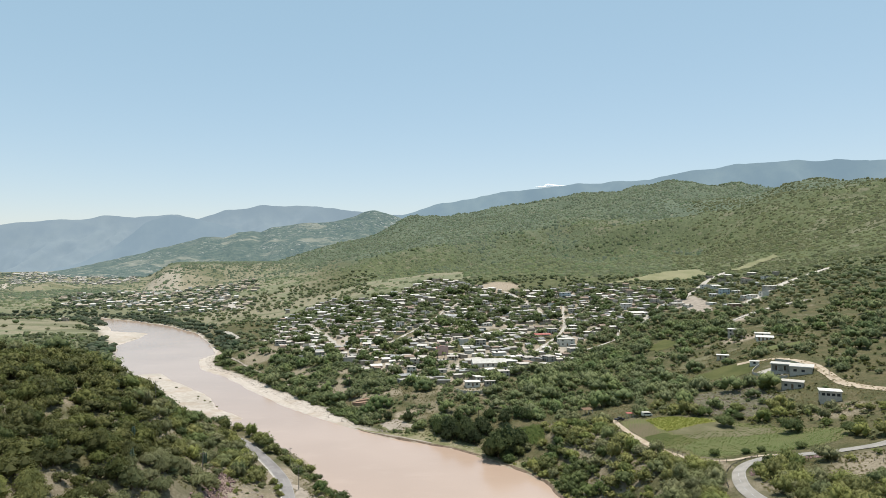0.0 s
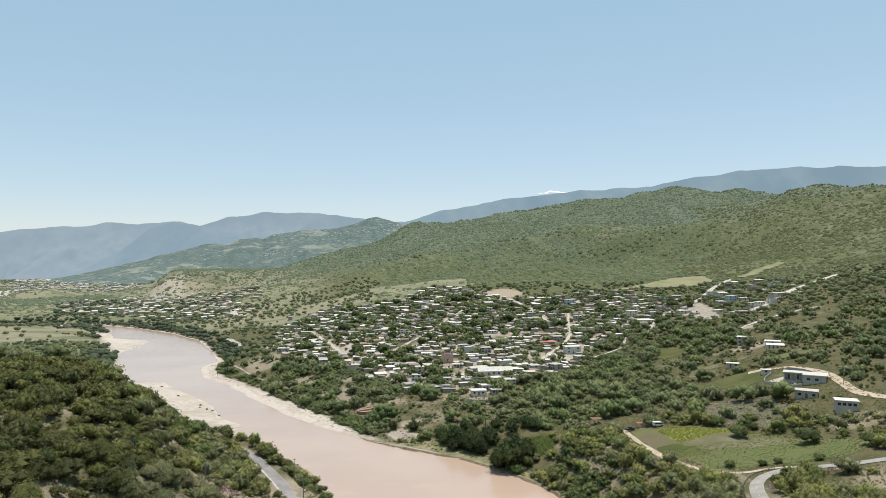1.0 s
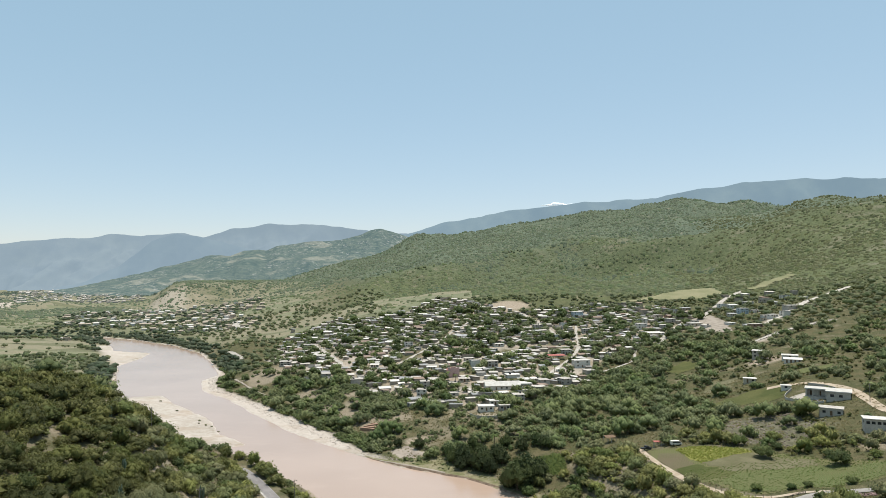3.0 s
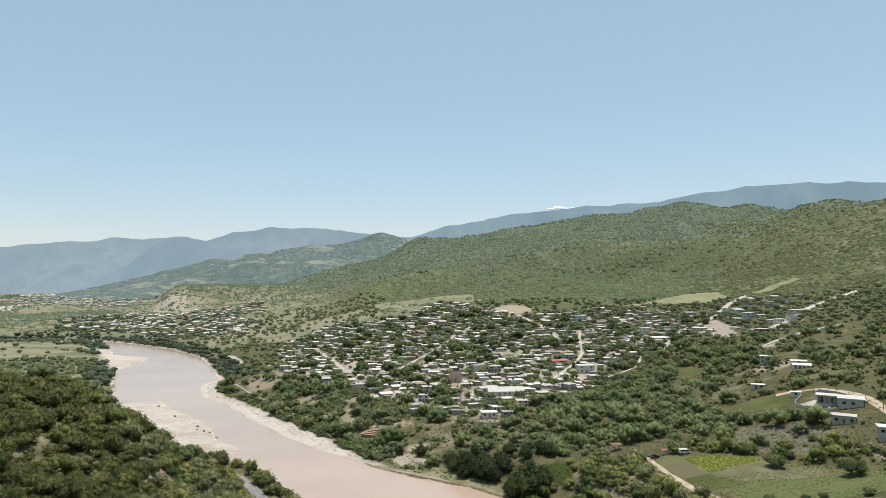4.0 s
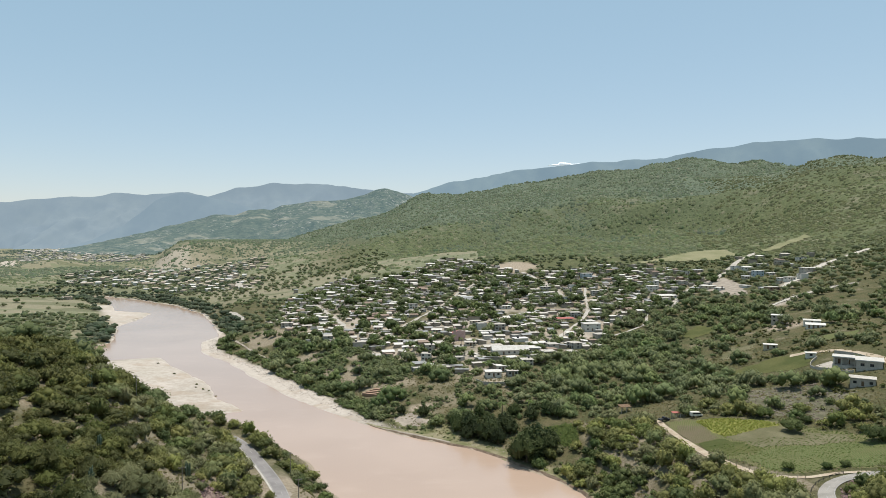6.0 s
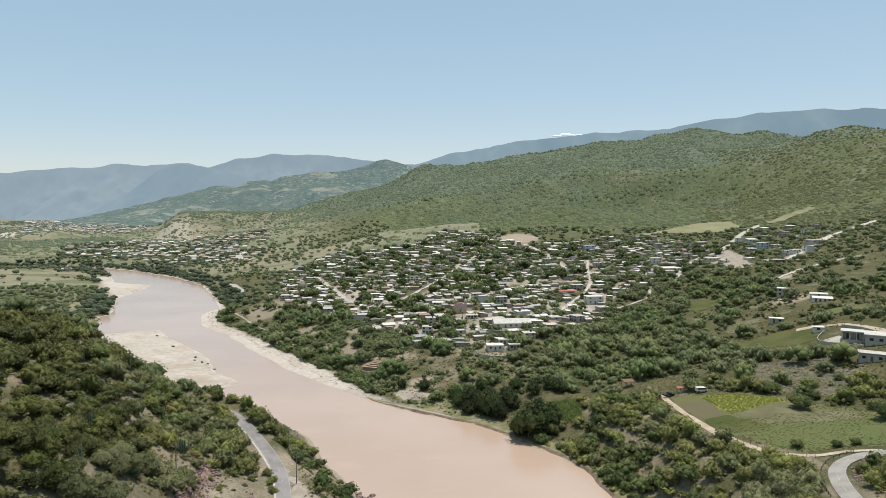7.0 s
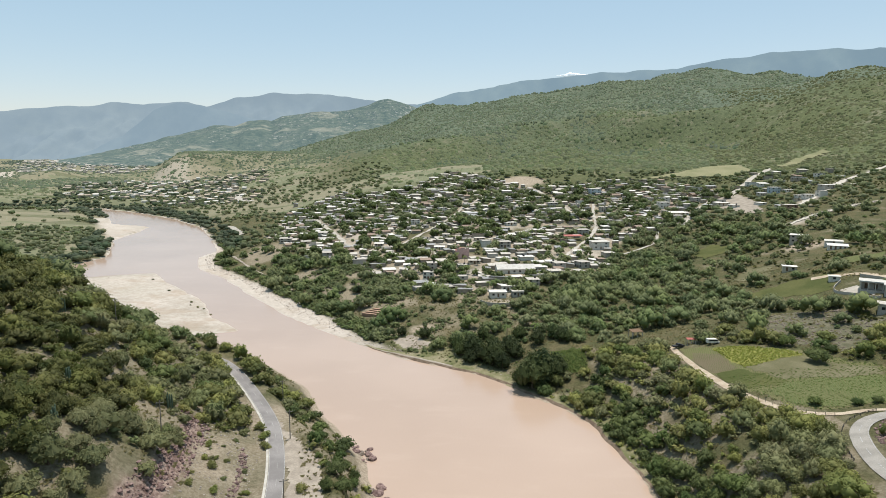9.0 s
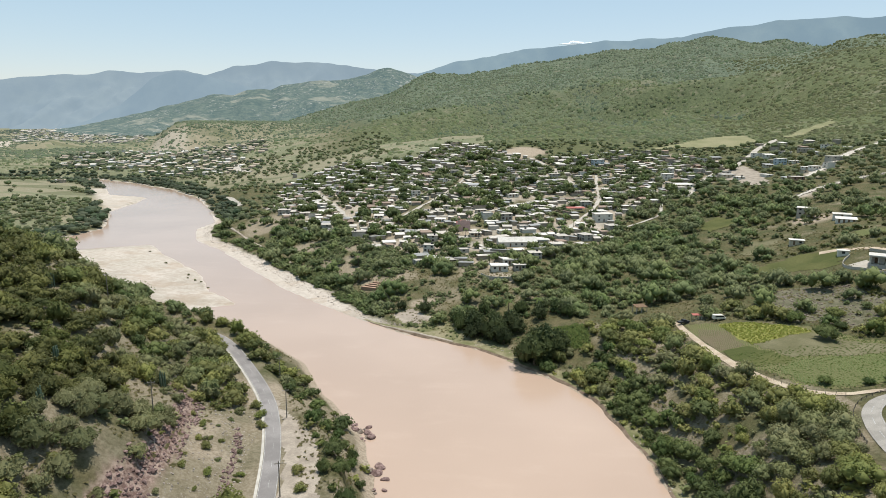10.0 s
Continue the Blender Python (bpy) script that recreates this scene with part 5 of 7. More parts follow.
def bank_bushes():
    """A line of low bushes above the sand, and brush on the pastures."""
    rng = np.random.default_rng(309)
    x, y = rng.uniform(-260, 0, 90000), rng.uniform(330, 680, 90000)
    d, b = shore(x, y), beach_width(y)
    ok = ~left_side(x, y) & (d > b - 1 + 3 * fbm(x, y, 7, 182)) & (d < b + 9) & (fbm(x, y, 14, 181) > -0.2) & (y > 368)
    x, y = x[ok][:1500], y[ok][:1500]
    woods("undergrowth", "low green bushes along the top of the sandy bank", "bushes", BRUSH_SHAPES, x, y, rng.uniform(0.22, 0.46, len(x)), MAT_BANK, rng)
    x, y = rng.uniform(-190, -40, 20000), rng.uniform(395, 560, 20000)
    d = shore(x, y)
    ok = ~left_side(x, y) & (d > beach_width(y) + 9) & (d < 75) & off_buildings(x, y, 0.8) & (fbm(x, y, 18, 187) > -0.12) & ((np.abs(x + 56) > 13) | (y > 418)) & (line_distance(x, y, BANK_PATH) > 2.5)
    x, y = x[ok][:1100], y[ok][:1100]
    woods("undergrowth", "green bushes crowding the slope between river and village", "bushes", BRUSH_SHAPES, x, y, rng.uniform(0.25, 0.62, len(x)), MAT_LEAF_MID, rng)
    x, y = rng.uniform(-100, 60, 9000), rng.uniform(350, 450, 9000)
    ok = ~left_side(x, y) & (shore(x, y) > beach_width(y) + 3) & off_buildings(x, y, 0.5) & (fbm(x, y, 16, 185) > -0.05) & (np.hypot(x + 54, y - 408) > 9) & ~inside(x, y, BANK_SAND) & (line_distance(x, y, BANK_PATH) > 2.5)
    x, y = x[ok][:1100], y[ok][:1100]
    woods("undergrowth", "low weeds and bushes on the slope below the village", "bushes", BRUSH_SHAPES, x, y, rng.uniform(0.14, 0.44, len(x)), MAT_LEAF_MID, rng)
    x, y = rng.uniform(-60, 30, 9000), rng.uniform(305, 375, 9000)
    ok = ~left_side(x, y) & (shore(x, y) > 4) & (shore(x, y) < 26) & ~inside(x, y, BANK_SAND) & (fbm(x, y, 9, 189) > 0.05)
    x, y = x[ok][:260], y[ok][:260]
    woods("undergrowth", "small weeds and tufts on the low river bank", "bushes", BRUSH_SHAPES, x, y, rng.uniform(0.06, 0.2, len(x)), MAT_BANK, rng)
    x, y = rng.uniform(110, 480, 40000), rng.uniform(255, 820, 40000)
    ok = (x > 0.26 * y + 30) & off_buildings(x, y, 0.5) & (fbm(x, y, 30, 183) > 0.0) & (tree_cover(x, y) > 0.02) & (np.degrees(np.arctan2(x, y)) < 37)
    x, y = x[ok][:2200], y[ok][:2200]
    woods("undergrowth", "dull green brush scattered over the hillside pastures", "bushes", BRUSH_SHAPES, x, y, rng.uniform(0.14, 0.42, len(x)), MAT_LEAF_RIDGE, rng)


near_trees()
bank_bushes()
far_trees()
undergrowth()
village_trees()

# ---- houses ----
def box(bm, x0, x1, y0, y1, z0, z1):
    v = [bm.verts.new((x, y, z)) for z in (z0, z1) for x, y in ((x0, y0), (x1, y0), (x1, y1), (x0, y1))]
    for f in ((3, 2, 1, 0), (4, 5, 6, 7), (0, 1, 5, 4), (1, 2, 6, 5), (2, 3, 7, 6), (3, 0, 4, 7)):
        bm.faces.new([v[i] for i in f])
    return v


def boxes(*sizes):
    bm = bmesh.new()
    for s in sizes:
        box(bm, *s)
    return bm


def prism(outline, y0, y1):
    """An outline in x and z, drawn out along y."""
    bm = bmesh.new()
    a = [bm.verts.new((x, y0, z)) for x, z in outline]
    b = [bm.verts.new((x, y1, z)) for x, z in outline]
    bm.faces.new(a), bm.faces.new(b[::-1])
    for i in range(len(a)):
        j = (i + 1) % len(a)
        bm.faces.new((a[j], a[i], b[i], b[j]))
    bmesh.ops.recalc_face_normals(bm, faces=bm.faces)
    return bm


def lathe(profile, sides=10, at=(0, 0)):
    bm = bmesh.new()
    rings = [[bm.verts.new((at[0] + r * math.cos(k * 2 * math.pi / sides), at[1] + r * math.sin(k * 2 * math.pi / sides), z)) for k in range(sides)] for r, z in profile]
    for a, b in zip(rings, rings[1:]):
        for k in range(sides):
            bm.faces.new((a[k], a[(k + 1) % sides], b[(k + 1) % sides], b[k]))
    bm.faces.new(rings[0][::-1]), bm.faces.new(rings[-1])
    return bm


def plaster(name, a, b, vary=0.0):
    return two_tone(name, a, b, 0.6, 0.9, 0.15, fine=4, bump=0.15, vary=vary)


MAT_WHITE = plaster("white_plaster", (0.70, 0.655, 0.58), (0.58, 0.535, 0.47))
MAT_CREAM = plaster("cream_plaster", (0.58, 0.50, 0.38), (0.48, 0.42, 0.33))
MAT_GREY = plaster("grey_concrete_block", (0.44, 0.395, 0.34), (0.53, 0.48, 0.42), 0.35)
MAT_PINK = plaster("pink_plaster", (0.60, 0.40, 0.36), (0.52, 0.35, 0.315))
MAT_BRICK = plaster("red_brown_brick", (0.30, 0.19, 0.135), (0.36, 0.235, 0.17))
MAT_BLUE = plaster("pale_blue_plaster", (0.42, 0.475, 0.5), (0.46, 0.5, 0.52))
MAT_TAN = plaster("tan_mud_plaster", (0.44, 0.37, 0.295), (0.35, 0.29, 0.23), 0.3)
MAT_ROOF_WHITE = plaster("whitewashed_roof", (0.72, 0.69, 0.64), (0.55, 0.515, 0.465), 0.4)
MAT_ROOF_GREY = plaster("bare_concrete_roof", (0.42, 0.385, 0.34), (0.56, 0.515, 0.46), 0.4)
MAT_ROOF_TIN = two_tone("dull_corrugated_metal", (0.52, 0.51, 0.49), (0.40, 0.37, 0.34), 0.5, 0.45, 0.5, fine=5, bump=0.2, metal=0.45, vary=0.45)
MAT_ROOF_TILE = two_tone("weathered_clay_tile", (0.29, 0.215, 0.17), (0.24, 0.185, 0.15), 0.8, 0.9, 0.1, fine=3.5, bump=0.6)
MAT_ROOF_RED = two_tone("red_painted_sheet", (0.40, 0.12, 0.095), (0.32, 0.10, 0.08), 0.5, 0.6, 0.3)
MAT_GLASS = two_tone("dark_window_glass", (0.02, 0.022, 0.025), (0.035, 0.04, 0.045), 1.0, 0.1, 0.5, bump=0)
MAT_FRAME = two_tone("dark_metal_frame", (0.07, 0.065, 0.06), (0.12, 0.11, 0.10), 2.0, 0.6)
MAT_DOOR = two_tone("brown_painted_door", (0.14, 0.085, 0.05), (0.20, 0.13, 0.08), 1.5, 0.7)
MAT_TANK = two_tone("black_plastic_tank", (0.02, 0.02, 0.022), (0.04, 0.04, 0.042), 2.0, 0.5)


def window(parent, side, at, width, sill, height, w, d):
    """A framed pane in an opening of that wall: 0 front, 1 right, 2 back, 3 left."""
    holder = part("window", boxes((-width / 2, width / 2, -0.05, 0.05, sill, sill + 0.07), (-width / 2, width / 2, -0.05, 0.05, sill + height - 0.07, sill + height),
                                  (-width / 2, -width / 2 + 0.07, -0.05, 0.05, sill + 0.07, sill + height - 0.07), (width / 2 - 0.07, width / 2, -0.05, 0.05, sill + 0.07, sill + height - 0.07)), MAT_FRAME, parent)
    part("pane", boxes((-width / 2 + 0.07, width / 2 - 0.07, -0.01, 0.01, sill + 0.07, sill + height - 0.07)), MAT_GLASS, holder)
    turn = (0, 90, 180, 270)[side]
    off = (d / 2, w / 2, d / 2, w / 2)[side] - 0.12
    holder.matrix_basis = pose(0, 0, 0, 0, 0, turn) @ pose(at, -off, 0)
    return holder


def ring_wall(w, d, z0, z1, thick, openings):
    """Four walls in one piece, cut into cells so that openings go through and edges meet."""
    bm, corner = bmesh.new(), {}

    def vert(co):
        key = tuple(round(c, 3) for c in co)
        if key not in corner:
            corner[key] = bm.verts.new(co)
        return corner[key]
    levels = sorted({z0, z1, *[o[2] for o in openings], *[o[3] for o in openings]})
    faces = {}
    for side in range(4):
        length, off = (w, d, w, d)[side], (d, w, d, w)[side] / 2
        inner = length - (0 if side % 2 == 0 else 2 * thick)
        holes = [(k * inner - half, k * inner + half, lo, hi) for s, k, lo, hi, half in openings if s == side]
        ends = (-length / 2, -length / 2 + thick, length / 2 - thick, length / 2)
        cuts = sorted({*ends, *[q[0] for q in holes], *[q[1] for q in holes]})
        m = pose(0, 0, 0, 0, 0, (0, 90, 180, 270)[side])
        for a0, a1 in zip(cuts, cuts[1:]):
            if side % 2 and (a0 < ends[1] - 1e-6 or a1 > ends[2] + 1e-6):
                continue
            for b0, b1 in zip(levels, levels[1:]):
                if any(q[0] < (a0 + a1) / 2 < q[1] and q[2] < (b0 + b1) / 2 < q[3] for q in holes):
                    continue
                v = [vert(m @ Vector((a, c, b))) for b in (b0, b1) for a, c in ((a0, -off), (a1, -off), (a1, -off + thick), (a0, -off + thick))]
                for f in ((3, 2, 1, 0), (4, 5, 6, 7), (0, 1, 5, 4), (1, 2, 6, 5), (2, 3, 7, 6), (3, 0, 4, 7)):
                    quad = [v[i] for i in f]
                    key = frozenset(id(q) for q in quad)
                    faces[key] = None if key in faces else quad     # a face between two cells is inside the wall
    for quad in faces.values():
        if quad:
            bm.faces.new(quad)
    return bm


def house(label, w, d, floors, roof, wall_mat, roof_mat, group="", deep=2.0, doors=((0, 0.0),), windows=((0, -0.3), (0, 0.3), (1, 0.0), (3, 0.0)), tank=False, category="house", height=2.8):
    """A house that faces -y, its floor at z = 0, its footing sunk into the slope. Openings: wall and place along it, -0.5 to 0.5."""
    root = tagged(new("house"), label, category, group)
    top, thick = floors * height, 0.2
    openings = [(s, k, f * height + 1.0, f * height + 2.15, 0.65) for f in range(floors) for s, k in windows] + [(s, k, 0, 2.1, 0.5) for s, k in doors]
    walls = ring_wall(w, d, -deep, top, thick, openings)
    part("wall", walls, wall_mat, root)
    part("floor_slab", boxes((-w / 2 + thick, w / 2 - thick, -d / 2 + thick, d / 2 - thick, -0.3, -0.02)), MAT_ROOF_GREY, root)
    for f in range(floors):
        for s, k in windows:
            length = (w, d, w, d)[s] - (0 if s % 2 == 0 else 2 * thick)
            window(root, s, k * length, 1.3, f * height + 1.0, 1.15, w, d)
    for s, k in doors:
        length = (w, d, w, d)[s] - (0 if s % 2 == 0 else 2 * thick)
        leaf = part("door", boxes((-0.48, 0.48, -0.03, 0.03, 0.0, 2.08)), MAT_DOOR, root)
        leaf.matrix_basis = pose(0, 0, 0, 0, 0, (0, 90, 180, 270)[s]) @ pose(k * length, -(d, w, d, w)[s] / 2 + 0.12, 0)
    o = 0.45
    if roof == "flat":
        bm = boxes((-w / 2 - o, w / 2 + o, -d / 2 - o, d / 2 + o, top, top + 0.22))
    elif roof == "parapet":
        a, b, h = w / 2, d / 2, 0.55
        bm = boxes((-a, a, -b, b, top, top + 0.18), (-a, a, -b, -b + 0.15, top + 0.18, top + h), (-a, a, b - 0.15, b, top + 0.18, top + h),
                   (-a, -a + 0.15, -b + 0.15, b - 0.15, top + 0.18, top + h), (a - 0.15, a, -b + 0.15, b - 0.15, top + 0.18, top + h))
    elif roof == "shed":
        bm = boxes((-w / 2 - o, w / 2 + o, -d / 2 - o, d / 2 + o, top, top + 0.1))
        for v in bm.verts:
            v.co.z += 0.05 + (v.co.y + d / 2 + o) * 0.14
    else:
        rise = d * 0.24
        bm = prism([(-d / 2 - o, top - 0.08), (0, top + rise), (d / 2 + o, top - 0.08), (d / 2 + o, top + 0.08), (0, top + rise + 0.2), (-d / 2 - o, top + 0.08)], -w / 2 - o, w / 2 + o)
        bmesh.ops.rotate(bm, verts=bm.verts, matrix=Matrix.Rotation(radians(90), 3, "Z"))
    part("roof", bm, roof_mat, root)
    if roof in ("shed", "gable"):
        rise = (d + o) * 0.14 if roof == "shed" else d * 0.24
        if roof == "shed":
            ends = [(-d / 2, top), (d / 2, top), (d / 2, top + d * 0.14 + 0.06)]
        else:
            ends = [(-d / 2 + 0.02, top), (d / 2 - 0.02, top), (0, top + rise - 0.06)]
        for sign in (-1, 1):
            bm = prism(ends, -0.1, 0.1)
            bmesh.ops.rotate(bm, verts=bm.verts, matrix=Matrix.Rotation(radians(90), 3, "Z"))
            bmesh.ops.translate(bm, verts=bm.verts, vec=(sign * (w / 2 - 0.12), 0, 0))
            part("gable_wall", bm, wall_mat, root)
        if roof == "shed":
            part("back_wall", boxes((-w / 2 + 0.25, w / 2 - 0.25, d / 2 - 0.2, d / 2, top, top + d * 0.14)), wall_mat, root)
    if tank:
        part("water_tank", lathe([(0.55, top + 0.22), (0.6, top + 0.5), (0.6, top + 1.2), (0.25, top + 1.5)], 10, (w * 0.25, d * 0.2)), MAT_TANK, root, "black plastic water tank")
    return root


KINDS = [("single-storey white house with a flat whitewashed roof in the village", 7.2, 5.7, 1, "flat", MAT_WHITE, MAT_ROOF_WHITE),
         ("single-storey grey block house with a flat concrete roof in the village", 6.4, 5.7, 1, "parapet", MAT_GREY, MAT_ROOF_GREY),
         ("low cream house with a rusty corrugated metal roof in the village", 7.2, 4.9, 1, "shed", MAT_CREAM, MAT_ROOF_TIN),
         ("low brick house with a weathered clay tile roof in the village", 6.8, 4.9, 1, "gable", MAT_BRICK, MAT_ROOF_TILE),
         ("two-storey grey concrete house with flat roof in the village", 7.2, 6.6, 2, "flat", MAT_GREY, MAT_ROOF_GREY),
         ("long low tan house with a pale metal roof in the village", 10.4, 4.9, 1, "shed", MAT_TAN, MAT_ROOF_TIN),
         ("two-storey white house with parapet and water tank in the village", 6.4, 6.6, 2, "parapet", MAT_WHITE, MAT_ROOF_GREY),
         ("small white house with a bright metal roof in the village", 5.6, 4.1, 1, "shed", MAT_WHITE, MAT_ROOF_WHITE),
         ("long single-storey tan house with wide concrete roof in the village", 9.6, 6.6, 1, "flat", MAT_TAN, MAT_ROOF_GREY),
         ("small cream block house with flat pale roof in the village", 5.6, 5.3, 1, "flat", MAT_CREAM, MAT_ROOF_GREY),
         ("low tan house with a faded tile roof in the village", 7.2, 5.3, 1, "gable", MAT_TAN, MAT_ROOF_TILE)]


def build_village():
    rng = random.Random(77)
    models = {}
    weights = [12, 20, 12, 6, 10, 10, 7, 6, 12, 13, 5]
    for x, y, known in NEAR_SPOTS:
        k = rng.choices(range(len(KINDS)), weights)[0]
        if known and rng.random() < 0.55:
            k = rng.choice((0, 0, 7, 8, 1, 6, 9))
        tank = rng.random() < 0.3
        z = float(np.mean(land(np.array([x - 3, x + 3, x, x]), np.array([y, y, y - 3, y + 3])))) - 0.1
        m = pose(x, y, z, 0, 0, 14 + rng.gauss(0, 8) + rng.choice((0, 0, 0, 90, 180, -90))) @ Matrix.Diagonal((rng.uniform(0.9, 1.35), rng.uniform(0.9, 1.25), rng.uniform(0.88, 1.08), 1))
        if (k, tank) not in models:
            models[k, tank] = house(*KINDS[k], group="houses of the village", height=2.15, tank=tank and KINDS[k][4] in ("flat", "parapet"))
            models[k, tank].matrix_basis = m
        else:
            copy_thing(models[k, tank], Matrix()).matrix_basis = m


def lesser_houses():
    """Sheds, kitchens and lean-tos between the houses, past counting: block, roof with eaves, dark doorway."""
    rng = random.Random(5)
    sets = [(MAT_ROOF_WHITE, "pale"), (MAT_ROOF_GREY, "grey concrete"), (MAT_ROOF_TIN, "dull metal"), (MAT_ROOF_TILE, "brown tiled")]
    made = [(bmesh.new(), bmesh.new()) for _ in sets]
    for x, y, large in [(x, y, 0) for x, y in MORE_SPOTS] + [(x, y, 1) for x, y, _ in FAR_SPOTS]:
        k = rng.choices(range(4), (4, 6, 4, 1.6))[0]
        w, d, h = rng.uniform(2.0, 4.2) + large, rng.uniform(1.6, 2.8) + 0.6 * large, rng.uniform(1.9, 2.5) + large * rng.choice((0.3, 0.6, 2.2))
        z = float(land(x, y))
        m = pose(x, y, z, 0, 0, 14 + rng.gauss(0, 9) + rng.choice((0, 0, 90)))
        v = box(made[k][0], -w, w, -d, d, -1.5, h)
        v += box(made[k][0], -0.5, 0.5, -d - 0.06, -d - 0.002, 0, 1.9)
        r = box(made[k][1], -w - 0.35, w + 0.35, -d - 0.4, d + 0.4, h + 0.004, h + 0.14)
        slope = rng.choice((0, 0.1, 0.14))
        for q in r:
            q.co.z += slope * (q.co.y + d)
        for q in v + r:
            q.co = m @ q.co
    for (walls, roofs), (mat, word) in zip(made, sets):
        tagged(new("lesser_houses", thing_mesh("lesser_houses", walls, MAT_TAN)), f"small block huts under {word} roofs between the village houses", "huts", kind="stuff")
        tagged(new("lesser_roofs", thing_mesh("lesser_roofs", roofs, mat)), f"{word} roofs of small huts between the village houses", "roofs", kind="stuff")


def place(root, x, y, turn, lift=0.0, reach=4.0):
    z = float(np.max(land(np.array([x - reach, x + reach, x, x]), np.array([y, y, y - reach, y + reach]))))
    root.matrix_basis = pose(x, y, z + lift, 0, 0, turn)
    return root


def compound(label, points, high, material):
    """A yard wall along the points, following the slope."""
    p = finer(points, 1.6)
    bm = bmesh.new()
    rows = []
    for i, (x, y) in enumerate(p):
        g = p[min(i + 1, len(p) - 1)] - p[max(i - 1, 0)]
        g = g / (np.hypot(*g) + 1e-9)
        n, z = np.array((-g[1], g[0])) * 0.1, float(land(x, y))
        rows.append([bm.verts.new((x + s * n[0], y + s * n[1], z + h)) for s, h in ((-1, -0.8), (-1, high), (1, high), (1, -0.8))])
    for a, b in zip(rows, rows[1:]):
        for k in range(4):
            bm.faces.new((a[k], a[(k + 1) % 4], b[(k + 1) % 4], b[k]))
    bm.faces.new(rows[0]), bm.faces.new(rows[-1][::-1])
    bmesh.ops.recalc_face_normals(bm, faces=bm.faces)
    return tagged(new("yard_wall", thing_mesh("yard_wall", bm, material)), label, "wall")


def church(x, y, turn):
    root = tagged(new("church"), "pink village church with two bell towers and a red roof", "church")
    part("nave", boxes((-5, 5, 2, 20, -2, 5.2)), MAT_PINK, root)
    bm = prism([(-5.4, 5.2), (5.4, 5.2), (0, 7.2)], 2.01, 20.3)
    part("roof", bm, MAT_ROOF_RED, root, "red painted roof")
    part("facade", boxes((-3.4, -0.9, 0, 2, -2, 8.5), (0.9, 3.4, 0, 2, -2, 8.5), (-0.9, 0.9, 0, 2, 3.2, 8.5), (-2.4, 2.4, 0.2, 1.8, 8.5, 9.6)), MAT_PINK, root)
    part("door", boxes((-0.9, 0.9, 0.9, 1.0, -0.2, 3.2)), MAT_DOOR, root, "dark wooden church door")
    for s in (-1, 1):
        c = s * 4.6
        tower = part("tower", boxes((c - 1.3, c + 1.3, -0.3, 2.3, -2, 9)), MAT_PINK, root)
        bm = boxes(*[(c + a - 0.28, c + a + 0.28, 1 + b - 0.28, 1 + b + 0.28, 9, 11.4) for a in (-1, 1) for b in (-1, 1)], (c - 1.4, c + 1.4, -0.4, 2.4, 11.4, 11.7))
        part("belfry", bm, MAT_CREAM, tower)
        part("dome", lathe([(1.15, 11.7), (1.05, 12.3), (0.65, 12.9), (0.12, 13.2), (0.06, 13.9)], 10, (c, 1)), MAT_PINK, tower)
    place(root, x, y, turn)
    root.matrix_basis = root.matrix_basis @ Matrix.Scale(0.74, 4)
    return root


def open_shed(label, w, d, h, roof_mat, x, y, turn):
    """A roof on posts."""
    root = tagged(new("open_shed"), label, "shed")
    for a in (-w / 2 + 0.2, 0, w / 2 - 0.2):
        for b in (-d / 2 + 0.2, d / 2 - 0.2):
            part("post", boxes((a - 0.09, a + 0.09, b - 0.09, b + 0.09, -1.5, h + (b + d / 2) * 0.1)), MAT_GREY, root)
    bm = boxes((-w / 2, w / 2, -d / 2, d / 2, h, h + 0.09))
    for v in bm.verts:
        v.co.z += (v.co.y + d / 2) * 0.1
    part("roof", bm, roof_mat, root)
    return place(root, x, y, turn, 0, 2)


build_village()
lesser_houses()
church(-8, 512, 8)
place(house("long white hall with a bright whitewashed low roof in the village", 24, 10, 1, "gable", MAT_WHITE, MAT_ROOF_WHITE, doors=((0, -0.2), (0, 0.25)),
            windows=((0, -0.4), (0, -0.05), (0, 0.1), (0, 0.4), (1, 0)), category="hall", height=2.9, deep=4), 26, 474, 8, -1.0, 7)
place(house("white flat-roofed annexe with a bright roof beside the hall", 9, 9, 1, "flat", MAT_WHITE, MAT_ROOF_WHITE, deep=4, height=3.0), 42, 482, 8, -0.5, 4)
place(house("low white compound house with terrace roof at the village edge", 9, 6, 1, "flat", MAT_WHITE, MAT_ROOF_WHITE, deep=4), 13, 418, 6, 0, 3)
place(house("white back house with flat roof in a walled yard", 7, 5, 1, "flat", MAT_WHITE, MAT_ROOF_WHITE, deep=4), 19, 428, 6, 0.4, 3)
place(house("small grey side house with a flat roof in a yard", 6, 5, 1, "flat", MAT_GREY, MAT_ROOF_GREY, deep=4), 24, 418, 10, 0, 3)
compound("grey block yard wall at the lower village edge", [(3, 408), (8, 400), (24, 398), (29, 404)], 2.0, MAT_GREY)
place(house("two-storey grey house with bare concrete walls in the village", 8, 7, 2, "flat", MAT_GREY, MAT_ROOF_GREY, deep=3, height=2.5), 50, 462, 12, 0, 3)
place(house("grey house with a wide terrace beside trees", 10, 7, 1, "parapet", MAT_GREY, MAT_ROOF_GREY, deep=4), 38, 458, 12, 0, 3)
place(house("two-storey white corner house with overhanging roof in the village", 13, 8, 2, "flat", MAT_WHITE, MAT_ROOF_WHITE, deep=3), 95, 556, 10, 0, 3)
open_shed("open shed with a long red sheet roof in the village", 15, 6, 3.2, MAT_ROOF_RED, 79, 583, 10)
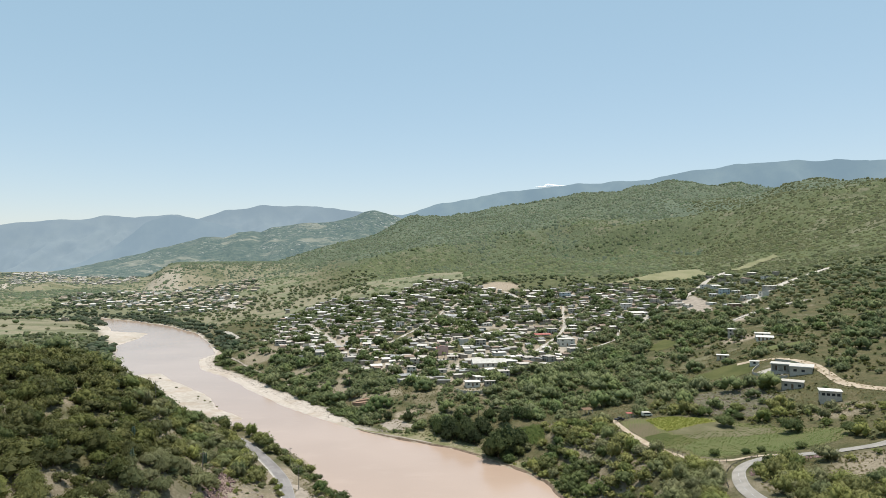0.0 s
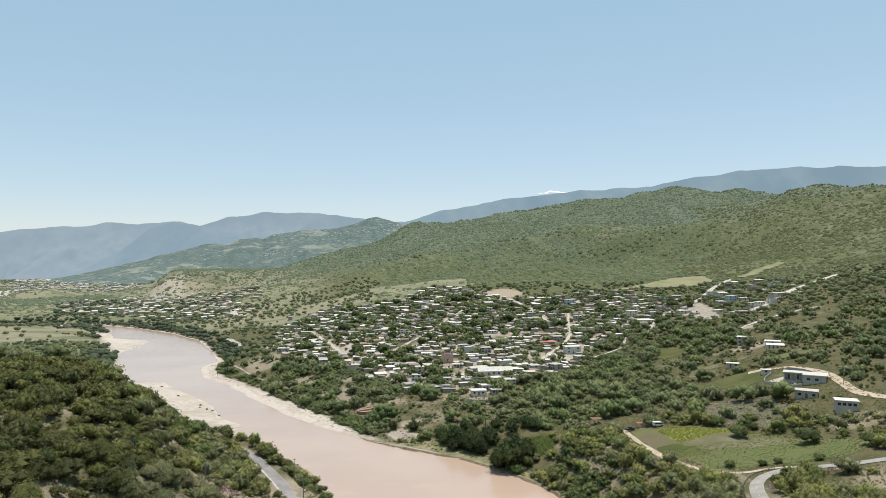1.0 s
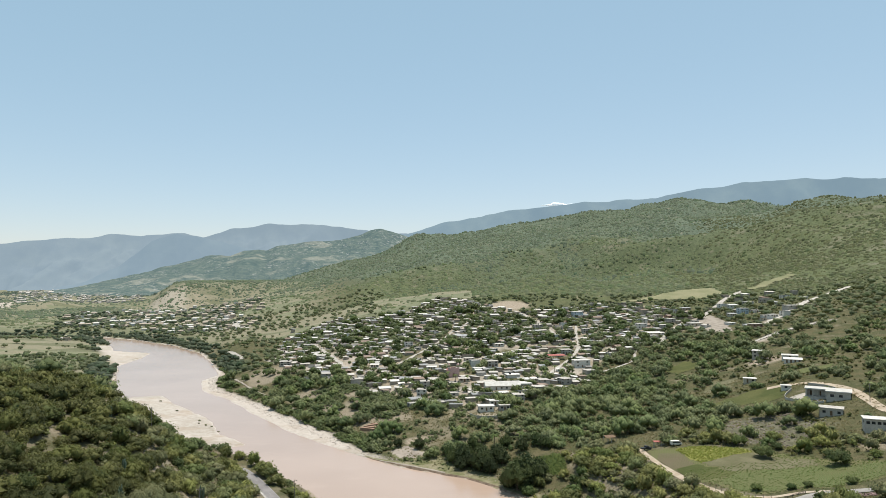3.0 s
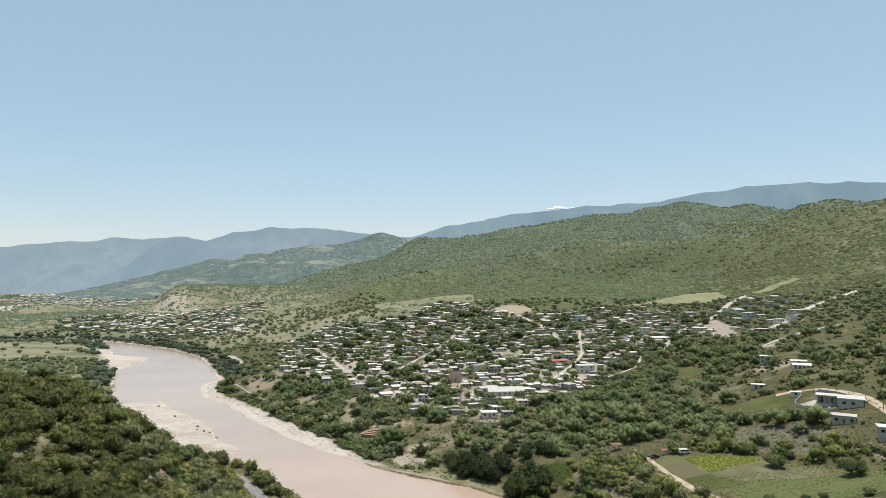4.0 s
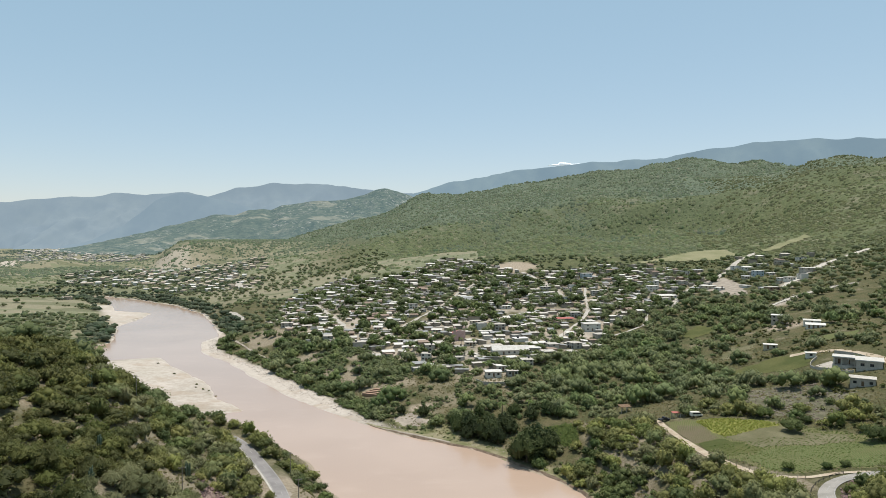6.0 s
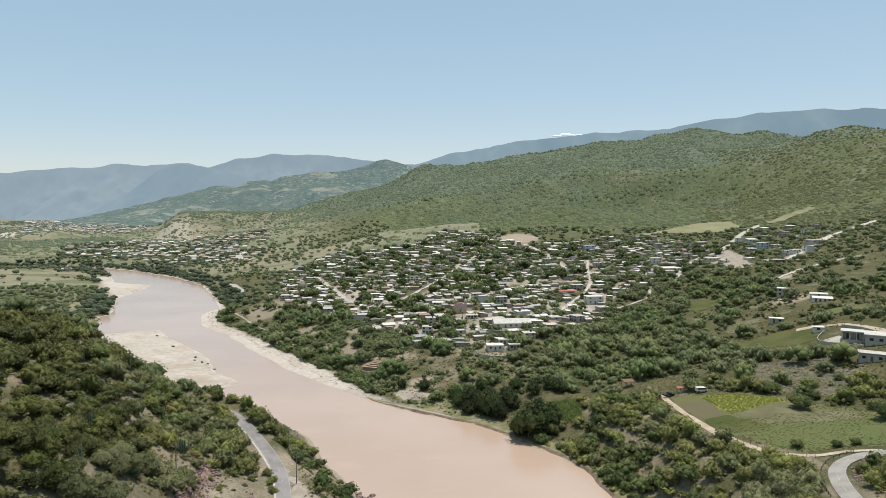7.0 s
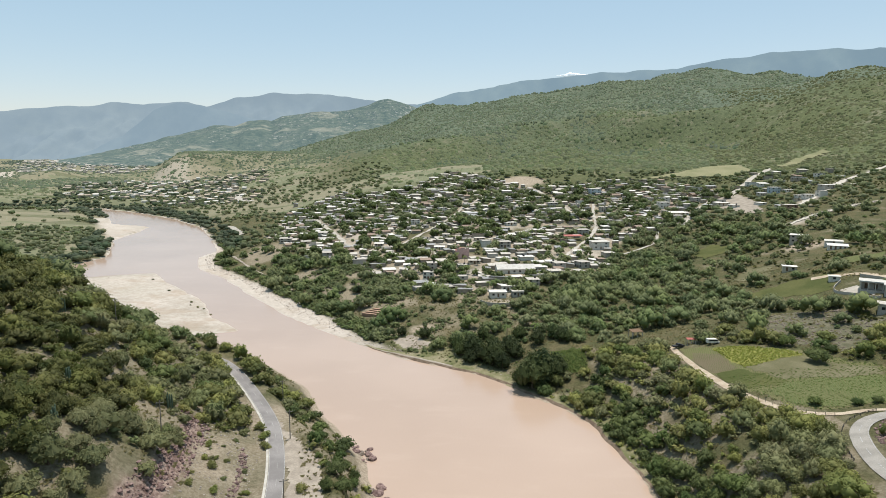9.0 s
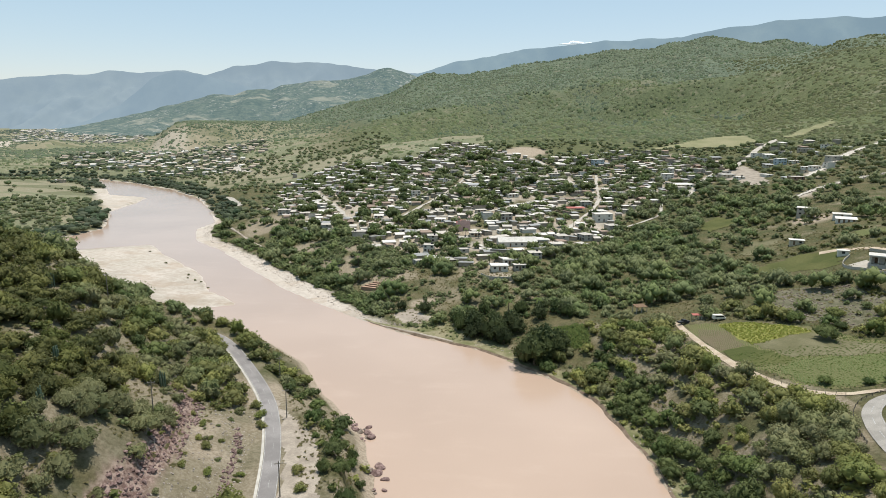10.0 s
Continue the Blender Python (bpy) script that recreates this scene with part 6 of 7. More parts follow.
place(house("pale blue two-storey house at the upper village", 11, 9, 2, "flat", MAT_BLUE, MAT_ROOF_WHITE, deep=3), 130, 775, 8, 0, 3)

# larger houses of the upper village
place(house("pale blue two-storey house with flat roof beside the upper lane", 9, 7, 2, "flat", MAT_BLUE, MAT_ROOF_WHITE, group="houses of the village", deep=4, height=2.6), 284, 695, 12, 0, 4)
place(house("grey block house with flat roof above the upper lane", 9, 6, 1, "flat", MAT_GREY, MAT_ROOF_GREY, group="houses of the village", deep=4, height=2.6), 312, 749, 12, 0, 4)
place(house("long tan house with low parapet above the upper lane", 14, 7, 1, "parapet", MAT_TAN, MAT_ROOF_GREY, group="houses of the village", deep=4, height=2.6), 332, 748, 12, 0, 4)
place(house("long grey hall with pale flat roof beside the eroded gully", 18, 9, 1, "flat", MAT_GREY, MAT_ROOF_WHITE, group="houses of the village", deep=4, height=2.6), 325, 675, 12, 0, 4)
place(house("small white house with flat roof beside the eroded gully", 8, 6, 1, "flat", MAT_WHITE, MAT_ROOF_WHITE, group="houses of the village", deep=4, height=2.6), 289, 641, 12, 0, 4)
place(house("unfinished brick house with flat roof on bare dirt", 11, 7, 1, "flat", MAT_BRICK, MAT_ROOF_GREY, group="houses of the village", deep=4, height=2.6), 259, 609, 12, 0, 4)
place(house("cream house with wide pale roof beside the upper lane", 13, 7, 1, "flat", MAT_CREAM, MAT_ROOF_WHITE, group="houses of the village", deep=4, height=2.6), 226, 668, 12, 0, 4)
place(house("white house with pale sloping roof beside the upper lane", 10, 6, 1, "shed", MAT_WHITE, MAT_ROOF_WHITE, group="houses of the village", deep=4, height=2.6), 292, 739, 12, 0, 4)
place(house("long cream house with pale sloping roof in the upper village", 14, 6, 1, "shed", MAT_CREAM, MAT_ROOF_WHITE, group="houses of the village", deep=4, height=2.6), 181, 650, 12, 0, 4)
place(house("two-storey white house with flat roof in the upper village", 10, 7, 2, "flat", MAT_WHITE, MAT_ROOF_WHITE, group="houses of the village", deep=4, height=2.6), 180, 691, 12, 0, 4)

# the hillside houses beside the field
def hillside_house(x, y, turn):
    """The long white house: a plain block in front, a wing with an open terrace beside it, one flat roof."""
    root = tagged(new("house"), "long white hillside house with bright flat roof and open terrace", "house")
    walls = ring_wall(10, 12, -3.5, 3.5, 0.2, ((0, -0.265, 1.2, 2.5, 0.75), (0, 0.095, 1.2, 2.5, 0.75)))
    bmesh.ops.translate(walls, verts=walls.verts, vec=(0, 2, 0))
    part("wall", walls, MAT_GREY, root, "grey unpainted block wall")
    for at in (-2.65, 0.95):
        holder = part("window", boxes((at - 0.75, at + 0.75, -3.93, -3.83, 1.2, 1.28), (at - 0.75, at + 0.75, -3.93, -3.83, 2.42, 2.5), (at - 0.04, at + 0.04, -3.93, -3.83, 1.28, 2.42)), MAT_FRAME, root)
        part("pane", boxes((at - 0.75, at + 0.75, -3.88, -3.86, 1.28, 2.42)), MAT_GLASS, holder)
    bm = boxes((-14, -5.01, 4.4, 4.6, -3, 3.5), (-14, -13.8, 1.2, 4.4, -3, 3.5), (-14, -5.01, 8.8, 9, -3, 3.5), (-14, -13.8, 4.6, 8.8, -3, 3.5))
    part("terrace_wall", bm, MAT_WHITE, root)
    part("terrace_floor", boxes((-14.2, -5.02, 0.6, 4.38, -3, 0.1)), MAT_ROOF_GREY, root)
    for k in range(4):
        c = -13.6 + k * 2.7
        part("column", boxes((c - 0.16, c + 0.16, 0.9, 1.2, 0.1, 3.5)), MAT_WHITE, root)
    for k in range(2):
        c = -11.6 + k * 3.6
        part("door", boxes((c - 0.6, c + 0.6, 4.33, 4.39, 0.1, 2.3)), MAT_DOOR, root)
    part("roof", boxes((-5.4, 5.5, -4.5, 8.4, 3.5, 3.74), (-14.5, -5.41, 0.3, 9.3, 3.5, 3.78)), MAT_ROOF_WHITE, root)
    part("parapet", boxes((-5.4, 5.5, -4.5, -4.3, 3.745, 4.0), (5.3, 5.5, -4.29, 8.4, 3.745, 4.0), (-14.5, -5.41, 0.3, 0.5, 3.785, 4.0)), MAT_ROOF_WHITE, root)
    root.matrix_basis = pose(x, y, float(land(x, y)) - 0.2, 0, 0, turn)


hillside_house(179, 338, -30)
place(house("small white outbuilding with a bright flat roof", 4.4, 3, 1, "flat", MAT_WHITE, MAT_ROOF_WHITE, windows=((0, 0.0),), doors=(), height=2.35), 170, 371, -20, -0.7, 2)
compound("low grey block wall round the hillside house yard", [(171, 367), (163, 359), (162, 353), (165, 345), (169, 336.5), (172.5, 337)], 1.25, MAT_GREY)
compound("grey block wall behind the hillside house", [(180, 368), (184, 358), (185, 350)], 1.6, MAT_GREY)
place(house("grey unplastered block house on the slope", 9.2, 6, 1, "flat", MAT_GREY, MAT_ROOF_GREY, deep=3, windows=((0, -0.3), (0, 0.33), (1, 0), (3, 0)), doors=((0, 0.0),), height=3.2), 165.5, 320, -30, -0.8, 3)
place(house("pale hillside house on a tall footing with flat roof", 8.2, 6, 1, "flat", MAT_GREY, MAT_ROOF_WHITE, deep=6, windows=((0, -0.35), (0, -0.12), (0, 0.12), (0, 0.35), (1, 0), (3, 0)), doors=((2, 0.02),), height=3.0), 166.5, 290, -22, 0.6, 3)
place(house("two-storey grey house with white roof on red earth", 9.6, 7, 2, "flat", MAT_GREY, MAT_ROOF_WHITE, deep=3, height=2.5), 205, 479, -30, -0.5, 3)
place(house("white open-fronted shed with a bright roof", 10, 4.5, 1, "shed", MAT_WHITE, MAT_ROOF_WHITE, deep=3, windows=(), doors=((0, -0.35), (0, -0.12), (0, 0.12), (0, 0.35)), height=2.2), 207, 438, -22, -1.2, 3)
place(house("white upper shed with a bright roof", 9, 3, 1, "shed", MAT_WHITE, MAT_ROOF_WHITE, deep=3, windows=(), doors=((0, 0.0),), height=2.2), 210, 448, -22, -0.5, 3)
place(house("small white flat-roofed shed above the pasture", 6.6, 4, 1, "flat", MAT_CREAM, MAT_ROOF_WHITE, deep=3, windows=((0, 0.25),), doors=((0, -0.2),), height=2.5), 170, 415, -18, -0.8, 2)
open_shed("open thatched farm shelter beside the track", 5.2, 3.8, 2.2, MAT_DOOR, 70, 338, 15)
open_shed("open shed with a red sheet roof by the field", 3.6, 2, 1.7, MAT_ROOF_RED, 86, 315, 4)


def far_houses():
    """The second village and the town down the valley: low blocks with pale roofs."""
    rng = np.random.default_rng(8)
    for name, label, n, r0, r1, b0, b1, material, size in (
            ("far_houses", "pale low houses of the second village on the plain", 130, 1070, 1750, -31.5, -18.5, MAT_ROOF_WHITE, 1.1),
            ("far_houses", "grey and brown low houses of the second village", 210, 1070, 1750, -31.5, -17, MAT_TAN, 1.15),
            ("far_houses", "pale houses of a distant valley town", 300, 2250, 4100, -34.5, -26.2, MAT_ROOF_GREY, 1.2),
            ("far_houses", "grey houses of a distant valley town", 260, 2200, 3900, -35, -26, MAT_GREY, 1.25),
            ("far_halls", "long pale market halls of a distant valley town", 22, 3500, 4080, -34.5, -30, MAT_ROOF_GREY, 2.8)):
        bm = bmesh.new()
        for _ in range(n):
            r, b = rng.uniform(r0, r1), math.radians(rng.uniform(b0, b1))
            x, y = r * math.sin(b), r * math.cos(b)
            if shore(np.array([x]), np.array([y]))[0] < 45:
                continue
            z = float(land(np.array([x]), np.array([y]))[0])
            w, d, h = rng.uniform(2.4, 5) * size, rng.uniform(2, 3.2) * size, rng.choice([2.2, 2.6, 3.0, 4.6])
            m = pose(x, y, z, 0, 0, rng.normal(10, 14))
            roof = box(bm, -w - 0.4, w + 0.4, -d - 0.4, d + 0.4, h + 0.02, h + 0.25)
            pitch = rng.choice((0.0, 0.1, 0.2))
            for v in roof:
                v.co.z += pitch * (v.co.y + d + 0.4)
            for v in box(bm, -w, w, -d, d, -1, h) + roof:
                v.co = m @ v.co
        tagged(new(name, thing_mesh(name, bm, material)), label, "houses", kind="stuff")


far_houses()

# ---- crops, palms, poles, rocks and other small things ----
def cards(name, label, category, x, y, size, high, material, seed, per=3):
    """Low plants of a few upright leaves each, as one piece."""
    rng = np.random.default_rng(seed)
    x, y = np.repeat(x, per), np.repeat(y, per)
    z = land(x, y)
    a = rng.uniform(0, 2 * np.pi, len(x))
    s, h = size * rng.uniform(0.6, 1.3, len(x)), high * rng.uniform(0.6, 1.25, len(x))
    ux, uy = np.cos(a) * s, np.sin(a) * s
    lx, ly = -np.sin(a) * h * 0.5, np.cos(a) * h * 0.5
    v = np.stack([np.stack([x - ux * 0.3, y - uy * 0.3, z - 0.05], 1), np.stack([x + ux * 0.3, y + uy * 0.3, z - 0.05], 1),
                  np.stack([x + ux + lx, y + uy + ly, z + h], 1), np.stack([x - ux + lx, y - uy + ly, z + h * 0.9], 1)], 1).reshape(-1, 3)
    f = np.arange(len(x))[:, None] * 4 + [0, 1, 2, 3]
    tagged(new(name, mesh_of(name, v.tolist(), f.tolist(), material, False)), label, category, kind="stuff")


def rows_in(outline, spacing, along, turn, seed, keep=1.0):
    """Places in rows inside an outline."""
    rng = np.random.default_rng(seed)
    o = np.array(outline, float)
    c = o.mean(0)
    g = np.arange(-60, 60, spacing), np.arange(-60, 60, along)
    u, v = [q.ravel() for q in np.meshgrid(*g)]
    u = u + rng.normal(size=len(u)) * 0.16
    v = v + rng.normal(size=len(v)) * 0.4
    x, y = c[0] + u * math.cos(turn) - v * math.sin(turn), c[1] + u * math.sin(turn) + v * math.cos(turn)
    ok = inside(x, y, outline) & (rng.uniform(size=len(x)) < keep)
    return x[ok], y[ok]


MAT_FLOWER = leaf_material("yellow_green_crop_leaves", (0.165, 0.182, 0.05), (0.25, 0.25, 0.065), (0.34, 0.318, 0.09))
MAT_MAIZE_LEAF = leaf_material("maize_leaves", (0.13, 0.162, 0.052), (0.165, 0.198, 0.066), (0.205, 0.228, 0.085), 0.5)
MAT_GRASS = leaf_material("dry_grass_tufts", (0.17, 0.155, 0.075), (0.22, 0.20, 0.10), (0.28, 0.245, 0.13), 0.5)
MAT_ROCK = two_tone("pale_river_rock", (0.30, 0.255, 0.22), (0.42, 0.37, 0.325), 0.8, 0.95, 0.1, fine=6, bump=0.6)
MAT_ROCK_RED = two_tone("red_grey_broken_rock", (0.13, 0.085, 0.078), (0.29, 0.205, 0.185), 1.1, 0.95, 0.1, fine=5, bump=0.6)
MAT_BOULDER = two_tone("brown_grey_boulder", (0.17, 0.135, 0.11), (0.27, 0.225, 0.19), 1.2, 0.95, 0.1, fine=7, bump=0.8)
MAT_POLE = two_tone("grey_weathered_pole", (0.20, 0.17, 0.14), (0.28, 0.25, 0.21), 2.0, 0.9)
MAT_CACTUS = two_tone("blue_green_cactus", (0.09, 0.13, 0.085), (0.14, 0.18, 0.12), 1.5, 0.7)

x, y = rows_in(YELLOW, 0.8, 0.7, 0.9, 1, 0.9)
cards("crop_plants", "yellow-green flowering crop plants in close rows", "crop", x, y, 0.32, 0.5, MAT_FLOWER, 2, 3)
x, y = rows_in(FIELD, 1.1, 0.9, 0.25, 3)
ok = ~inside(x, y, YELLOW) & (np.random.default_rng(9).uniform(size=len(x)) < 0.7) & (fbm(x, y, 18, 151) + 0.012 * (x - 112) - 0.01 * (y - 265) > -0.05)
cards("crop_plants", "young green crop plants in rows on brown soil", "crop", x[ok], y[ok], 0.3, 0.3, MAT_MAIZE_LEAF, 4, 3)
x, y = rows_in(MAIZE, 0.9, 0.6, 0.3, 5)
cards("crop_plants", "green maize plants by the river", "crop", x, y, 0.3, 1.3, MAT_MAIZE_LEAF, 6, 3)


def grass_tufts():
    rng = np.random.default_rng(21)
    x, y = rng.uniform(-190, 190, 60000), rng.uniform(120, 430, 60000)
    d = shore(x, y)
    ok = (d > 5) & (np.abs(np.degrees(np.arctan2(x, y))) < 38) & (line_distance(x, y, ROAD_LINE) > 5.5) & (line_distance(x, y, PAVED) > 5) & ~inside(x, y, FIELD) & (fbm(x, y, 12, 161) > -0.12)
    ok &= ~(inside(x, y, SANDBAR)) & (line_distance(x, y, FIELD_PATH) > 2.5) & (d > beach_width(y) + 3) & ~inside(x, y, SLOPE_FIELD)
    cards("grass_tufts", "dry yellow-green grass and weeds on open ground", "grass", x[ok][:12000], y[ok][:12000], 0.55, 0.5, MAT_GRASS, 22, 2)


grass_tufts()


def rocks(name, label, x, y, sizes, material, seed):
    """Broken stones, as one piece."""
    rng = np.random.default_rng(seed)
    n = len(x)
    z = land(x, y)
    v = ICO_V[None] * (1 + rng.uniform(-0.3, 0.3, (n, len(ICO_V), 1))) * (sizes[:, None, None] * np.stack([rng.uniform(0.7, 1.3, n), rng.uniform(0.7, 1.3, n), rng.uniform(0.5, 0.9, n)], 1)[:, None])
    v = v + np.stack([x, y, z + sizes * 0.2], 1)[:, None]
    f = ICO_F[None] + (np.arange(n) * len(ICO_V))[:, None, None]
    tagged(new(name, mesh_of(name, v.reshape(-1, 3).tolist(), f.reshape(-1, 3).tolist(), material, False)), label, "rocks", kind="stuff")


def scatter_rocks():
    rng = np.random.default_rng(31)
    x, y = rng.uniform(-100, -50, 9000), rng.uniform(150, 236, 9000)
    d = shore(x, y)
    face = (d > 44.5 + fbm(x, y, 10, 171) * 2) & (d < 49.5 + fbm(x, y, 12, 173) * 3) & (y < 232)
    rocks("rubble", "reddish broken rock on the road cutting", x[face][:1000], y[face][:1000], rng.choice((0.1, 0.15, 0.25, 0.4, 0.6), face.sum())[:1000], MAT_ROCK_RED, 32)
    ledge = line_distance(x, y, [(-63, 222), (-60, 214), (-58.5, 204), (-56, 192), (-54, 182)]) < 0.9
    rocks("rubble", "broken rock ledge on the bare roadside slope", x[ledge], y[ledge], rng.uniform(0.15, 0.55, ledge.sum()), MAT_ROCK_RED, 39)
    slope = (d > 30) & (d < 45)
    rocks("rubble", "loose pale stones on the bare roadside slope", x[slope][:700], y[slope][:700], rng.uniform(0.06, 0.3, slope.sum())[:700], MAT_ROCK, 33)
    x, y = rng.uniform(108, 158, 5000), rng.uniform(288, 354, 5000)
    ok = inside(x, y, STONES)
    rocks("rubble", "grey field stones on the fallow plot", x[ok][:1500], y[ok][:1500], rng.choice((0.1, 0.15, 0.2, 0.35, 0.5), ok.sum())[:1500], MAT_BOULDER, 34)
    x, y = rng.uniform(-260, 60, 60000), rng.uniform(205, 640, 60000)
    d = shore(x, y)
    ok = (d > 0.3) & ~left_side(x, y) & (d < beach_width(y) + 2) & (d > beach_width(y) * 0.35)
    rocks("rubble", "pale cobbles and gravel heaps along the river bank", x[ok][:1600], y[ok][:1600], rng.uniform(0.1, 0.4, ok.sum())[:1600], MAT_ROCK, 35)


scatter_rocks()


def boulder(seed, label):
    """A broken, angular block."""
    rng = random.Random(seed)
    bm = bmesh.new()
    bmesh.ops.create_icosphere(bm, subdivisions=2, radius=1)
    for _ in range(5):
        n = Vector((rng.gauss(0, 1), rng.gauss(0, 1), rng.gauss(0.3, 0.8))).normalized()
        cut = rng.uniform(0.45, 0.75)
        for v in bm.verts:
            over = v.co.dot(n) - cut
            if over > 0:
                v.co -= n * over
    for v in bm.verts:
        v.co.x *= 1.25
        v.co.z *= 0.6
    return tagged(new("boulder", thing_mesh("boulder", bm, MAT_ROCK_RED if seed % 3 else MAT_BOULDER)), label, "boulder", "boulders at the waterline")


k = 0
for cx, cy, spread, count in ((-36.5, 251, 2.6, 9), (-32.5, 246, 2.0, 6), (-26.8, 226.5, 2.2, 9), (-26, 217, 1.8, 4), (-262, 508, 1, 1)):
    for _ in range(count):
        bx, by, bs = cx + spread * random.gauss(0, 0.5), cy + spread * random.gauss(0, 0.7), random.choice((0.4, 0.6, 0.8, 1.1, 1.5))
        b = boulder(k, "broken angular reddish-grey rock at the river's edge")
        b.matrix_basis = pose(bx, by, max(0, float(land(bx, by))) + bs * 0.15, 0, 0, k * 47) @ Matrix.Scale(bs, 4)
        k += 1


def shrub(kind, material, label, group, x, y, s, turn):
    v, f = NEAR_SHAPES[kind][0]
    ob = tagged(new("shrub", mesh_of("shrub", v.tolist(), f.tolist(), material, False)), label, "shrub", group)
    ob.matrix_basis = pose(x, y, float(land(x, y)) - 0.1, 0, 0, turn) @ Matrix.Scale(s, 4)
    return ob


def shrubs():
    rng = np.random.default_rng(44)
    first = {}

    def add(kind, mat, label, group, x, y, s):
        turn = float(rng.uniform(0, 360))
        if (kind, label) in first:
            copy_thing(first[kind, label], Matrix()).matrix_basis = pose(x, y, float(land(x, y)) - 0.1, 0, 0, turn) @ Matrix.Scale(s, 4)
        else:
            first[kind, label] = shrub(kind, mat, label, group, x, y, s, turn)
    made = 0
    while made < 46:
        x, y = float(rng.uniform(-82, -48)), float(rng.uniform(165, 242))
        d = float(shore(np.array([x]), np.array([y]))[0])
        if 30 < d < 45 and line_distance(np.array([x]), np.array([y]), ROAD_LINE)[0] > 5:
            add(4, MAT_LEAF_PALE if made % 2 else MAT_LEAF, "small grey-green shrub on the bare roadside slope" if made % 2 else "small green shrub on the bare roadside slope", "shrubs on the slope", x, y, float(rng.uniform(0.25, 0.6)))
            made += 1
    for x, y, s in ((-61, 198, 0.9), (-55, 202, 0.7), (-66, 196, 0.75), (-66, 209, 1.0), (-71, 220, 0.8), (-69, 212, 0.7), (-71, 231, 0.9), (-75, 223, 0.6), (-64, 214, 0.55), (-58, 226, 1.1), (-60, 232, 1.2), (-63, 238, 1.2)):
        add(4, MAT_LEAF, "round olive-green bush on the bare roadside slope", "bushes on the slope", x, y, s)
    for x, y in ((-42, 204), (-39.5, 196)):
        add(2, MAT_LEAF, "round green bush on the dusty road shoulder", "bushes by the road", x, y, 0.85)
    for x, y in ((-158, 425), (-163, 428), (-169, 432), (-172, 440), (-150, 415), (-228, 505), (-200, 470)):
        add(4, MAT_LEAF_PALE, "low dull shrub on the sandbar", "shrubs on the sandbar", x, y, float(rng.uniform(0.4, 0.7)))
    # single trees round the field
    for x, y, s in ((117, 280, 1.25), (136, 262, 1.4), (148, 243, 1.1), (115, 299, 1.1), (106, 305, 0.6), (127, 290, 0.7), (99, 245, 0.6), (109, 242, 0.5), (114.5, 241.5, 0.5), (128, 240, 0.6)):
        add(3, MAT_LEAF_DARK, "dark round tree standing in the crop field", "trees in the field", x, y, s)


shrubs()


MAT_MANGO = leaf_material("glossy_dark_leaves", (0.018, 0.026, 0.009), (0.036, 0.049, 0.016), (0.068, 0.084, 0.028), 0.22)


def mango_trees():
    """The tall dark trees on the bank below the village."""
    model = None
    for x, y, s in ((-7, 350, 1.4), (-2, 337, 1.3), (4, 358, 1.3), (7, 335, 1.5), (16, 343, 1.5), (20, 312, 1.6), (23, 307, 2.9), (28, 314, 2.7), (32, 311, 2.2), (8, 334, 2.2), (-1, 343, 2.0), (27, 326, 1.4), (39, 345, 1.2), (21, 354, 1.3), (10, 340, 1.6), (1, 345, 1.5), (26, 309, 1.8), (18, 312, 1.35), (27, 312, 1.3), (12, 330, 1.5), (3, 338, 1.45), (-6, 345, 1.35), (18, 338, 1.5), (8, 348, 1.3), (28, 345, 1.4), (36, 350, 1.4), (40, 342, 1.2),
                    (-2, 352, 1.2), (24, 326, 1.4), (-24, 366, 1.2), (-36, 372, 1.1)):
        m = pose(x, y, float(land(x, y)) - 0.2, 0, 0, x * 37 + y * 11) @ Matrix.Scale(s, 4)
        if model is None:
            model = tree_thing(5, MAT_MANGO, "tall dense dark-green tree on the river bank", "dark trees on the river bank")
            model.matrix_basis = m
        else:
            copy_thing(model, Matrix()).matrix_basis = m


mango_trees()


def palm():
    root = tagged(new("palm_tree"), "tall palm tree with drooping fronds in the village", "palm tree", "palms of the village")
    part("trunk", lathe([(0.26, -0.5), (0.2, 1.5), (0.16, 4.5), (0.14, 6.6)], 7), MAT_BARK, root)
    for k in range(13):
        bm = bmesh.new()
        up = 0.9 if k % 2 else 0.35
        prev = None
        for i in range(6):
            s = i / 5
            out, z = 2.7 * s, 6.6 + up * s * 2.4 - 2.6 * s * s
            w = 0.42 * math.sin(math.pi * (0.15 + 0.8 * s))
            a, b, c = bm.verts.new((out, -w, z - w * 0.45)), bm.verts.new((out, 0, z)), bm.verts.new((out, w, z - w * 0.45))
            if prev:
                bm.faces.new((prev[0], a, b, prev[1])), bm.faces.new((prev[1], b, c, prev[2]))
            prev = (a, b, c)
        bmesh.ops.rotate(bm, verts=bm.verts, matrix=Matrix.Rotation(k * 2.4, 3, "Z"))
        part("frond", bm, MAT_PALM, root)
    return root


first_palm = palm()
for k, (px, py) in enumerate([(2, 492), (-4, 470), (70, 530), (74, 520), (66, 545), (60, 505), (8, 430), (30, 404), (-12, 505), (40, 560), (-90, 512), (-70, 445), (112, 590), (140, 640), (-30, 520), (120, 487), (28, 352), (15, 352), (-6.5, 498), (-36.6, 483), (78.5, 533), (89, 572), (24, 630), (203, 544), (11, 431), (89, 646), (-31, 584)]):
    m = pose(px, py, float(land(px, py)), 0, 0, k * 77) @ Matrix.Scale(0.8 + 0.06 * (k % 6), 4)
    if k:
        copy_thing(first_palm, Matrix()).matrix_basis = m
    else:
        first_palm.matrix_basis = m


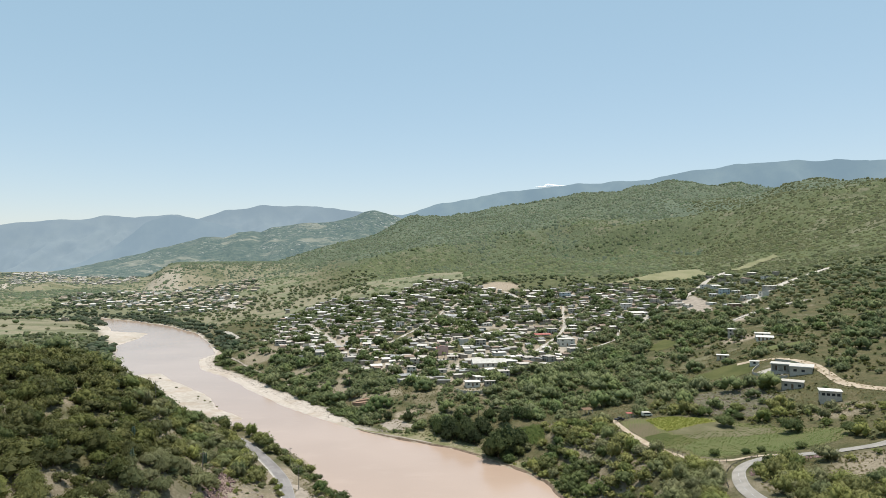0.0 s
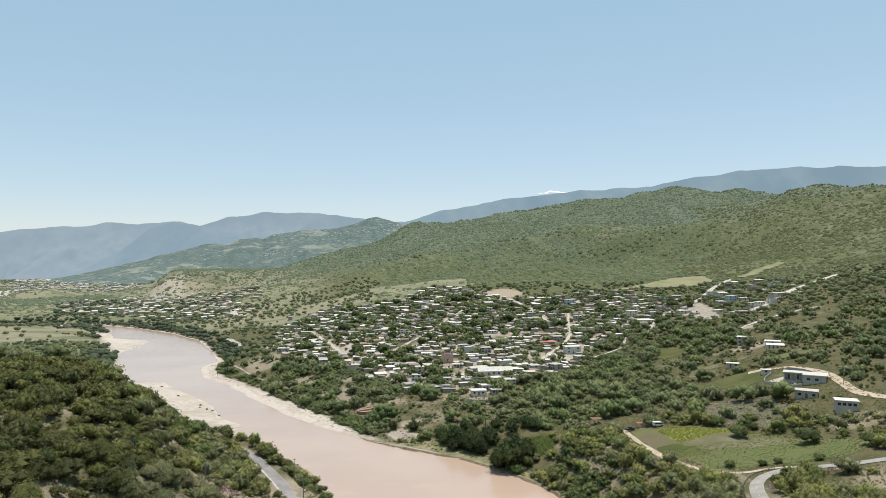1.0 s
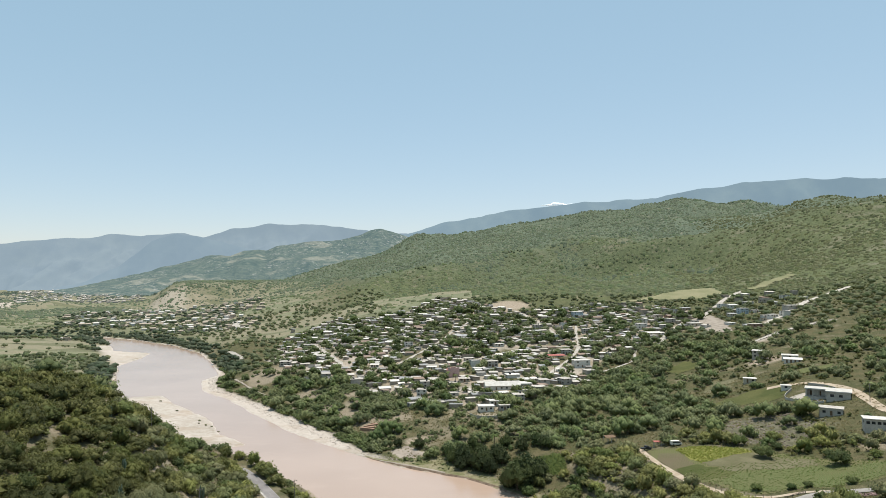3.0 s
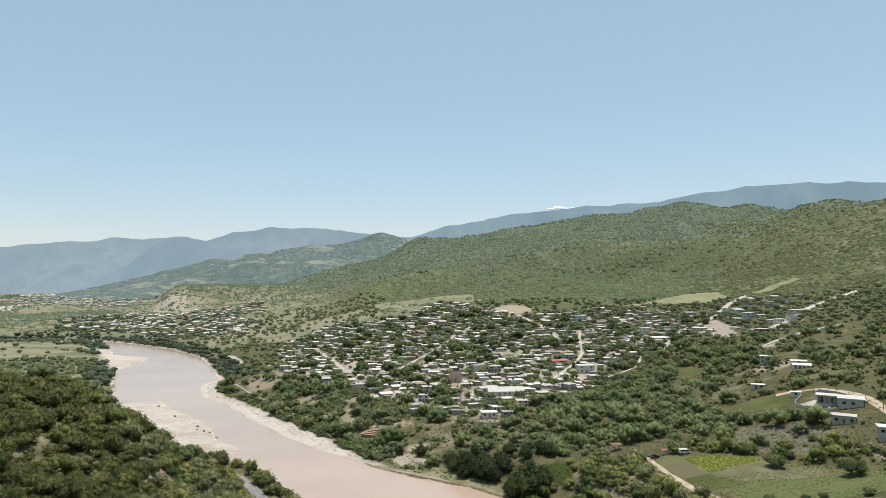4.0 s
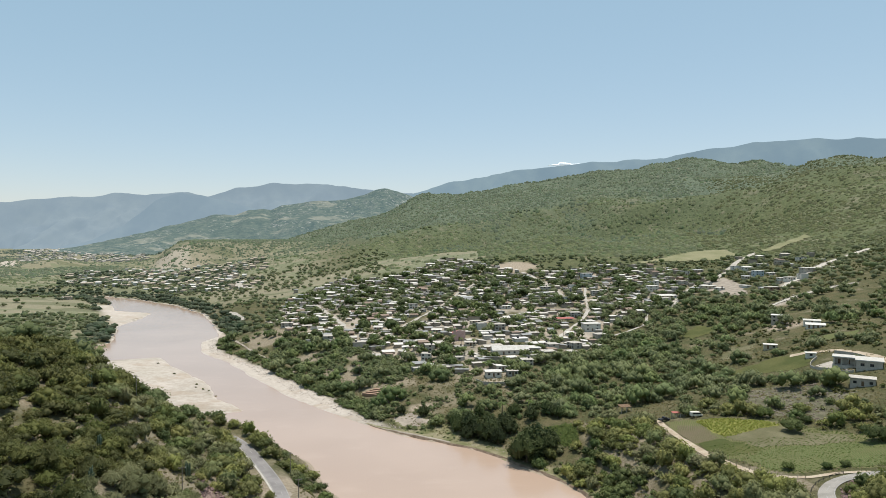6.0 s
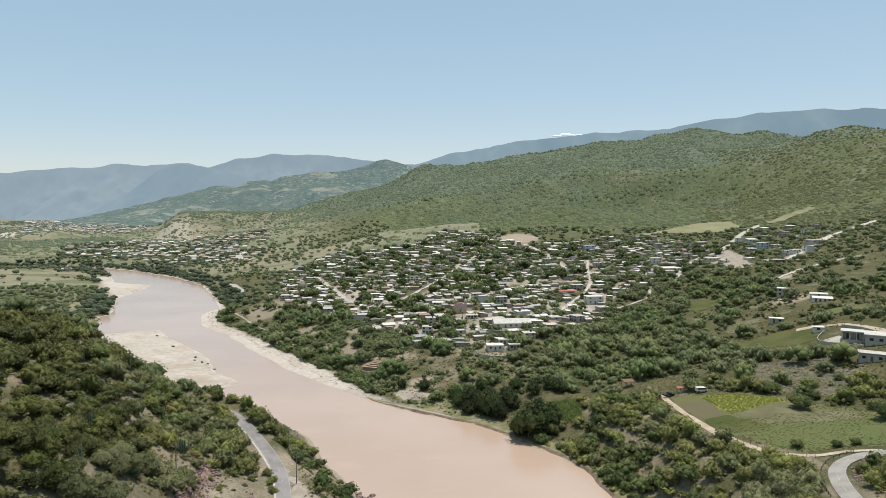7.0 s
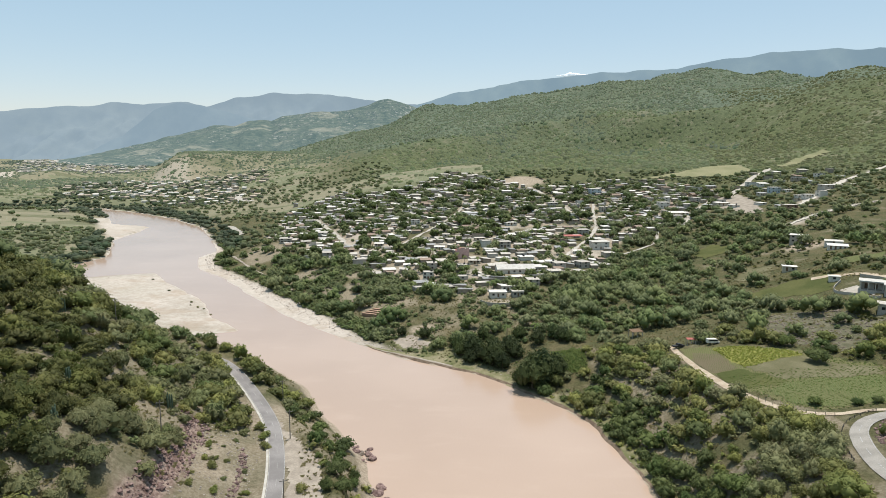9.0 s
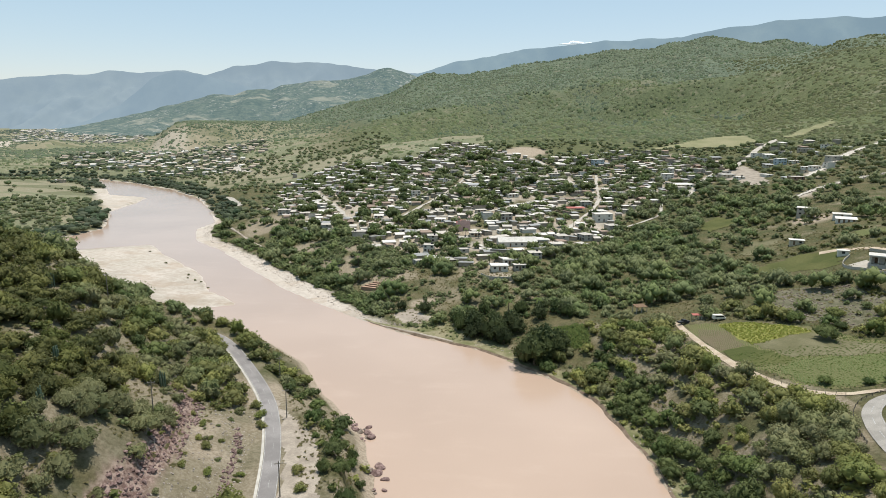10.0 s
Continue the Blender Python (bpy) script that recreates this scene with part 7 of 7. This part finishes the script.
def utility_pole(label):
    root = tagged(new("utility_pole"), label, "utility pole", "utility poles")
    part("pole", lathe([(0.16, -1), (0.14, 3), (0.1, 8.6)], 8), MAT_POLE, root)
    part("crossarm", boxes((-0.9, 0.9, -0.06, 0.06, 8.0, 8.14)), MAT_POLE, root)
    for s in (-0.8, 0, 0.8):
        part("insulator", lathe([(0.05, 8.14), (0.08, 8.2), (0.04, 8.34)], 6, (s, 0)), MAT_WHITE, root, "pale ceramic insulator")
    return root


first_pole = utility_pole("grey utility pole with a short crossarm")
for k, (px, py, turn) in enumerate([(-43.2, 193.6, 20), (-52.6, 232, 25), (-77.3, 207.2, 15), (-118, 262, 30), (-64, 264, 40), (184, 322, 10)]):
    m = pose(px, py, float(land(px, py)), 0, 0, turn)
    if k:
        copy_thing(first_pole, Matrix()).matrix_basis = m
    else:
        first_pole.matrix_basis = m


def cactus(x, y, s):
    root = tagged(new("cactus"), "clump of tall columnar blue-green cactus on the hillside", "cactus", "cacti on the hillside")
    rng = random.Random(int(x * 7 + y))
    for k in range(7):
        a, r = k * 0.9, (0 if k == 0 else rng.uniform(0.35, 0.8))
        h = rng.uniform(2.6, 4.2)
        part("column", lathe([(0.13, -0.3), (0.17, 0.5), (0.18, h * 0.7), (0.15, h * 0.95), (0.05, h)], 8, (r * math.cos(a), r * math.sin(a))), MAT_CACTUS, root)
    root.matrix_basis = pose(x, y, float(land(x, y)), 0, 0, 0) @ Matrix.Scale(s, 4)


for cx, cy in ((-89, 185.5), (-99.5, 207), (-126, 247), (-84, 226), (-112, 232)):
    cactus(cx, cy, 1.1)


def guard_wall():
    """Posts and rails on the outer edge of the turning concrete road."""
    root = tagged(new("guard_rail"), "low dark metal guard rail along the concrete road", "guard rail")
    p = finer(PAVED, 2.0)
    g = np.gradient(p, axis=0)
    g /= np.hypot(*g.T)[:, None]
    q = p + np.stack([-g[:, 1], g[:, 0]], 1) * 3.8
    q = q[(q[:, 1] > 205) & (q[:, 0] < 112)]
    z = land(q[:, 0], q[:, 1])
    for a, b in zip(q, z):
        part("post", boxes((a[0] - 0.07, a[0] + 0.07, a[1] - 0.07, a[1] + 0.07, b - 0.4, b + 0.85)), MAT_FRAME, root)
    for h in (0.45, 0.75):
        bm = bmesh.new()
        ring = [[bm.verts.new((a[0] + dx, a[1] + dx, b + h + dz)) for dx, dz in ((-0.05, -0.06), (0.05, -0.06), (0.05, 0.06), (-0.05, 0.06))] for a, b in zip(q, z)]
        for a, b in zip(ring, ring[1:]):
            for k in range(4):
                bm.faces.new((a[k], a[(k + 1) % 4], b[(k + 1) % 4], b[k]))
        part("rail", bm, MAT_FRAME, root)


guard_wall()


def pickup(x, y, turn, paint, label):
    root = tagged(new("pickup_truck"), label, "car")
    body = prism([(-2.5, 0.45), (2.5, 0.45), (2.5, 0.95), (1.2, 1.05), (0.75, 1.65), (-0.45, 1.68), (-0.6, 1.0), (-2.5, 1.0)], -0.88, 0.88)
    bmesh.ops.bevel(body, geom=body.edges[:], offset=0.05, segments=1, affect="EDGES")
    part("body", body, paint, root)
    part("window", prism([(0.72, 1.56), (1.02, 1.12), (-0.42, 1.12), (-0.4, 1.56)], -0.895, 0.895), MAT_GLASS, root)
    for a in (-1.5, 1.5):
        for s in (-1, 1):
            bm = lathe([(0.3, -0.1), (0.36, -0.06), (0.36, 0.06), (0.3, 0.1)], 14)
            bmesh.ops.rotate(bm, verts=bm.verts, matrix=Matrix.Rotation(radians(90), 3, "X"))
            bmesh.ops.translate(bm, verts=bm.verts, vec=(a, s * 0.82, 0.36))
            part("wheel", bm, MAT_TANK, root)
    place(root, x, y, turn, 0.1, 1.0)


pickup(80.5, 313, 20, MAT_TANK, "dark parked pickup truck at the end of the track")
def van(x, y, turn, label):
    root = tagged(new("van"), label, "van")
    body = prism([(-2.4, 0.45), (2.4, 0.45), (2.45, 1.05), (1.95, 1.2), (1.5, 1.95), (1.2, 2.05), (-2.3, 2.1), (-2.4, 1.95)], -0.92, 0.92)
    bmesh.ops.bevel(body, geom=body.edges[:], offset=0.06, segments=1, affect="EDGES")
    part("body", body, MAT_WHITE, root)
    part("window", prism([(1.45, 1.85), (1.85, 1.25), (-1.9, 1.25), (-1.9, 1.85)], -0.935, 0.935), MAT_GLASS, root)
    for a in (-1.5, 1.5):
        for s in (-1, 1):
            bm = lathe([(0.3, -0.1), (0.36, -0.06), (0.36, 0.06), (0.3, 0.1)], 14)
            bmesh.ops.rotate(bm, verts=bm.verts, matrix=Matrix.Rotation(radians(90), 3, "X"))
            bmesh.ops.translate(bm, verts=bm.verts, vec=(a, s * 0.86, 0.36))
            part("wheel", bm, MAT_TANK, root)
    place(root, x, y, turn, 0.1, 1.0)


van(92.5, 309.5, 8, "white parked van beside the crop field")
pickup(104, 600, 60, MAT_WHITE, "white parked pickup truck in a village lane")


def terraces():
    """The stepped brick-red beds on the bank."""
    root = tagged(new("drying_beds"), "row of low brick-red earth drying beds on the river bank", "earth beds")
    z = float(land(-53, 408))
    for k in range(4):
        part("bed", boxes((-7.5 + k, 7.5 - k * 0.5, -5 + k * 2.6, -3.4 + k * 2.6, -1.5, 0.35 + 0.35 * k)), MAT_BRICK, root)
    root.matrix_basis = pose(-53, 408, z, 0, 0, -20)


terraces()


def fence(label, points, gap, seed):
    """Rough wooden posts with two strands of wire."""
    root = tagged(new("fence"), label, "fence")
    rng = random.Random(seed)
    p = finer(points, gap)
    tops = []
    for x, y in p:
        z, h = float(land(x, y)), rng.uniform(1.1, 1.5)
        post = part("post", lathe([(0.09, -0.3), (0.08, h * 0.6), (0.06, h)], 6), MAT_POLE, root)
        post.matrix_basis = pose(x, y, z, rng.uniform(-5, 5), rng.uniform(-5, 5), 0)
        tops.append((x, y, z))
    for h in (0.5, 0.95):
        bm = bmesh.new()
        ring = [[bm.verts.new((x + a, y, z + h + b)) for a, b in ((-0.015, 0), (0.015, 0), (0, 0.026))] for x, y, z in tops]
        for a, b in zip(ring, ring[1:]):
            for k in range(3):
                bm.faces.new((a[k], a[(k + 1) % 3], b[(k + 1) % 3], b[k]))
        part("wire", bm, MAT_FRAME, root)


fence("old wooden post fence along the crop field", [(82.5, 258), (87.5, 247.5), (93.5, 239.5), (100, 234.8)], 2.4, 3)
fence("wooden post fence across the dry pasture", [(128, 222), (135, 212), (141, 198), (150, 190)], 2.8, 4)
fence("wooden post fence above the stony plot", [(130, 356), (142, 350), (153, 346)], 2.8, 5)


def more_rubble():
    rng = np.random.default_rng(36)
    x, y = rng.uniform(98, 128, 2600), rng.uniform(212, 230, 2600)
    d = line_distance(x, y, PAVED)
    ok = (d > 3.2) & (d < 6.5) & (y < np.interp(x, [98, 107, 120, 128], [216, 229, 229.5, 227]))
    rocks("rubble", "pinkish broken rock on the inner road bank", x[ok][:420], y[ok][:420], rng.uniform(0.12, 0.5, ok.sum())[:420], MAT_ROCK_RED, 37)
    x, y = rng.uniform(230, 430, 60000), rng.uniform(550, 770, 60000)
    d = np.minimum(line_distance(x, y, GULLIES[0]), line_distance(x, y, GULLIES[1]))
    ok = d < 5
    rocks("rubble", "pale stones in the eroded hillside gullies", x[ok][:700], y[ok][:700], rng.uniform(0.2, 0.8, ok.sum())[:700], MAT_ROCK, 38)


more_rubble()
